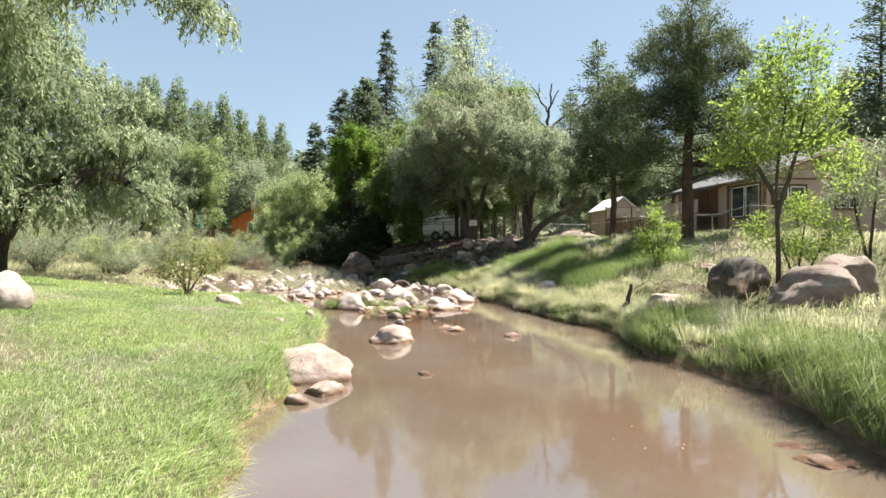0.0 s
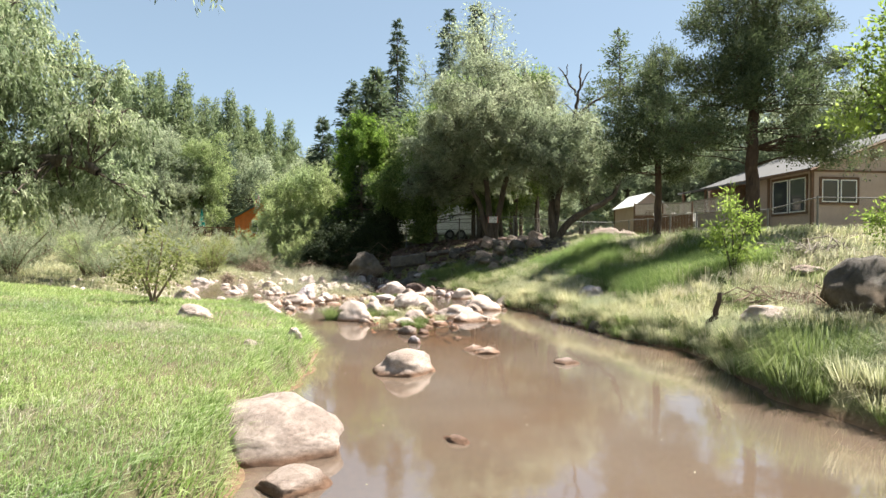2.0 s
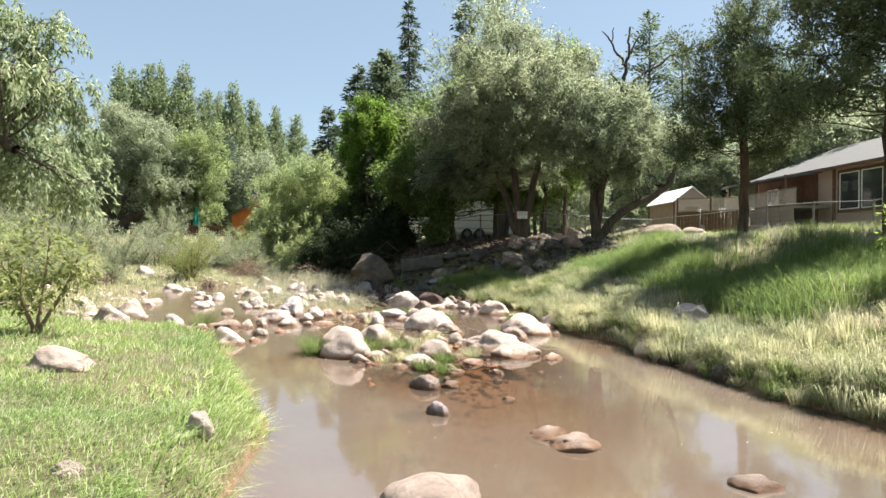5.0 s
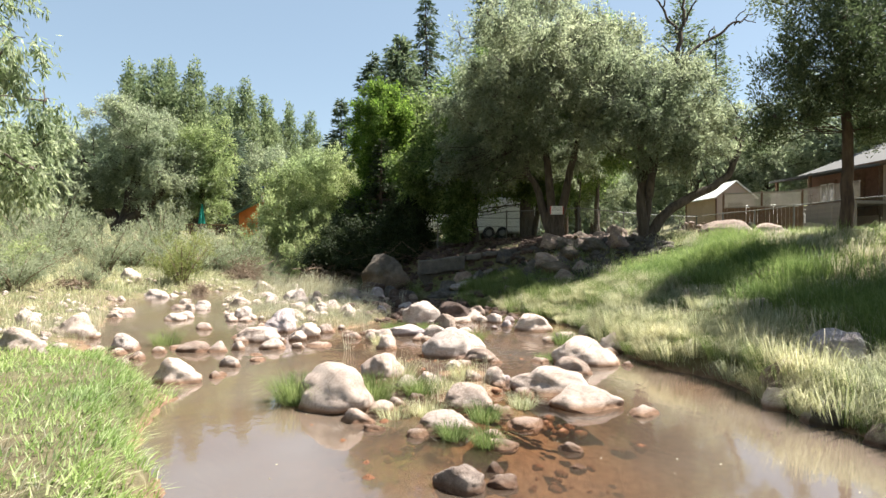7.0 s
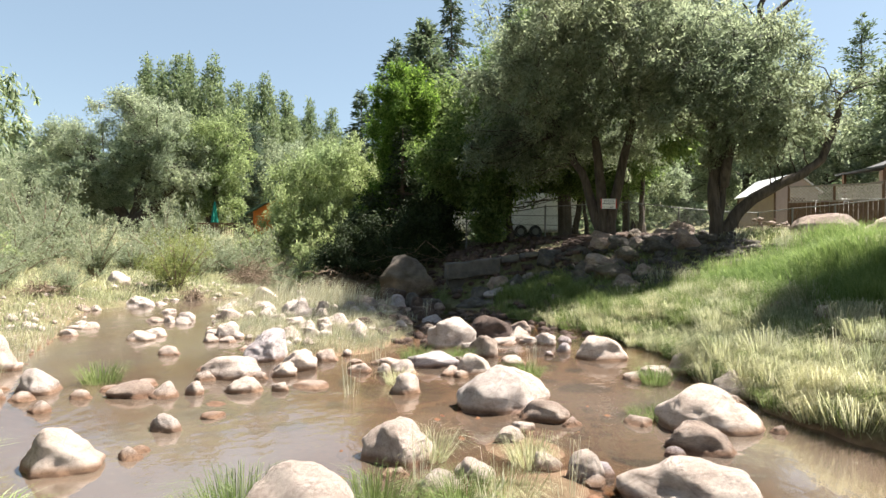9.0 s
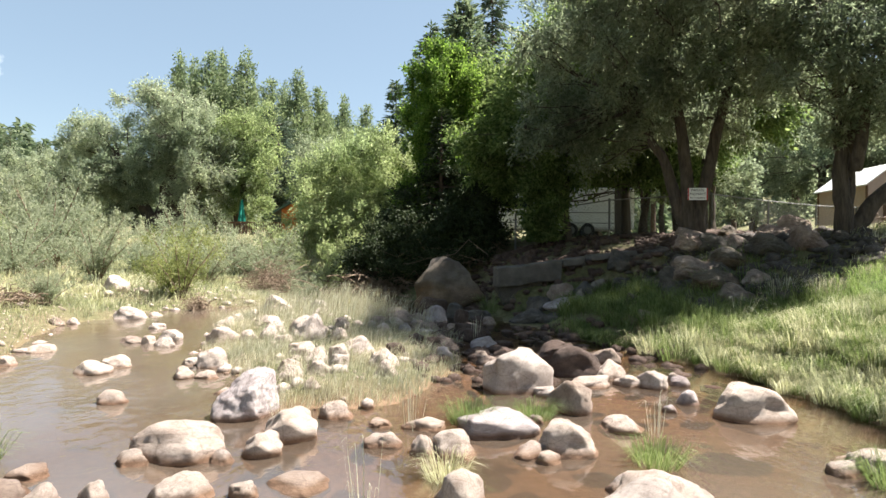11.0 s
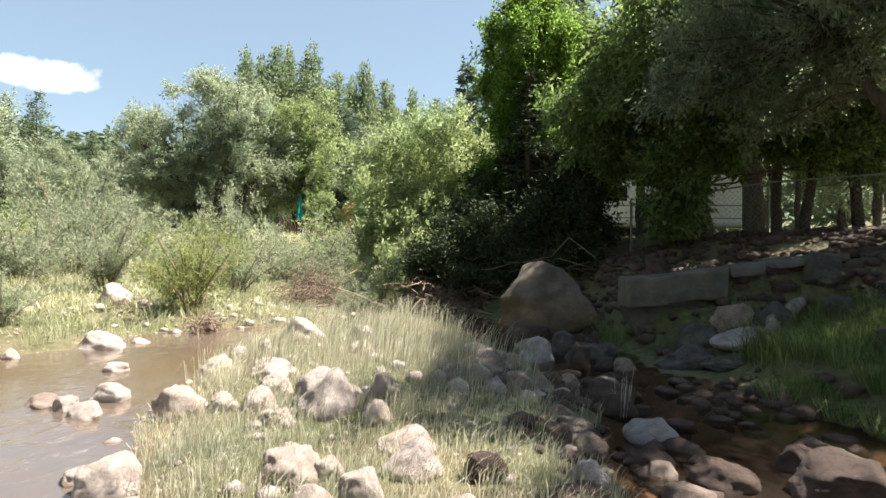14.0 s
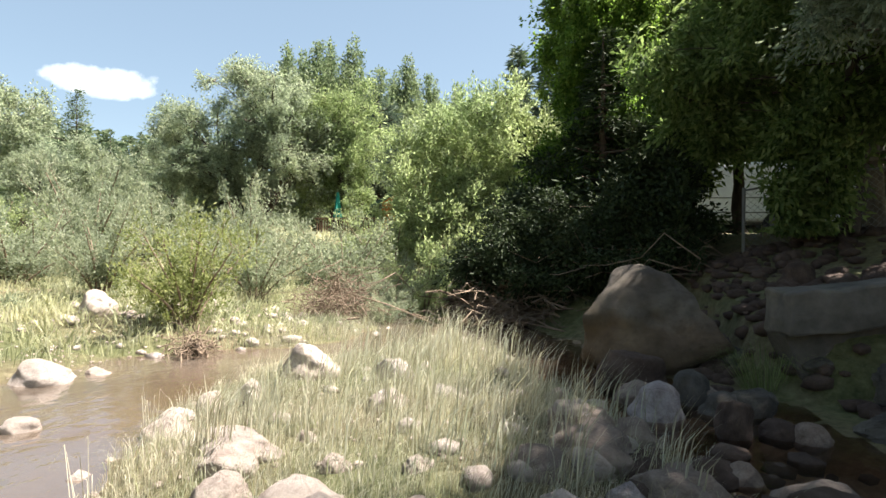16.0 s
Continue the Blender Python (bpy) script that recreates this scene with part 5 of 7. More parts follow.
def conifer(name, at, label, height, width, leaf, bark, seed, levels=26, boughs=9, per=42, size=(0.3, 0.05), bare=0.06, slope=-0.25, ragged=0.25, power=0.85, radius=0.16, group="", puff=0.05):
    """A needle tree: tapering whorls of drooping boughs clothed in sprays."""
    rng = np.random.default_rng(seed)
    base = thing(name, at, label, "tree", group)
    tw = lw = Wood()
    lean = rng.normal(0, 0.01 * height, 2)
    tw.limb([(0, 0, -0.2), (lean[0] * 0.3, lean[1] * 0.3, height * 0.5), (lean[0], lean[1], height)], radius, 0.02, 8)
    C, A = [], []
    for i in range(levels):
        for _ in range(max(3, int(boughs * (1 - 0.55 * i / levels)))):
            f = bare + (1 - bare) * min(1.0, (i + rng.uniform(-0.3, 1.3)) / levels)
            f = max(f, bare)
            reach = width * (1 - f) ** power * min(1.0, 0.55 + 2.2 * (f - bare)) + 0.12
            a = rng.uniform(0, 2 * np.pi)
            L = reach * rng.uniform(1 - 2 * ragged, 1 + ragged * 0.6)
            s = np.array([lean[0] * f, lean[1] * f, height * f])
            d = np.array([np.cos(a), np.sin(a), slope + 0.45 * f])
            e = s + d * L
            if L > 0.5:
                lw.limb(curve_between(rng, s, e, 4, -0.05 * L, 0.03), 0.03 + 0.01 * L, 0.008, 4)
            k = max(6, int(per * (0.35 + L / max(width, 0.1))))
            g = rng.random(k) ** 0.7
            p = s + d * L * g[:, None]
            side = np.array([-np.sin(a), np.cos(a), 0])
            off = rng.normal(0, 0.20, k) * L * (1.1 - 0.75 * g)
            p += side * off[:, None] + rng.normal(0, puff * L + 0.06, (k, 3)) - np.array([0, 0, 0.06 * L])
            C.append(p)
            A.append(d * 0.9 + side * np.sign(off)[:, None] * 0.6 + rng.normal(0, 0.35, (k, 3)) - np.array([0, 0, 0.25]))
    put("trunk", tw.mesh("trunk"), bark, base)
    put("crown", leaf_mesh("crown", np.concatenate(C), np.concatenate(A), size[0], size[1], rng), leaf, base)
    return base


def gz(x, y):
    return float(ground(x, y))


def on(x, y, dz=0.0):
    return (x, y, gz(x, y) + dz)


# weeping willows over the lawn
broadleaf("willow_tree", on(-12.9, 21.6), "large willow with drooping grey-green plumes beside the lawn",
          [[(0, 0, 0), (0.3, 0, 2.0), (0.9, 0.3, 4.2), (1.6, 0.2, 6.4)], [(0, 0, 0), (-0.4, 0.5, 2.5), (-0.8, 0.8, 5.5)], [(0.2, 0.1, 1.6), (1.8, -0.6, 3.0), (3.6, -1.3, 3.6), (4.8, -1.5, 3.2)], [(0.3, 0.1, 2.6), (1.6, -1.6, 4.6), (2.6, -2.6, 6.4)]],
          [((0.8, 0.2, 7.2), (2.6, 2.6, 1.9)), ((3.3, 0.4, 5.8), (1.5, 1.9, 1.3)), ((3.0, -2.2, 6.2), (1.7, 1.7, 1.3)), ((-2.5, 0, 6.0), (2.6, 2.8, 2.2)), ((3.0, 2.2, 3.9), (1.6, 1.8, 1.2)), ((1.0, -3.2, 5.0), (1.9, 1.6, 1.3)), ((2.6, -0.8, 3.9), (1.8, 1.7, 1.0)), ((4.4, -1.0, 4.4), (1.2, 1.4, 0.9)), ((0.0, -3.0, 3.2), (1.9, 1.4, 1.0)), ((4.6, -0.4, 2.9), (1.2, 1.4, 0.8)), ((2.2, -2.6, 2.6), (1.7, 1.4, 0.8)), ((-1.6, -2.4, 4.6), (2.2, 1.8, 1.5)), ((-2.6, -2.2, 2.6), (1.9, 1.7, 1.1)), ((1.9, -1.6, 7.7), (1.4, 1.4, 1.0))],
          LEAF_WILLOW, BARK_GREY, 1, clusters=1300, per=100, size=(0.125, 0.036), spread=0.20, strand=0.62, radius=0.26, billow=8, fill=0.5)
broadleaf("willow_tree", on(-13.6, 13.2), "weeping willow reaching a long limb over the lawn",
          [[(0, 0, 0), (0.2, 0, 2.5), (1.0, 0.2, 5.0), (1.5, 0.2, 6.5)], [(0.6, 0.1, 4.0), (3.6, 0.6, 5.6), (6.2, 1.3, 6.6), (8.8, 2.0, 6.9)]],
          [((2.0, 0, 7.0), (3.2, 3.0, 1.8)), ((5.0, 1.0, 6.6), (2.0, 1.8, 0.9)), ((7.6, 1.8, 6.5), (1.6, 1.2, 0.6)), ((9.2, 2.3, 6.6), (0.9, 0.9, 0.5)), ((3.8, 2.6, 5.6), (1.8, 2.0, 1.2)), ((1.6, 3.0, 4.4), (2.2, 1.8, 1.6)), ((2.6, 3.4, 2.9), (1.8, 1.4, 1.2))],
          LEAF_WILLOW, BARK_GREY, 101, billow=4, clusters=560, per=85, size=(0.13, 0.032), spread=0.24, strand=0.7, radius=0.22)

# great olive-grey willows on the bank with the sign
broadleaf("tree", on(4.55, 29.3), "big olive-grey willow with forked trunk above the old wall",
          [[(0, 0, 0), (-0.15, 0, 1.5), (-0.35, 0.2, 3.5), (-0.5, 0.2, 5.5)], [(0.05, 0, 0), (0.25, 0, 1.4), (0.7, 0.1, 3.2), (1.2, 0.2, 5.0)], [(-0.1, 0.1, 0.2), (-0.5, 0.2, 1.6), (-1.2, 0.4, 3.2)]],
          # lobes reaching far creekward are added to throw shade on bar and wall
          [((0.2, 0.8, 6.2), (2.0, 1.9, 1.8)), ((1.4, 0.2, 4.9), (1.6, 1.6, 1.7)), ((-0.9, 1.2, 4.9), (1.6, 1.5, 1.6)), ((-2.2, 1.4, 3.6), (1.3, 1.3, 1.4)), ((0.3, -0.7, 3.9), (1.6, 1.2, 1.2)), ((-0.4, 1.5, 6.8), (1.4, 1.4, 1.1)), ((-1.3, 0.1, 3.0), (1.2, 1.0, 0.9)), ((1.2, 0.8, 7.0), (1.2, 1.2, 1.0)), ((-1.1, -1.5, 3.7), (1.1, 1.0, 0.9)), ((-0.1, -1.0, 5.4), (1.3, 1.1, 1.1)), ((-2.2, -2.1, 3.7), (1.2, 1.2, 0.9)), ((-1.7, -1.7, 5.0), (1.4, 1.3, 1.1)), ((-2.8, -1.7, 4.3), (1.0, 1.0, 0.8)), ((-1.2, -2.9, 4.4), (1.2, 1.0, 0.9)), ((-3.0, -0.6, 4.3), (1.0, 1.2, 0.75)), ((-2.1, 0.8, 2.5), (1.2, 1.1, 0.9)), ((1.2, 0.7, 3.0), (1.1, 1.0, 0.8)), ((-0.9, 1.3, 2.9), (1.1, 1.0, 0.8)), ((-3.0, 1.0, 3.2), (1.2, 1.0, 0.9)), ((0.6, 2.6, 3.4), (1.4, 1.0, 1.0)), ((-3.4, 0.6, 2.3), (0.7, 0.6, 0.6)), ((-0.3, -3.0, 5.4), (1.5, 1.2, 1.0)), ((1.2, -2.4, 4.8), (1.4, 1.2, 1.0)), ((-1.2, -3.2, 5.2), (1.0, 0.9, 0.7)), ((-2.4, -2.9, 4.7), (0.8, 0.8, 0.6)), ((0.0, 0.8, 7.9), (1.7, 1.5, 1.2)), ((-1.5, 0.9, 6.7), (1.4, 1.4, 1.2)), ((1.9, 0.4, 6.3), (1.3, 1.3, 1.2)), ((-1.7, -4.2, 5.0), (1.2, 1.0, 0.8)), ((-2.2, -3.4, 5.6), (1.1, 1.0, 0.8))],
          LEAF_OLIVE, BARK_GREY, 2, clusters=1900, per=84, size=(0.076, 0.027), spread=0.20, droop=0.5, radius=0.155)
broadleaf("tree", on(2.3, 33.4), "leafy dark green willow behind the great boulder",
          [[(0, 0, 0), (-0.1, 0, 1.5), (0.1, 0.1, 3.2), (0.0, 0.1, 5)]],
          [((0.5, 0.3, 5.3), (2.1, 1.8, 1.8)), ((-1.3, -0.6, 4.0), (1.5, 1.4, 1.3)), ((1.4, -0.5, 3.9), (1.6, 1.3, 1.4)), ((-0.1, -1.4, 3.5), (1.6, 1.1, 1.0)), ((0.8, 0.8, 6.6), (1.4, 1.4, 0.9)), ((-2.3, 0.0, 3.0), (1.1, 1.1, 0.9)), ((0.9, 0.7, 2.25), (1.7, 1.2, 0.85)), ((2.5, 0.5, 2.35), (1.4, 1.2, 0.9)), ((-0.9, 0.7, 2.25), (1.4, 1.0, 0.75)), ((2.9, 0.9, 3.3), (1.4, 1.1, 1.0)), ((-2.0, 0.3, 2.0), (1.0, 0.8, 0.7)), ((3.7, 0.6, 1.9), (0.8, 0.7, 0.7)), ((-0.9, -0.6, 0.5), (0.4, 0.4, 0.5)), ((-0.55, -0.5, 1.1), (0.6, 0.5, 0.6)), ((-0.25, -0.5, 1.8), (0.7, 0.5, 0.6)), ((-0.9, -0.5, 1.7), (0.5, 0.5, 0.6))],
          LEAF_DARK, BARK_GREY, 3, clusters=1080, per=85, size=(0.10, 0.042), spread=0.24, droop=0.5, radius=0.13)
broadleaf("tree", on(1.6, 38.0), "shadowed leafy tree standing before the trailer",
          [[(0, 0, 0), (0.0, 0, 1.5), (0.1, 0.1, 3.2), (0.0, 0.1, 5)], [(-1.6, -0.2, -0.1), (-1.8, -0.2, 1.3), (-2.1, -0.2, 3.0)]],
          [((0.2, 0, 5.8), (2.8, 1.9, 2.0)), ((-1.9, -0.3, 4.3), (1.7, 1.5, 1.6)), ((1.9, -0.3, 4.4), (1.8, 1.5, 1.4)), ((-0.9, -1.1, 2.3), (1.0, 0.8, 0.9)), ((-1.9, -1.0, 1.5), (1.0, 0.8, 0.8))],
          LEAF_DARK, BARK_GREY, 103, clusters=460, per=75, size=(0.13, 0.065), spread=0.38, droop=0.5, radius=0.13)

shadow_tree = broadleaf("tree", on(6.7, 34.6), "dense shadowed willow behind the chain-link fence, copied to shade the trailer",
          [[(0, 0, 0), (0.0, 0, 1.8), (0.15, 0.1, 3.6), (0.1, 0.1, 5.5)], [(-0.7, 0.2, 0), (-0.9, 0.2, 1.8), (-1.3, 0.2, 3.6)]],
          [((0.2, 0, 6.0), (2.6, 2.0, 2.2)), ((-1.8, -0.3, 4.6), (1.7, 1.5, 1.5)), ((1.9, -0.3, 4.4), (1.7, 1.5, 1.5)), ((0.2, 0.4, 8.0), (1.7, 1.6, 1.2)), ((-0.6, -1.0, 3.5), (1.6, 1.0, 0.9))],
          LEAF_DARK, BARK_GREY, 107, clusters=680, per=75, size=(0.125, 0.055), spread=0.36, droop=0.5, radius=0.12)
# the last four copies are added to shade the trailer and close gaps
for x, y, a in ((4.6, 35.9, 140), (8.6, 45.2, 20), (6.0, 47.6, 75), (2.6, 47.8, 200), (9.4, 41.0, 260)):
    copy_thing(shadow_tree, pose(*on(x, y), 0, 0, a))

# leaning willow with a bowed limb and a dead top
broadleaf("tree", on(6.9, 27.6), "crooked willow with one bowed limb and a bare dead top",
          [[(0, 0, 0), (-0.15, 0, 1.2), (-0.1, 0.1, 2.8), (-0.2, 0.1, 4.2)], [(0.1, 0, 0), (0.55, 0, 0.75), (1.6, 0, 1.35), (2.5, 0, 1.75), (2.9, 0, 2.6), (3.1, 0, 3.6)], [(0, 0.1, 0), (0.2, 0.3, 1.6), (0.35, 0.3, 3.2)]],
          # near-side lobes are added to shade the grass below the wall
          [((-0.8, -0.1, 4.2), (1.6, 1.5, 1.6)), ((0.7, -0.2, 3.7), (1.6, 1.4, 1.3)), ((1.7, -0.3, 3.2), (1.1, 1.1, 0.9)), ((2.9, 0, 3.7), (1.0, 1.0, 0.9)), ((-0.4, -1.0, 2.9), (1.5, 1.0, 0.9)), ((1.4, 0.4, 4.6), (1.2, 1.2, 0.9)), ((-1.4, -0.8, 3.2), (1.2, 1.1, 1.0)), ((0.5, -0.5, 2.3), (1.0, 0.9, 0.7)), ((1.2, 0.2, 2.4), (0.8, 0.8, 0.5)), ((-0.9, -1.7, 3.7), (1.2, 1.0, 0.9)), ((0.5, -1.6, 4.3), (1.2, 1.0, 0.9)), ((-2.0, -0.9, 4.1), (1.0, 1.0, 0.9))],
          LEAF_OLIVE, BARK_GREY, 4, clusters=760, per=78, size=(0.074, 0.026), spread=0.18, droop=0.3, radius=0.15)
snag = thing("dead_tree", (7.0, 27.1, 5.3), "bare dead trunk with forked branches rising from the crooked willow", "dead tree")
sw = Wood()
srng = np.random.default_rng(5)
for a, b, r in [((0, 0.4, -2.2), (0.36, 0, 0.94), 0.12), ((0.36, 0, 0.9), (0.68, 0, 2.06), 0.10), ((0.67, 0, 2.0), (0.84, 0, 2.9), 0.075), ((0.83, 0, 2.85), (0.86, 0, 3.9), 0.05), ((0.84, 0, 2.9), (1.2, 0, 3.6), 0.035), ((0.75, 0, 2.5), (0.22, 0.1, 3.42), 0.05), ((0.24, 0.1, 3.4), (-0.1, 0.1, 3.75), 0.03), ((0.24, 0.1, 3.4), (0.3, 0.1, 3.9), 0.025),
                ((0.62, 0, 1.75), (1.7, -0.1, 2.5), 0.065), ((1.68, -0.1, 2.48), (2.5, -0.1, 2.95), 0.045), ((2.5, -0.1, 2.95), (2.85, -0.1, 3.2), 0.025), ((2.3, -0.1, 2.85), (2.65, -0.1, 3.35), 0.02), ((2.45, -0.1, 2.92), (2.95, -0.1, 2.95), 0.02), ((1.5, -0.1, 2.4), (1.75, 0, 2.85), 0.022),
                ((0.42, 0, 1.1), (1.0, 0.1, 1.45), 0.04), ((1.0, 0.1, 1.45), (1.6, 0.1, 1.5), 0.03), ((1.1, 0.1, 1.45), (1.7, 0, 1.1), 0.02), ((0.6, 0, 1.8), (0.1, -0.1, 2.2), 0.025), ((0.5, 0, 1.4), (1.2, 0, 1.95), 0.025)]:
    sw.limb(curve_between(srng, a, b, 7, 0.05, 0.08), r, r * 0.6, 6)
put("branch", sw.mesh("branch"), BARK_GREY, snag)

# bright box elder with a dark skirt, and the willow bush before it
broadleaf("tree", on(-1.6, 37.2), "tall box elder, glowing yellow-green where the sun strikes its top",
          [[(0, 0, 0), (0.1, 0, 2.5), (0, 0.1, 5.5), (0.1, 0, 7.0)]],
          [((-0.6, -0.4, 6.3), (1.3, 1.4, 1.5)), ((0.5, -0.2, 7.0), (1.3, 1.3, 1.4)), ((-0.9, -0.6, 4.6), (1.4, 1.3, 1.3)), ((0.8, -0.6, 5.0), (1.6, 1.4, 1.5)), ((0, -0.9, 3.2), (1.9, 1.3, 1.3)), ((-0.8, -0.9, 2.0), (1.6, 1.1, 1.0)), ((1.2, -1, 2.8), (1.3, 1.0, 1.1))],
          LEAF_BOX, BARK_GREY, 6, clusters=700, per=90, size=(0.095, 0.05), spread=0.26, droop=0.5, radius=0.2).scale = (0.74, 0.85, 0.94)
# spruce wears the same shade-darkened leaf colour as the thicket
conifer("spruce_tree", on(-1.6, 35.6), "spruce with needles darkened for shade behind the willow bush", 5.2, 1.7, LEAF_SHADE_THICKET, BARK_RED, 31, levels=22, boughs=9, per=45, size=(0.22, 0.045))
bright = broadleaf("bush", on(-5.5, 40.8, -0.5), "rounded bright green willow bush on the creek bank",
          [[(0, 0, 0), (-0.3, 0, 1.2), (-0.6, 0, 2.2)], [(0, 0, 0), (0.4, 0, 1.4), (0.6, 0, 2.6)], [(0, 0, 0), (0.1, -0.3, 1.3), (0, -0.5, 2.3)]],
          [((0.2, 0, 3.3), (1.3, 1.3, 1.2)), ((-0.9, -0.2, 2.4), (1.2, 1.2, 1.1)), ((0.9, -0.3, 2.6), (1.2, 1.2, 1.2)), ((0.1, -0.8, 1.7), (1.5, 1.0, 0.9)), ((-1.3, -0.4, 1.4), (1.0, 0.9, 0.7)), ((1.0, -0.9, 1.5), (1.1, 0.9, 0.8))],
          LEAF_BUSH, BARK_GREY, 7, clusters=1100, per=80, size=(0.075, 0.026), spread=0.14, droop=-0.1, radius=0.06, category="bush")

# thicket fills the dark hollow behind the boulder; its colour carries the shade
thicket = [((0, 0, 1.0), (0.9, 0.8, 0.7)), ((-0.7, 0.1, 0.8), (0.7, 0.7, 0.6)), ((0.7, -0.1, 0.8), (0.7, 0.7, 0.6)), ((0.1, 0.2, 1.7), (0.7, 0.6, 0.5)), ((-0.2, -0.4, 0.45), (0.8, 0.5, 0.4))]
thick_bush = broadleaf("bush", on(-2.5, 34.0), "dense thicket, near-black to carry deep shade, over the creek behind the boulder", [[(0, 0, 0), (0, 0, 0.6), (0.1, 0, 1.2)], [(0, 0, 0), (-0.3, 0, 0.5), (-0.6, 0, 0.9)], [(0, 0, 0), (0.4, 0, 0.5), (0.7, 0, 0.9)]],
                       thicket, LEAF_SHADE_THICKET, BARK_GREY, 131, clusters=200, per=80, size=(0.085, 0.036), spread=0.20, droop=0.4, radius=0.05, category="bush", group="bank thickets")
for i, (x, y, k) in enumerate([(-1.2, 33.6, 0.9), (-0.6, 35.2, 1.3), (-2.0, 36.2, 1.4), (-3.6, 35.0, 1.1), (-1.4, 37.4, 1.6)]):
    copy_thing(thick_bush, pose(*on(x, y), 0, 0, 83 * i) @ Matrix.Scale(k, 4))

bright.scale = (1.58, 1.4, 1.62)

# junipers on the terrace
broadleaf("juniper_tree", on(8.5, 21.2), "single-stemmed juniper with bare lower trunk on the terrace",
          [[(0, 0, 0), (0.03, 0, 1.6), (0, 0.1, 3.4), (0.1, 0, 5.2)]],
          [((0, 0, 4.9), (0.9, 0.9, 0.9)), ((-0.7, -0.1, 3.8), (1.1, 1.1, 1.0)), ((0.65, 0, 3.8), (1.0, 1.0, 0.9)), ((-1.0, 0, 2.7), (1.0, 1.0, 0.7)), ((0.8, -0.2, 2.8), (0.9, 0.9, 0.7)), ((0, -0.5, 3.1), (1.1, 0.8, 0.8)), ((-1.2, 0.2, 2.1), (0.7, 0.7, 0.4)), ((1.1, 0.1, 2.2), (0.8, 0.7, 0.4))],
          LEAF_JUNIPER, BARK_RED, 8, clusters=600, per=90, size=(0.062, 0.020), spread=0.17, droop=-0.2, radius=0.11).scale = (1.02, 1.02, 1.05)
broadleaf("juniper_tree", on(9.7, 18.0), "tall dense dark juniper on the terrace",
          [[(0, 0, 0), (-0.05, 0, 1.8), (0.05, 0.1, 4.2), (0, 0, 6.8)]],
          [((0, 0, 6.5), (1.0, 1.0, 1.2)), ((-0.6, -0.1, 5.2), (1.2, 1.2, 1.2)), ((0.7, 0, 5.2), (1.2, 1.2, 1.1)), ((-1.1, 0, 3.7), (1.2, 1.2, 1.0)), ((1.1, -0.1, 3.8), (1.3, 1.2, 1.0)), ((0, -0.6, 3.9), (1.3, 0.9, 1.0)), ((-1.3, -0.3, 2.6), (1.1, 0.9, 0.6)), ((1.2, -0.2, 2.7), (1.1, 0.9, 0.6)), ((1.9, 0.0, 2.2), (1.0, 0.9, 0.5)), ((0.6, -1.2, 2.3), (0.9, 0.7, 0.4))],
          LEAF_JUNIPER, BARK_RED, 9, clusters=960, per=90, size=(0.062, 0.020), spread=0.18, droop=-0.2, radius=0.15).scale = (1.16, 1.16, 1.06)

# the young elm, lit through
broadleaf("elm_tree", on(7.2, 10.15), "slender young elm with glowing lime-green leaves among boulders",
          [[(0, 0, 0), (-0.02, 0, 1.1), (-0.08, 0, 2.1), (0.1, 0, 3.4)], [(-0.04, 0, 1.5), (0.25, 0, 2.3), (0.5, 0, 3.3)], [(-0.05, 0, 1.7), (-0.5, 0, 2.4), (-1.0, 0, 2.9)]],
          [((0.2, 0, 3.9), (0.75, 0.8, 0.7)), ((-0.4, 0, 3.2), (0.7, 0.8, 0.6)), ((0.75, 0.1, 3.3), (0.7, 0.8, 0.7)), ((-1.05, -0.1, 2.5), (0.6, 0.6, 0.3)), ((0.1, -0.3, 2.6), (0.8, 0.7, 0.45)), ((1.1, 0, 2.4), (0.6, 0.6, 0.4)), ((0.3, 0.2, 4.5), (0.5, 0.5, 0.35))],
          LEAF_ELM, BARK_GREY, 10, billow=6, clusters=400, per=20, size=(0.058, 0.03), spread=0.16, droop=0.1, radius=0.042)
broadleaf("shrub", on(6.85, 14.2), "leafy lime-green sapling on the bank",
          [[(0, 0, 0), (0.02, 0, 0.6), (-0.05, 0, 1.3)], [(0, 0, 0), (0.2, 0, 0.7), (0.35, 0, 1.1)], [(0, 0, 0), (-0.15, 0, 0.6), (-0.25, 0, 1.0)]],
          [((-0.1, 0, 1.35), (0.22, 0.25, 0.35)), ((0.35, 0, 1.0), (0.3, 0.3, 0.3)), ((-0.25, 0, 0.85), (0.3, 0.3, 0.35)), ((0.05, 0, 0.55), (0.4, 0.4, 0.3))],
          LEAF_ELM, BARK_GREY, 11, billow=2, clusters=75, per=18, size=(0.10, 0.026), spread=0.12, droop=0.2, radius=0.02, category="shrub")
broadleaf("shrub", on(8.1, 10.9), "airy lime-green shrub behind the boulders",
          [[(0, 0, 0), (0.1, 0, 0.7), (0.2, 0, 1.4)], [(0, 0, 0), (-0.3, 0, 0.7), (-0.5, 0, 1.2)], [(0.1, 0, 0), (0.5, 0, 0.7), (0.8, 0, 1.2)]],
          [((0.1, 0, 1.4), (0.5, 0.5, 0.35)), ((-0.55, 0, 1.0), (0.5, 0.5, 0.4)), ((0.8, 0, 1.0), (0.5, 0.5, 0.4)), ((0.1, 0, 0.7), (0.7, 0.6, 0.4))],
          LEAF_ELM, BARK_GREY, 12, billow=3, clusters=150, per=40, size=(0.06, 0.022), spread=0.14, droop=0.1, radius=0.02, category="shrub")
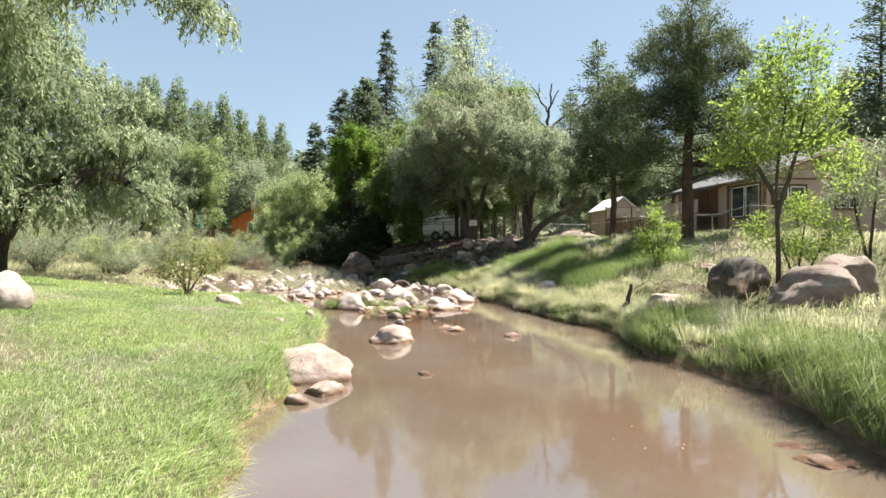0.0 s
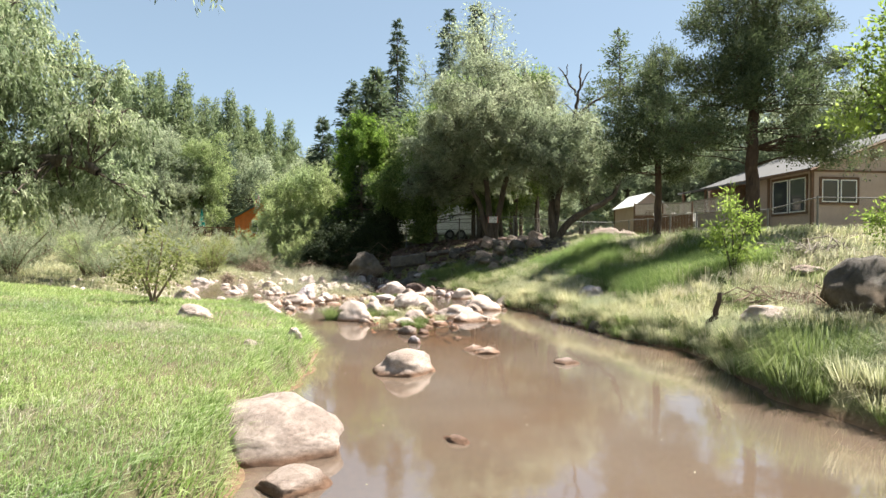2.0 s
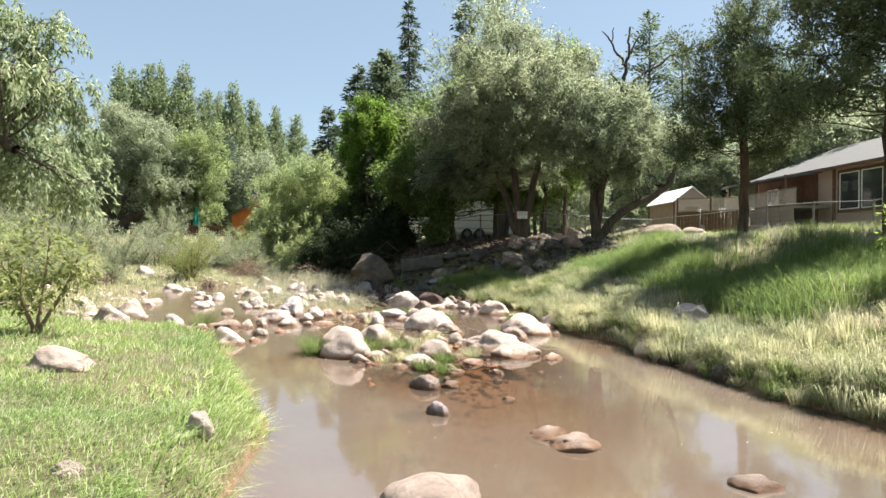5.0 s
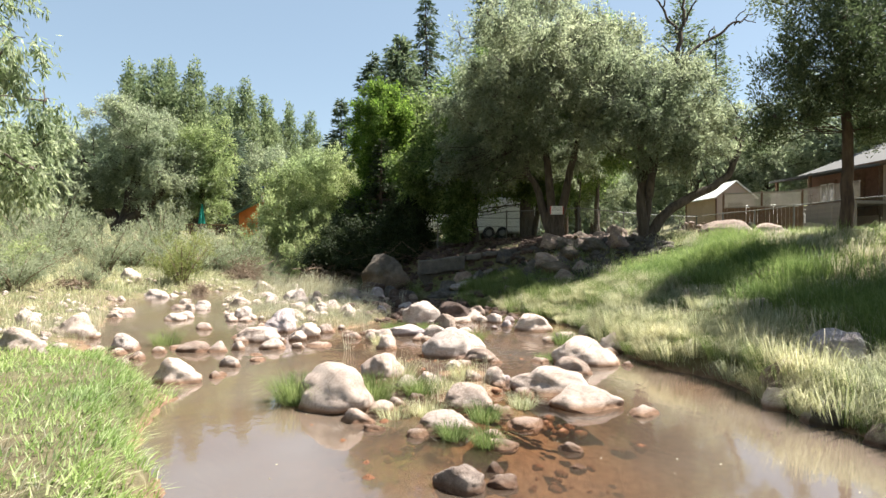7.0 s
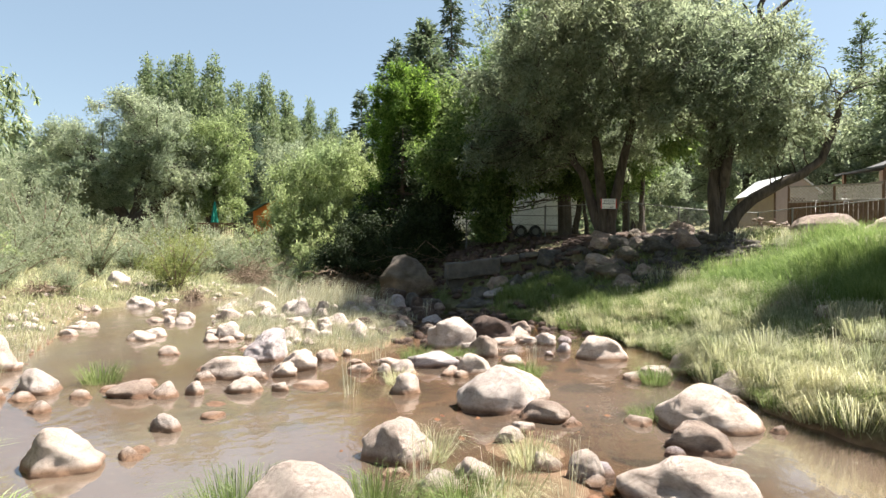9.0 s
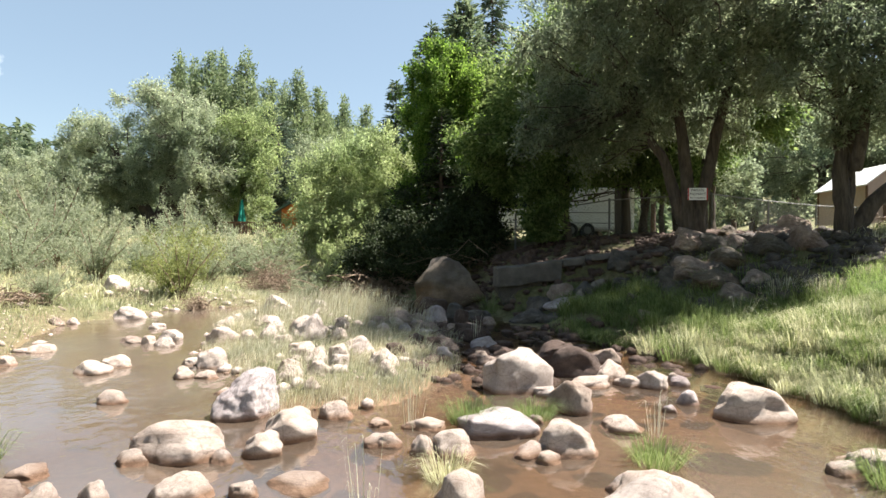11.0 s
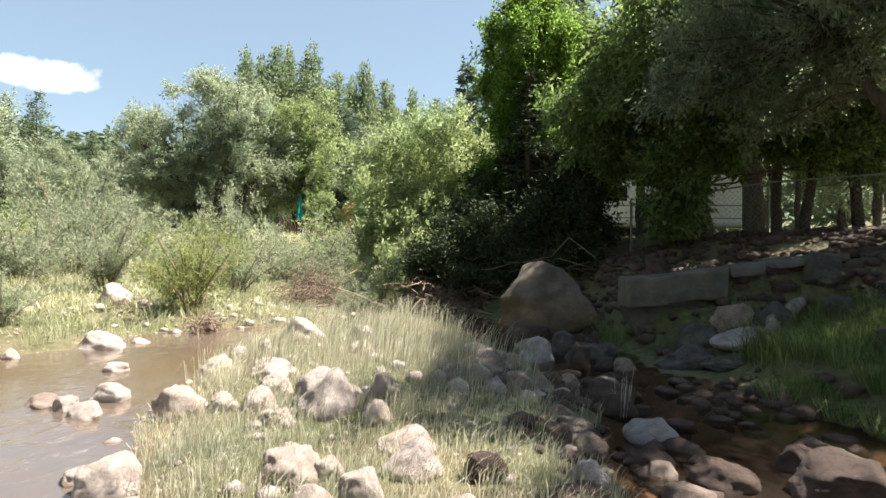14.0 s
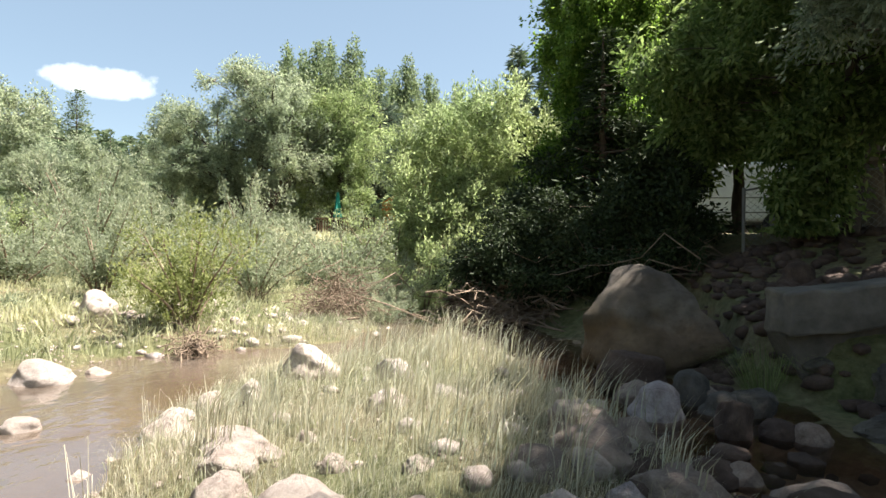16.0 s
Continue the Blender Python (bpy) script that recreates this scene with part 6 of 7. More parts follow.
broadleaf("shrub", on(9.9, 11.2), "grey-green thorny shrub at the terrace edge",
          [[(0, 0, 0), (0.1, 0, 1.0), (0.2, 0, 2.2)], [(0, 0, 0), (-0.3, 0, 1.0), (-0.4, 0, 2.0)]],
          [((0.1, 0, 2.2), (0.7, 0.7, 0.7)), ((-0.4, 0, 1.5), (0.7, 0.7, 0.5)), ((0.6, 0, 1.4), (0.7, 0.7, 0.6))],
          LEAF_SAGE, BARK_GREY, 13, billow=3, clusters=160, per=45, size=(0.06, 0.022), spread=0.16, radius=0.03, category="shrub")

# crack willows, pine and poplars beyond the meadow
broadleaf("tree", on(-20.4, 51.5), "broad rounded grey-green crack willow beyond the meadow",
          [[(0, 0, 0), (0.3, 0, 1.5), (0.7, 0, 3.2), (1.0, 0, 4.5)], [(0, 0, 0), (-0.5, 0, 1.6), (-1.2, 0, 3.2)], [(0.2, 0, 0.8), (1.4, 0, 1.9), (2.2, 0, 3.2)]],
          [((0.4, 0, 5.2), (2.0, 2.0, 1.5)), ((-1.9, 0, 4.4), (1.6, 1.8, 1.4)), ((1.9, -0.3, 4.5), (1.5, 1.8, 1.5)), ((-2.4, -0.3, 2.7), (1.3, 1.5, 1.2)), ((-0.5, -1, 2.9), (1.8, 1.2, 1.1)), ((1.8, -0.8, 2.5), (1.4, 1.2, 1.2)), ((0, 0.3, 6.2), (1.1, 1.1, 0.7)), ((-3.0, 0.2, 3.9), (1.1, 1.2, 1.0)), ((0.8, -0.6, 3.9), (1.5, 1.3, 1.1)), ((-1.4, 0.4, 1.7), (1.5, 1.2, 0.9)), ((0.8, 0.6, 1.5), (1.6, 1.2, 0.8)), ((2.6, 0.2, 3.3), (1.0, 1.1, 1.0))],
          LEAF_FAR, BARK_GREY, 14, clusters=1300, per=85, size=(0.075, 0.03), spread=0.21, droop=0.4, radius=0.28).scale = (1.6, 1.5, 1.40)
broadleaf("tree", on(-15.6, 53.0), "upright mid-green willow beyond the meadow",
          [[(0, 0, 0), (0.1, 0, 2.0), (0, 0, 4.5)], [(0, 0, 0.5), (-0.6, 0, 2.5), (-0.9, 0, 4.2)]],
          [((0, 0, 4.9), (1.6, 1.6, 1.5)), ((-1.0, 0, 3.9), (1.4, 1.4, 1.4)), ((1.0, 0, 3.6), (1.4, 1.4, 1.5)), ((0, -0.6, 3.0), (1.7, 1.2, 1.2)), ((0.7, -0.5, 1.7), (1.3, 1.1, 0.9)), ((-0.9, -0.4, 1.9), (1.2, 1.1, 0.9))],
          LEAF_MEADOW, BARK_GREY, 15, clusters=560, per=80, size=(0.085, 0.036), spread=0.24, droop=0.3, radius=0.22).scale = (1.3, 1.3, 1.35)
conifer("pine_tree", on(-16.6, 62), "soft blue-green pine behind the cabin", 10.5, 3.0, LEAF_BLUE, BARK_RED, 16, levels=26, boughs=11, per=60, size=(0.36, 0.10), bare=0.14, slope=0.1, power=0.6)
broadleaf("tree", on(-25.5, 36.5), "tall grey-green willow at the meadow's edge",
          [[(0, 0, 0), (0.3, 0, 2.2), (0.5, 0, 5)], [(0, 0, 0), (-0.6, 0, 2.2), (-1, 0, 4.5)]],
          [((0.3, 0, 6.4), (2.2, 2.2, 1.8)), ((-1.9, 0, 5.0), (1.9, 1.9, 1.7)), ((2.0, -0.2, 4.6), (1.7, 1.8, 1.7)), ((0, -0.8, 3.2), (2.4, 1.6, 1.4)), ((2.3, -0.6, 2.6), (1.3, 1.2, 1.2))],
          LEAF_FAR, BARK_GREY, 17, clusters=620, per=60, size=(0.10, 0.042), spread=0.28, droop=0.4, radius=0.26)
POPLARS = [(-32.3, 77.6, 21.7), (-32.6, 81.6, 22.3), (-29.9, 79.2, 22.5), (-29.3, 81.3, 23.0), (-25.7, 79.0, 22.3), (-24.5, 83.4, 20.8), (-24.4, 87.5, 21.3), (-21.0, 82.1, 21.3), (-19.2, 84.6, 20.0), (-19.1, 88.7, 18.1), (-17.6, 91.1, 20.6), (-15.7, 95.6, 20.6)]
poplar_kinds = []
for i in range(3):
    x, y, top = POPLARS[i]
    poplar_kinds.append(broadleaf("poplar_tree", on(x, y), "tall narrow dark green poplar in a row", [[(0, 0, 0), (0, 0, 8), (0.1, 0, 18)]],
                        [((0.15 * math.sin(k * 2.1), 0.15 * math.cos(k * 1.7), 3.5 + k * 1.55), ((3.7 + 0.35 * i) * (1 - (k / 13.2) ** 1.6) + 0.15,) * 2 + (1.5,)) for k in range(13)],
                        LEAF_POPLAR, BARK_GREY, 20 + i, clusters=1700, per=18, size=(0.23, 0.14), spread=0.38, droop=-0.8, radius=0.3, group="poplars", billow=0, fill=0.4))
    poplar_kinds[i].scale = ((top - gz(x, y)) / 23,) * 3
POPLARS += [(x + 1.3, y + 6.0, top - 2.4) for x, y, top in POPLARS[1:11:2]] + [(x - 1.2, y + 9.0, top - 1.5) for x, y, top in POPLARS[2:11:3]]
for i, (x, y, top) in enumerate(POPLARS[3:]):
    copy_thing(poplar_kinds[i % 3], pose(*on(x, y), 0, 0, 47 * i) @ Matrix.Scale((top - gz(x, y)) / 23 / poplar_kinds[i % 3].scale.x, 4))

# tall conifers rising behind
conifer("spruce_tree", on(0.6, 55), "tall narrow spruce with ragged top", 19.4, 3.3, LEAF_SPRUCE, BARK_RED, 41, levels=44, boughs=9, per=40, size=(0.42, 0.13), slope=-0.6, ragged=0.32, power=0.72)
conifer("spruce_tree", on(4.6, 52), "tall narrow spruce with ragged top", 19.2, 2.9, LEAF_SPRUCE, BARK_RED, 42, levels=44, boughs=9, per=40, size=(0.42, 0.13), slope=-0.6, ragged=0.32, power=0.72)
conifer("spruce_tree", on(6.8, 51), "tall narrow spruce with ragged top", 19.6, 2.9, LEAF_SPRUCE, BARK_RED, 43, levels=44, boughs=9, per=40, size=(0.42, 0.13), slope=-0.6, ragged=0.32, power=0.72)
conifer("spruce_tree", on(-3.4, 50), "dark full spruce behind the box elder", 12.5, 3.2, LEAF_SPRUCE, BARK_RED, 44, levels=30, boughs=10, per=40, size=(0.45, 0.12), slope=-0.3)
conifer("spruce_tree", on(-6.0, 56), "dark full spruce behind the box elder", 11.0, 2.8, LEAF_SPRUCE, BARK_RED, 45, levels=28, boughs=10, per=40, size=(0.45, 0.12), slope=-0.3)
conifer("spruce_tree", on(-1.2, 47), "broad dark blue-green spruce behind the box elder", 12.6, 4.3, LEAF_PINE, BARK_RED, 46, levels=52, boughs=12, per=52, size=(0.34, 0.13), slope=-0.1, ragged=0.2, power=0.7, puff=0.08)
broadleaf("tree", on(6.0, 42), "pale airy willow rising behind the olive crowns", [[(0, 0, 0), (0, 0, 4), (0.2, 0, 9)]],
          [((0, 0, 9.5), (2.2, 2.0, 2.2)), ((1.9, 0, 7.5), (2.0, 2.0, 1.8)), ((-1.5, 0, 7), (2, 2, 2))],
          LEAF_FAR, BARK_GREY, 47, clusters=300, per=46, size=(0.11, 0.04), spread=0.36, radius=0.26).scale = (1.25, 1.2, 1.33)
pine_kinds = [conifer("ponderosa_pine", on(22.0, 59), "tall ponderosa pine behind the shed", 20.5, 3.6, LEAF_PINE, BARK_RED, 51, levels=24, boughs=8, per=52, size=(0.36, 0.15), bare=0.3, slope=0.05, ragged=0.3, power=0.42, radius=0.3, group="pines", puff=0.14),
              conifer("ponderosa_pine", on(27.5, 64), "tall ponderosa pine on the slope", 19.5, 3.0, LEAF_PINE, BARK_RED, 52, levels=24, boughs=8, per=52, size=(0.36, 0.15), bare=0.22, slope=0.05, ragged=0.3, power=0.48, radius=0.28, group="pines", puff=0.14)]
for i, (x, y, k) in enumerate([(38, 42, 0.9), (42, 36, 0.85), (45, 45, 1), (50, 38, 1), (36, 52, 0.8), (17, 66, 0.8), (13, 62, 0.72), (33, 60, 0.9), (10, 75, 0.9), (40, 28, 0.6), (-38, 57.5, 0.52), (-77, 102, 0.85), (-73, 104, 0.8), (-67, 109, 0.72), (-84, 100, 0.7), (-58, 112, 0.6), (52, 50, 1), (24, 74, 1), (58, 44, 1.1), (33, 48, 0.8), (-56, 52, 0.7)]):
    copy_thing(pine_kinds[i % 2], pose(*on(x, y), 0, 0, 67 * i) @ Matrix.Scale(k, 4))
mid_kinds = [broadleaf("tree", on(16.0, 52), "rounded grey-green tree behind the shed", [[(0, 0, 0), (0, 0, 2.5), (0.2, 0, 5)]],
             [((0, 0, 5.5), (2.0, 2.0, 2.0)), ((-1.5, 0, 4), (1.8, 1.8, 1.6)), ((1.6, 0, 4), (1.8, 1.8, 1.6)), ((0, -0.5, 2.4), (2.3, 1.6, 1.4))], LEAF_FAR, BARK_GREY, 61, clusters=360, per=60, size=(0.125, 0.055), spread=0.29, radius=0.22, group="valley trees")]
for i, (x, y, k) in enumerate([(11, 47, 0.9), (23, 51, 1.0), (24, 50, 1.1), (9, 54, 1.2), (38, 40, 1.2), (39, 33, 1.1), (29, 48, 1.2), (-24, 44, 0.6), (-28, 40, 0.6), (-22, 52, 0.7), (-33, 50, 0.7), (-18, 58, 1.0), (-30, 62, 0.9), (-14, 64, 1.2), (-8, 66, 1.3), (-40, 70, 1.2), (-25, 70, 1.3), (-36, 45, 0.7), (-46, 52, 0.8), (-28, 30, 0.9), (-31, 24, 1.0), (-34, 34, 0.8), (-2, 64, 1.4), (4, 62, 1.4), (36, 24, 1), (-26, 15, 0.9), (-37, 52.5, 1.3), (-45, 66, 1.0), (-52, 80, 1.0), (-60, 88, 1.1), (-46, 82, 1.0), (28, 47, 1.5), (33, 46.5, 1.6), (38, 45, 1.7), (42, 38, 1.7), (45, 31, 1.6), (20, 52, 1.3)]):
    copy_thing(mid_kinds[0], pose(*on(x, y), 0, 0, 73 * i) @ Matrix.Scale(k, 4))


# woods on the far slopes
def far_woods(name, spots, label, seed):
    rng = np.random.default_rng(seed)
    C, A, S = [], [], []
    for x, y, h in spots:
        z = gz(x, y)
        k = 150
        f = rng.random(k) ** 1.3
        r = h * 0.17 * (1 - f) ** 0.7 * rng.uniform(0.3, 1.1, k)
        a = rng.uniform(0, 6.28, k)
        C.append(np.stack([x + r * np.cos(a), y + r * np.sin(a), z + h * (0.08 + 0.92 * f)], -1))
        A.append(np.stack([np.cos(a), np.sin(a), np.full(k, -0.2)], -1) + rng.normal(0, 0.4, (k, 3)))
    me = leaf_mesh(name, np.concatenate(C), np.concatenate(A), 2.6, 1.3, rng)
    tagged(put(name, me, LEAF_PINE), label, "woods", kind="stuff")


wrng = random.Random(4)
far_spots = []
while len(far_spots) < 620:
    a, d = wrng.uniform(-1.25, 1.3), wrng.uniform(105, 330)
    far_spots.append((d * math.sin(a), 20 + d * math.cos(a), wrng.uniform(9, 17)))
far_woods("woods", far_spots, "pine woods on the far valley slopes", 71)

# shrubs along the meadow and the bank
shrub_kinds = []
for i, (leaf, lab) in enumerate([(LEAF_SAGE, "bushy grey-green willow shrub"), (LEAF_SAGE, "loose grey-green shrub with bare lower stems"), (LEAF_YELLOW, "yellow-green willow shrub"), (LEAF_BUSH, "dense mid-green willow shrub")]):
    x, y = [(-9.0, 34.0), (-11.6, 32.4), (-8.0, 30.4), (-6.0, 36.8)][i]
    srn = random.Random(80 + i)
    stems, lobes = [], []
    for k in range(11):
        a, tall, out = k * 0.571 + srn.uniform(-0.3, 0.3), srn.uniform(0.7, 1.75), srn.uniform(0.4, 1.45)
        c, s_ = math.cos(a) * out, math.sin(a) * out
        stems.append([(0.1 * math.cos(a), 0.1 * math.sin(a), 0), (0.4 * c, 0.4 * s_, 0.5 * tall), (c, s_, tall)])
        for f in (0.4, 0.7, 1.0):
            lobes.append(((c * f ** 1.3, s_ * f ** 1.3, tall * f), (srn.uniform(0.2, 0.36), srn.uniform(0.2, 0.36), srn.uniform(0.2, 0.34))))
    shrub_kinds.append(broadleaf("shrub", on(x, y), lab + " at the creek's edge", stems, lobes, leaf, TWIG, 80 + i, clusters=230, per=34, size=(0.07, 0.023), spread=0.12, droop=-0.3, radius=0.022, category="shrub", group="creek shrubs", billow=0, fill=0.5))
SHRUBS = [(-17.5, 41, 0, 1.4), (-20.5, 41, 0, 1.5), (-15.8, 34.6, 0, 1.0), (-18.8, 34, 0, 1.1), (-14.6, 33, 1, 1.1), (-17.5, 31, 0, 1.0), (-10.6, 36.2, 0, 1.1), (-8.0, 36.5, 1, 1.1), (-13, 37.5, 0, 1.3), (-16.5, 37, 1, 1.5), (-20, 28, 0, 1.2), (-7.6, 39.0, 3, 1.3), (-9.5, 39.8, 0, 1.3), (-22, 31, 0, 1.3),
          (-5.6, 39.0, 3, 1.4), (-20, 37, 3, 1.4), (-23.5, 34, 0, 1.4), (-12.6, 39.5, 1, 1.2), (-24, 26, 0, 1.4), (-6.4, 35.2, 0, 0.75), (-22.5, 21, 0, 1.1), (-11.6, 28.2, 1, 0.6), (-9.6, 27.7, 1, 0.45), (-5.9, 33.6, 0, 0.55), (-15.3, 29.4, 1, 0.8), (-18, 24.5, 1, 0.8), (-13.4, 25.2, 0, 1.0), (-11.4, 26.4, 3, 0.9), (-10.4, 25.6, 0, 0.9), (-15.6, 25.0, 0, 1.1)]
for i, (x, y, k, sc) in enumerate(SHRUBS):
    copy_thing(shrub_kinds[k], pose(*on(x, y), 0, 0, 61 * i) @ Matrix.Diagonal((sc * (1.0 + 0.25 * ((i * 7) % 5) / 4), sc * 1.1, sc * (0.85 + 0.4 * ((i * 3) % 4) / 3), 1)))
lawn_shrub = broadleaf("shrub", on(-4.6, 14.9), "small twiggy yellow-green shrub on the lawn",
          [[(0, 0, 0), (0.05, 0, 0.3), (0.1, 0, 0.7)], [(0, 0, 0), (-0.15, 0.05, 0.3), (-0.25, 0, 0.5)], [(0, 0, 0), (0.2, 0, 0.3), (0.3, 0, 0.55)], [(0, 0, 0), (0, -0.2, 0.3), (0.05, -0.25, 0.5)]],
          [((0.1, 0, 0.65), (0.22, 0.22, 0.2)), ((-0.25, 0, 0.45), (0.22, 0.22, 0.2)), ((0.3, 0, 0.45), (0.2, 0.2, 0.2)), ((0, 0, 0.3), (0.35, 0.35, 0.2))],
          LEAF_YELLOW, TWIG, 90, billow=0, clusters=70, per=26, size=(0.05, 0.018), spread=0.09, radius=0.014, category="shrub")
lawn_shrub.scale = (1.7, 1.7, 1.75)

# ---- old retaining wall ----
wall = tagged(new("retaining_wall"), "ruined rubble-stone retaining wall with a cracked concrete cap, colours darkened for deep shade", "wall")
wall.matrix_basis = pose(0.1, 28.6, 0, 0, 0, 8)
core = bmesh.new()
box(core, (2.35, 0.45, 0.19), (4.6, 0.5, 1.5))
bmesh.ops.subdivide_edges(core, edges=core.edges[:], cuts=13, use_grid_fill=True)
for v in core.verts:
    v.co.x += 0.34 * (1 - v.co.x / 4.6) * max(0.0, min(1.0, (0.6 - v.co.z) / 1.0))
    v.co.z += 0.135 * v.co.x * max(0.0, v.co.z + 0.55) / 1.3
    v.co.y += 0.06 * max(0.0, v.co.z)
    v.co += Vector((0.05 * noise.noise(v.co * 2.1), 0.09 * noise.noise(v.co * 2.3 + Vector((5, 0, 0))), 0.05 * noise.noise(v.co * 1.7)))
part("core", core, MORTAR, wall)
for x0, w, h in ((0.0, 1.45, 0.43), (1.5, 0.5, 0.15), (2.15, 1.05, 0.12), (3.5, 0.7, 0.16)):
    cap = box(bmesh.new(), (w / 2, 0.37, -h / 2), (w, 0.6, h), 0, 0.03)
    bmesh.ops.subdivide_edges(cap, edges=cap.edges[:], cuts=5, use_grid_fill=True)
    for v in cap.verts:
        p = v.co + Vector((x0 * 3, 0, 0))
        v.co += Vector((0.03 * noise.noise(p * 5), 0.035 * noise.noise(p * 4 + Vector((3, 0, 0))), 0.05 * noise.noise(p * 2.6)))
        v.co.z += 0.135 * (x0 + v.co.x) + 1.06
        v.co.x += x0
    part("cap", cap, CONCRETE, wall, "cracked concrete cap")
mason_rng = random.Random(12)
for row in range(9):
    x = mason_rng.uniform(0, 0.2)
    while x < 4.4:
        w, h = mason_rng.uniform(0.14, 0.40), mason_rng.uniform(0.14, 0.26)
        z = -0.35 + row * 0.2
        if z + h < 1.0 + 0.135 * x - (0.42 if x < 1.35 else 0.08) and x > 0.34 * (0.6 - z):
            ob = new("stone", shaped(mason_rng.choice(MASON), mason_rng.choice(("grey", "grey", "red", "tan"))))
            ob.parent = wall
            ob.matrix_basis = pose(x + w / 2, 0.235 + 0.06 * max(0, z), z + h / 2, mason_rng.uniform(-8, 8), 0, mason_rng.uniform(-15, 15)) @ Matrix.Diagonal((w * 1.1, 0.24, h * 1.1, 1))
        x += w * 1.04

# ---- sign on the willow ----
sign = thing("sign", (4.52, 28.97, 2.76), "small white and red private property sign nailed to the willow trunk", "sign", turn=-4)
part("board", boxed((0, 0, 0), (0.42, 0.015, 0.27), 0.004), WHITE, sign)
for bx in (-0.198, 0.198):
    part("border", boxed((bx, -0.010, 0), (0.022, 0.006, 0.27)), RED, sign, "red edge stripe")
for words, z, size in (("PRIVATE", 0.055, 0.075), ("PROPERTY", -0.025, 0.072), ("NO TRESPASSING", -0.105, 0.040)):
    text = bpy.data.curves.new("lettering", "FONT")
    text.body, text.size, text.align_x, text.extrude = words, size, "CENTER", 0.001
    text.materials.append(BLACK)
    ob = new("lettering", text)
    ob.parent = sign
    ob.matrix_basis = pose(0, -0.011, z, 90, 0, 0)

# ---- white trailer ----
trailer = thing("trailer", (3.55, 44.4, 2.25), "long white travel trailer parked behind the trees", "trailer", turn=4)
part("body", box(bmesh.new(), (-0.4, 1.15, 1.25), (8.1, 2.3, 2.05), 0, 0.14), WHITE_METAL, trailer)
for zz in (0.55, 1.05):
    part("trim", boxed((-0.4, -0.012, zz), (7.8, 0.012, 0.035)), STEEL, trailer)
part("window", boxed((-2.1, -0.014, 1.5), (1.1, 0.02, 0.55), 0.008), GLASS_DARK, trailer, "dark tinted window")
for wx_ in (0.55, 1.35):
    wheel = part("wheel", rod(bmesh.new(), (wx_, -0.06, 0.2), (wx_, 0.2, 0.2), 0.34, 24), BLACK, trailer)
    part("rim", rod(bmesh.new(), (wx_, -0.075, 0.2), (wx_, 0.0, 0.2), 0.18, 20), STEEL, wheel)


# ---- chain-link fences ----
def chain_fence(a, b, height, label, cell=0.11, every=2.6):
    """Posts, rails and a woven wire mesh between two points on the ground."""
    a, b = Vector(a), Vector(b)
    run = (b - a).to_2d().length
    fence = thing("chain_link_fence", a, label, "fence", "fences")
    ux = (b - a).to_2d().normalized()
    n = max(1, round(run / every))
    spots = [(ux.x * run * i / n, ux.y * run * i / n) for i in range(n + 1)]
    zs = [gz(a.x + p[0], a.y + p[1]) - a.z for p in spots]
    for (px, py), pz in zip(spots, zs):
        part("post", rod(bmesh.new(), (px, py, pz - 0.1), (px, py, pz + height + 0.05), 0.03, 8), STEEL, fence)
    for i in range(n):
        part("rail", rod(bmesh.new(), (*spots[i], zs[i] + height), (*spots[i + 1], zs[i + 1] + height), 0.018, 6), STEEL, fence)
    V, F = [], []
    wire = 0.0035
    m = int(run / cell)
    k = int(height / cell)
    for i in range(-k, m):
        for s in (1, -1):
            u0, u1 = i * cell, (i + k) * cell
            z0, z1 = (0.03, height) if s > 0 else (height, 0.03)
            lo, hi = max(0, u0), min(run, u1)
            if hi <= lo:
                continue
            za = z0 + (z1 - z0) * (lo - u0) / (u1 - u0)
            zb = z0 + (z1 - z0) * (hi - u0) / (u1 - u0)
            ga, gb = np.interp([lo, hi], np.linspace(0, run, n + 1), zs)
            c = len(V)
            V += [(ux.x * lo, ux.y * lo, za + ga - wire), (ux.x * hi, ux.y * hi, zb + gb - wire), (ux.x * hi, ux.y * hi, zb + gb + wire), (ux.x * lo, ux.y * lo, za + ga + wire)]
            F.append((c, c + 1, c + 2, c + 3))
    put("wire_mesh", arrays_mesh("wire_mesh", V, F), STEEL, fence)
    return fence


chain_fence(on(13.4, 18.0), on(13.4, 38.0), 1.15, "galvanised chain-link fence along the terrace")
chain_fence(on(0.8, 33.8), on(6.2, 32.6), 1.15, "galvanised chain-link fence behind the willows")
chain_fence(on(6.2, 32.6), on(13.4, 38.0), 1.15, "galvanised chain-link fence behind the willows")
chain_fence(on(13.4, 18.0), on(13.8, 6.0), 1.15, "galvanised chain-link fence along the terrace")


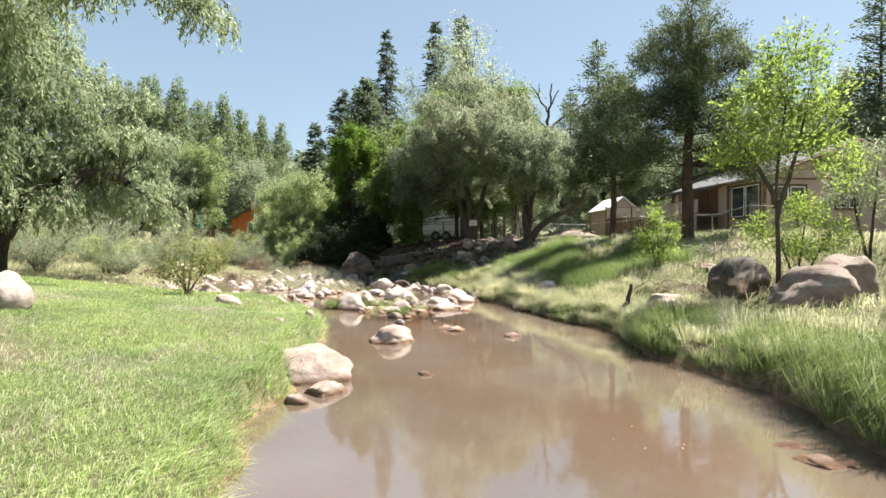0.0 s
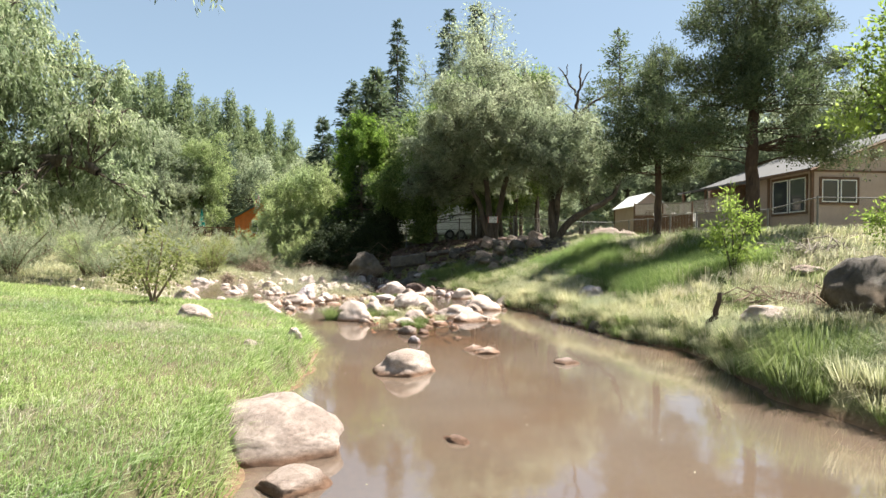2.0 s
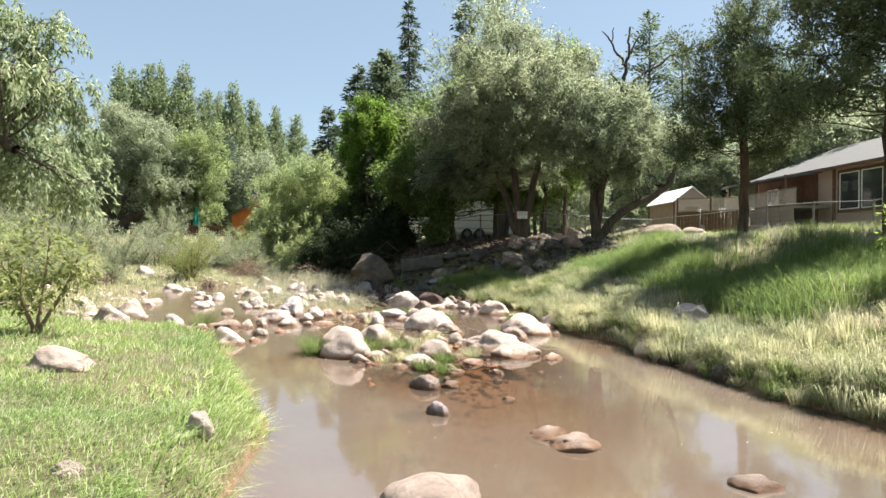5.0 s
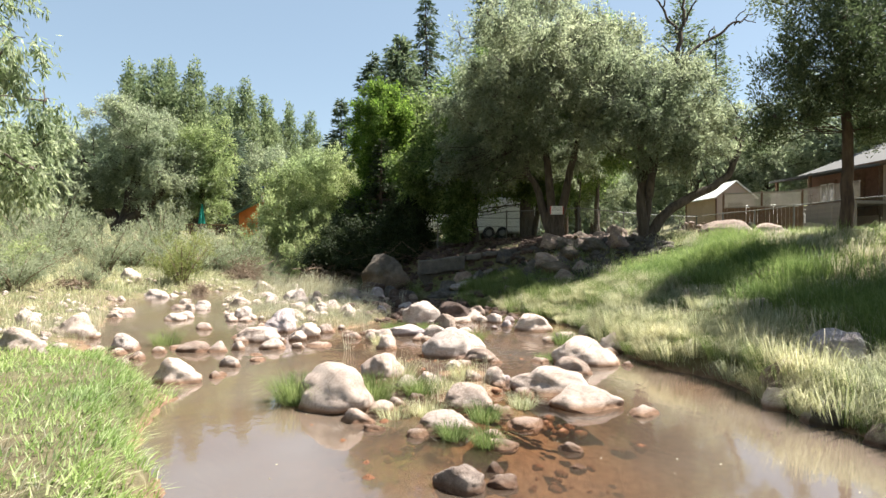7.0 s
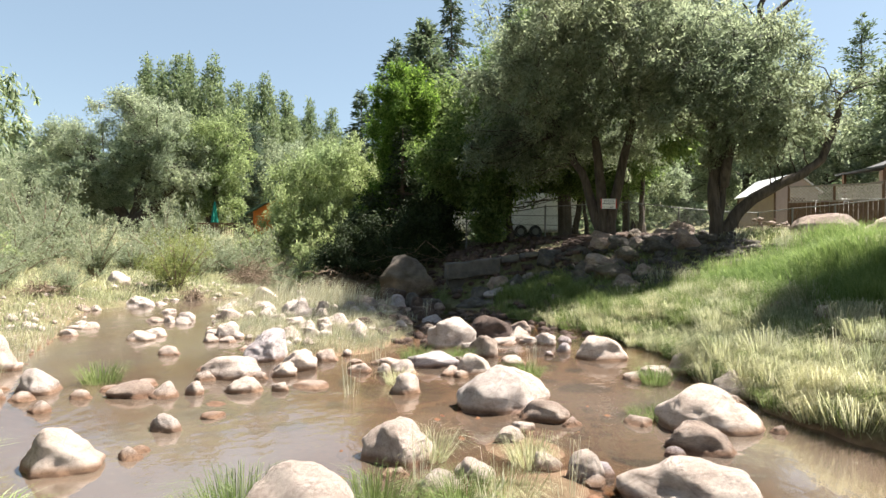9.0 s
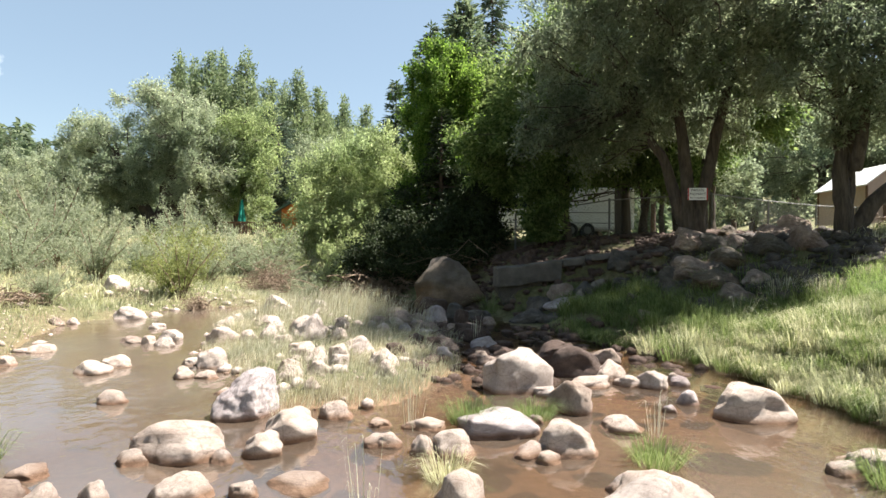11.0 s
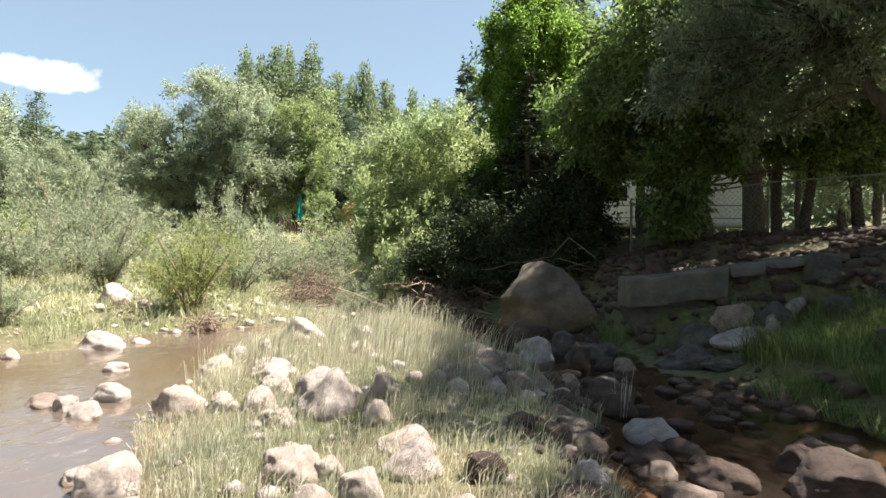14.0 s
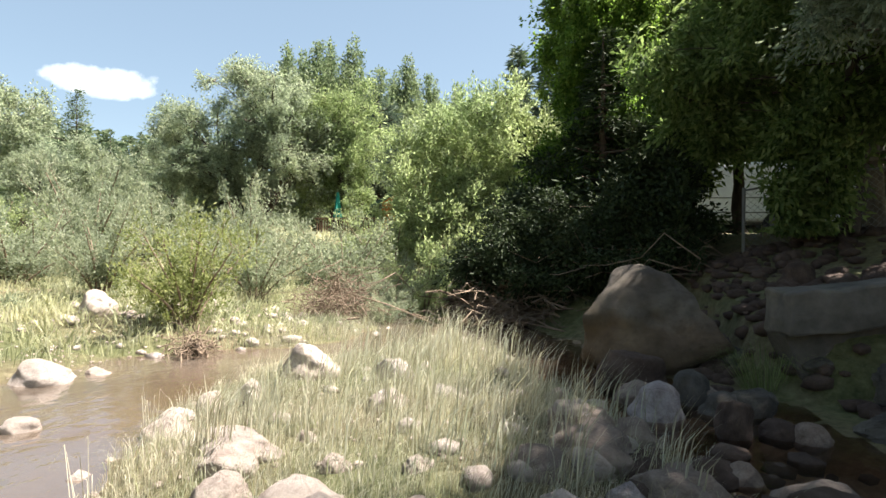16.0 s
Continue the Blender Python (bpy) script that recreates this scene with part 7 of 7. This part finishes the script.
# ---- houses ----
def gable_roof(bm, x0, x1, y0, y1, eave, peak, along="y", thick=0.12, over=0.35):
    """Two sloping slabs over a rectangle."""
    if along == "y":
        xm = (x0 + x1) / 2
        prof = [(x0 - over, eave - over * (peak - eave) / (xm - x0)), (xm, peak), (x1 + over, eave - over * (peak - eave) / (xm - x0))]
        ends = (y0 - over, y1 + over)
        pts = lambda p, e: (p[0], e, p[1])
    else:
        ym = (y0 + y1) / 2
        prof = [(y0 - over, eave - over * (peak - eave) / (ym - y0)), (ym, peak), (y1 + over, eave - over * (peak - eave) / (ym - y0))]
        ends = (x0 - over, x1 + over)
        pts = lambda p, e: (e, p[0], p[1])
    low = [[bm.verts.new(pts(p, e)) for p in prof] for e in ends]
    high = [[bm.verts.new(Vector(pts(p, e)) + Vector((0, 0, thick))) for p in prof] for e in ends]
    for i in range(2):
        bm.faces.new((high[0][i], high[0][i + 1], high[1][i + 1], high[1][i]))
        bm.faces.new((low[0][i], low[1][i], low[1][i + 1], low[0][i + 1]))
        for e in range(2):
            bm.faces.new((low[e][i], low[e][i + 1], high[e][i + 1], high[e][i]))
    for i in (0, 2):
        bm.faces.new((low[0][i], high[0][i], high[1][i], low[1][i]))
    bmesh.ops.recalc_face_normals(bm, faces=bm.faces[:])
    return bm


def gable_wall(x0, x1, y0, y1, z0, eave, peak, along="y"):
    """A house body with its two gables, closed."""
    bm = bmesh.new()
    if along == "y":
        ring = [(x0, z0), (x1, z0), (x1, eave), ((x0 + x1) / 2, peak), (x0, eave)]
        a = [bm.verts.new((p[0], y0, p[1])) for p in ring]
        b = [bm.verts.new((p[0], y1, p[1])) for p in ring]
    else:
        ring = [(y0, z0), (y1, z0), (y1, eave), ((y0 + y1) / 2, peak), (y0, eave)]
        a = [bm.verts.new((x0, p[0], p[1])) for p in ring]
        b = [bm.verts.new((x1, p[0], p[1])) for p in ring]
    bm.faces.new(a)
    bm.faces.new(b[::-1])
    for i in range(5):
        j = (i + 1) % 5
        bm.faces.new((a[i], b[i], b[j], a[j]))
    bmesh.ops.recalc_face_normals(bm, faces=bm.faces[:])
    return bm


def window_on(parent, centre, w, h, face, frame_mat):
    """A framed window standing 3 cm proud of a wall that faces -x or -y."""
    x, y, z = centre
    if face == "x":
        fr = part("window", boxed((x, y, z), (0.06, w, h), 0.006), frame_mat, parent)
        part("pane", boxed((x - 0.034, y - w * 0.235, z), (0.008, w * 0.41, h - 0.16)), GLASS_DARK, fr)
        part("pane", boxed((x - 0.034, y + w * 0.235, z), (0.008, w * 0.41, h - 0.16)), GLASS_DARK, fr)
    else:
        fr = part("window", boxed((x, y, z), (w, 0.06, h), 0.006), frame_mat, parent)
        part("pane", boxed((x - w * 0.235, y - 0.034, z), (w * 0.41, 0.008, h - 0.16)), GLASS_DARK, fr)
        part("pane", boxed((x + w * 0.235, y - 0.034, z), (w * 0.41, 0.008, h - 0.16)), GLASS_DARK, fr)
    return fr


def lattice_panel(run, z0, z1, gap=0.13):
    """Crossed slats filling a strip from x = 0 to run."""
    V, F = [], []
    k = z1 - z0
    n = int(run / gap)
    for i in range(-int(k / gap), n + 1):
        for s in (1, -1):
            lo, hi = max(0.0, i * gap), min(run, i * gap + k)
            if hi <= lo:
                continue
            za, zb = (lo - i * gap) / k, (hi - i * gap) / k
            if s < 0:
                za, zb = 1 - za, 1 - zb
            y, c = -0.006 * s, len(V)
            V += [(lo, y, z0 + k * za - 0.022), (hi, y, z0 + k * zb - 0.022), (hi, y, z0 + k * zb + 0.022), (lo, y, z0 + k * za + 0.022)]
            F.append((c, c + 1, c + 2, c + 3))
    return arrays_mesh("lattice", V, F)


house = thing("house", (22.2, 32.6, 2.1), "long low beige house with metal roof and raised porch", "house")
part("wall", gable_wall(0.0, 11.3, 0.0, 10.4, -0.8, 3.75, 5.95), STUCCO, house)
part("roof", gable_roof(bmesh.new(), 0.0, 11.3, 0.0, 10.4, 3.78, 5.98, over=0.4, thick=0.12), PALE_ROOF, house)
for a, b in (((-0.42, -0.42, 3.62), (5.65, -0.42, 5.98)), ((5.65, -0.42, 5.98), (11.72, -0.42, 3.62))):
    part("fascia", rod(bmesh.new(), a, b, 0.08, 4), BROWN_WOOD, house)
part("fascia", boxed((-0.43, 5.0, 3.64), (0.05, 10.8, 0.16)), BROWN_WOOD, house)
part("trim", boxed((3.5, -0.03, 3.66), (7.0, 0.06, 0.10)), BROWN_WOOD, house)
for x_, y_ in ((-0.02, -0.02), (-0.02, 3.6), (-0.02, 4.9)):
    part("trim", boxed((x_, y_, 1.6), (0.14, 0.14, 4.1)), BROWN_WOOD, house)


def sash_window(centre, w, h, face):
    """A brown casing round two white-edged sliding sashes."""
    x, y, z = centre
    put_box = (lambda du, out, dz, su, t, sz: boxed((x + du, y - out, z + dz), (su, t, sz), 0.004)) if face == "y" else (lambda du, out, dz, su, t, sz: boxed((x - out, y + du, z + dz), (t, su, sz), 0.004))
    win = part("window", put_box(0, 0, 0, w - 0.02, 0.03, h - 0.02), GLASS_DARK, house)
    for du, dz, su, sz in ((-w / 2, 0, 0.12, h + 0.12), (w / 2, 0, 0.12, h + 0.12), (0, -h / 2, w, 0.12), (0, h / 2, w, 0.14)):
        part("casing", put_box(du, 0.02, dz, su, 0.06, sz), BROWN_WOOD, win)
    for du in (-w / 4, w / 4):
        for e, f, su, sz in ((-w / 4 + 0.09, 0, 0.05, h - 0.16), (w / 4 - 0.09, 0, 0.05, h - 0.16), (0, h / 2 - 0.1, w / 2 - 0.2, 0.05), (0, -h / 2 + 0.1, w / 2 - 0.2, 0.05)):
            part("sash", put_box(du + e, 0.03, f, su, 0.03, sz), WHITE, win, "white sash bar")


sash_window((1.5, -0.03, 2.6), 2.1, 1.35, "y")
sash_window((5.2, -0.03, 2.6), 1.6, 1.35, "y")
sash_window((-0.03, 1.8, 2.45), 2.9, 2.0, "x")
part("vent", boxed((3.5, -0.04, 4.55), (0.42, 0.06, 0.5), 0.01), BROWN_WOOD, house, "brown louvred gable vent")
part("siding", boxed((-0.02, 7.6, 2.4), (0.05, 5.0, 2.4)), plain_material("red_brown_siding", (0.15, 0.080, 0.052), 0.8, vary=0.25, scale=4.0), house, "red-brown boarding under the porch")
part("door", boxed((-0.06, 6.4, 2.35), (0.06, 1.0, 2.1), 0.01), BROWN_WOOD, house, "brown wooden door")
sash_window((-0.07, 8.6, 2.6), 1.2, 1.1, "x")
awning = box(bmesh.new(), (-0.85, 7.6, 3.62), (2.5, 6.2, 0.10))
for v in awning.verts:
    v.co.z += 0.13 * v.co.x
part("porch_roof", awning, PALE_ROOF, house)
for y_ in (4.8, 7.4, 10.3):
    part("porch_post", boxed((-1.85, y_, 2.6), (0.13, 0.13, 1.75)), BROWN_WOOD, house)
part("porch_floor", boxed((-1.0, 7.2, 1.72), (2.0, 6.6, 0.14)), GREY_WOOD, house)
skirt_me = bpy.data.meshes.new("skirt_board")
skirt_bm = boxed((0, 0, 0.55), (0.03, 0.17, 2.2), 0.004)
skirt_bm.to_mesh(skirt_me)
skirt_bm.free()
for i in range(36):
    ob = put("skirt_board", skirt_me, GREY_WOOD, house)
    ob.location = (-1.98 + 0.006 * (i % 3), 4.0 + 0.18 * i, 0)
ob = put("lattice", lattice_panel(6.9, 1.85, 2.62), LATTICE, house, "grey diagonal lattice railing")
ob.matrix_basis = pose(-2.06, 3.6, 0, 0, 0, 90)
part("porch_rail", boxed((-2.06, 7.05, 2.66), (0.08, 6.9, 0.06)), GREY_WOOD, house)

screen = thing("lattice_fence", (14.9, 38.35, 2.5), "weathered lattice-topped board fence beside the shed", "fence", turn=-34.5)
ob = put("lattice", lattice_panel(3.3, 1.14, 1.76), LATTICE, screen, "pale grey diagonal lattice")
for z_ in (1.12, 1.78):
    part("rail", boxed((1.65, 0, z_), (3.3, 0.05, 0.06)), GREY_WOOD, screen)
for x_ in (0.0, 1.65, 3.3):
    part("post", boxed((x_, 0.03, 0.7), (0.09, 0.09, 2.3)), BROWN_WOOD, screen)
for i in range(20):
    part("board", boxed((0.08 + i * 0.165, 0.04, 0.45), (0.15, 0.025, 1.25 + 0.05 * (i % 3))), BROWN_WOOD, screen)

shed = thing("shed", (16.9, 43.0, 2.3), "small beige shed with a pale metal gable roof", "shed")
part("wall", gable_wall(0, 2.2, 0, 3.8, -0.5, 2.3, 3.15), STUCCO, shed)
part("roof", gable_roof(bmesh.new(), 0, 2.2, 0, 3.8, 2.3, 3.15, over=0.16, thick=0.06), WHITE_METAL, shed)
part("door", boxed((1.1, -0.02, 1.0), (0.85, 0.05, 1.9), 0.01), BROWN_WOOD, shed)
for y_ in (0.0, 3.8):
    part("trim", boxed((-0.02, y_, 0.9), (0.06, 0.09, 2.6)), BROWN_WOOD, shed)

chair = thing("garden_chair", (17.6, 38.4, 2.9), "white moulded plastic garden chair beside the lattice", "chair", "garden chairs", turn=20)
part("seat", boxed((0, 0, 0.42), (0.46, 0.44, 0.035), 0.012), WHITE, chair)
for i in range(5):
    part("slat", boxed((-0.19 + 0.095 * i, 0.21, 0.66), (0.06, 0.025, 0.44), 0.006), WHITE, chair)
part("top_rail", boxed((0, 0.215, 0.89), (0.48, 0.035, 0.07), 0.012), WHITE, chair)
for sx in (-0.22, 0.22):
    part("armrest", boxed((sx, 0.0, 0.64), (0.05, 0.42, 0.03), 0.008), WHITE, chair)
    for sy in (-0.19, 0.2):
        part("leg", boxed((sx, sy, 0.21), (0.045, 0.045, 0.42), 0.006), WHITE, chair)
for x_, y_, a_ in ((18.5, 38.1, -15), (16.8, 39.2, 40)):
    copy_thing(chair, pose(x_, y_, 2.9, 0, 0, a_))
patio = box(bmesh.new(), (17.6, 38.9, 2.2), (3.6, 2.6, 1.36), 0, 0.02)
tagged(part("patio", patio, GREY_WOOD, None), "weathered raised wooden patio behind the lattice fence", "patio")

cabin = thing("cabin", (-11.9, 50.5, gz(-11.9, 50.5)), "orange-stained wooden cabin with a dark green roof", "cabin", turn=8)
part("wall", gable_wall(-0.2, 4.6, 0, 4.0, -0.4, 1.75, 3.2), ORANGE, cabin)
part("roof", gable_roof(bmesh.new(), -0.2, 4.6, 0, 4.0, 1.75, 3.2, over=0.45, thick=0.14), GREEN_ROOF, cabin)
for z_ in np.arange(0.1, 1.8, 0.2):
    part("board", boxed((2.2, -0.012, z_), (4.75, 0.03, 0.185), 0.004), ORANGE, cabin)
window_on(cabin, (1.5, -0.05, 1.05), 0.9, 1.0, "y", WHITE)
part("door", boxed((3.2, -0.04, 0.9), (0.85, 0.06, 1.8), 0.01), BROWN_WOOD, cabin)
part("vent", boxed((2.9, 1.5, 3.2), (0.9, 0.9, 0.5), 0.02), GREEN_ROOF, cabin, "green ridge cupola")

flag = thing("flag", (-10.2, 49.4, gz(-10.2, 49.4) + 0.3), "striped red and white flag hanging limp on a pole", "flag")
part("pole", rod(bmesh.new(), (0, 0, 0), (0.25, -0.1, 3.6), 0.02, 8), WHITE, flag)
for i in range(7):
    st = bmesh.new()
    vs = []
    for k in range(7):
        f = k / 6
        x_ = 0.22 - 0.08 * i / 6 * 1.2 + 0.035 * math.sin(5 * f + i * 0.5) - 0.02 * f
        vs.append((st.verts.new((x_ - 0.32 + i * 0.055, -0.12 + 0.03 * math.sin(4 * f + i), 3.35 - 1.05 * f - 0.05 * i)), st.verts.new((x_ - 0.265 + i * 0.055, -0.12 + 0.03 * math.sin(4 * f + i + 0.7), 3.33 - 1.05 * f - 0.05 * i))))
    for (a, b), (c, d) in zip(vs, vs[1:]):
        st.faces.new((a, b, d, c))
    part("stripe", st, RED if i % 2 == 0 else WHITE, flag)
part("canton", boxed((-0.02, -0.16, 3.05), (0.2, 0.02, 0.45)), BLUE, flag, "navy canton")

deck = thing("deck_railing", (-15.4, 50.0, gz(-15.4, 50.0)), "brown wooden deck railing by the cabin", "railing")
part("rail", boxed((1.7, 0, 0.95), (3.6, 0.09, 0.07), 0.01), BROWN_WOOD, deck)
part("rail", boxed((1.7, 0, 0.12), (3.6, 0.06, 0.07), 0.01), BROWN_WOOD, deck)
bal = boxed((0, 0, 0.53), (0.05, 0.04, 0.78), 0.004)
bal_me = bpy.data.meshes.new("baluster")
bal.to_mesh(bal_me)
bal.free()
for i in range(26):
    ob = put("baluster", bal_me, BROWN_WOOD, deck)
    ob.location = (i * 0.14, 0, 0)

parasol = thing("parasol", (-14.9, 51.4, gz(-14.9, 51.4)), "closed teal patio umbrella", "umbrella")
part("pole", rod(bmesh.new(), (0, 0, 0), (0, 0, 2.5), 0.025, 8), GREY_WOOD, parasol)
can = bmesh.new()
bmesh.ops.create_cone(can, cap_ends=True, segments=14, radius1=0.2, radius2=0.04, depth=1.35, matrix=Matrix.Translation((0, 0, 1.75)))
for v in can.verts:
    a = math.atan2(v.co.y, v.co.x)
    v.co.x *= 1 + 0.25 * math.sin(7 * a)
    v.co.y *= 1 + 0.25 * math.sin(7 * a)
part("canopy", can, TEAL, parasol)

# ---- driftwood and brush ----
log = Wood()
log.limb(curve_between(np.random.default_rng(8), (1.55, 27.55, float(ground(1.55, 27.55)) + 0.07), (2.35, 28.5, 0.80), 9, 0.02, 0.05), 0.12, 0.08, 9)
tagged(put("log", log.mesh("log"), BARK_DEAD), "weathered grey log leaning on the old wall", "log")


def twig_pile(at, label, count, reach, height, seed, name="brush", thick=0.008, wood=None):
    rng = np.random.default_rng(seed)
    w = Wood()
    for _ in range(count):
        a, b = rng.normal(0, reach * 0.5, 3), rng.normal(0, reach * 0.5, 3)
        a[2], b[2] = abs(a[2]) * height / reach, abs(b[2]) * height / reach
        w.limb(curve_between(rng, a, b, 5, 0.05, 0.15), thick * rng.uniform(0.6, 1.6), thick * 0.4, 4)
    ob = put(name, w.mesh(name), wood or TWIG)
    ob.matrix_basis = pose(*at)
    return tagged(ob, label, "brush")


twig_pile(on(-7.0, 29.2), "tangled drift-twig root ball caught on the creek edge", 150, 0.32, 0.32, 1)
twig_pile(on(-9.9, 27.2), "dry brush at the creek edge", 90, 0.5, 0.35, 2)
twig_pile(on(-6.6, 33.0), "bare reddish brush by the bank", 240, 0.9, 0.9, 3)
twig_pile(on(-3.3, 34.2), "dark dead brush under the willow bush", 420, 1.5, 0.8, 4, thick=0.012)
twig_pile(on(-0.9, 34.4), "dark dead brush under the trees", 320, 1.4, 0.8, 5, thick=0.012)
twig_pile(on(8.6, 14.3), "bleached dead branches strewn on the slope", 70, 1.1, 0.14, 6, thick=0.013, wood=BARK_DEAD)
twig_pile(on(6.4, 11.8), "dry sticks and litter on a bare patch of the bank", 90, 0.8, 0.12, 7, thick=0.010)
stump = Wood()
stump.limb(curve_between(np.random.default_rng(2), (0, 0, -0.1), (0.07, 0, 0.62), 7, 0, 0.1), 0.065, 0.03, 8)
ob = put("stump", stump.mesh("stump"), BARK_RED)
ob.matrix_basis = pose(*on(4.78, 11.15))
tagged(ob, "broken brown stump standing in the bank grass", "stump")

# leaves adrift on the pool
drift_rng = np.random.default_rng(21)
dx_, dy_ = drift_rng.uniform(-1.0, 4.2, 70), drift_rng.uniform(4.5, 17, 70)
afloat = water_side(dx_, dy_) < -0.15
dx_, dy_ = dx_[afloat], dy_[afloat]
drift = leaf_mesh("fallen_leaves", np.stack([dx_, dy_, water_level(dy_) + 0.004], -1), np.stack([drift_rng.normal(size=len(dx_)), drift_rng.normal(size=len(dx_)), np.zeros(len(dx_))], -1), 0.03, 0.013, drift_rng, np.array([0.0, 0.0, 6.0]))
tagged(put("fallen_leaves", drift, GRASS_DRY), "pale fallen leaves adrift on the still pool", "leaves", kind="stuff")
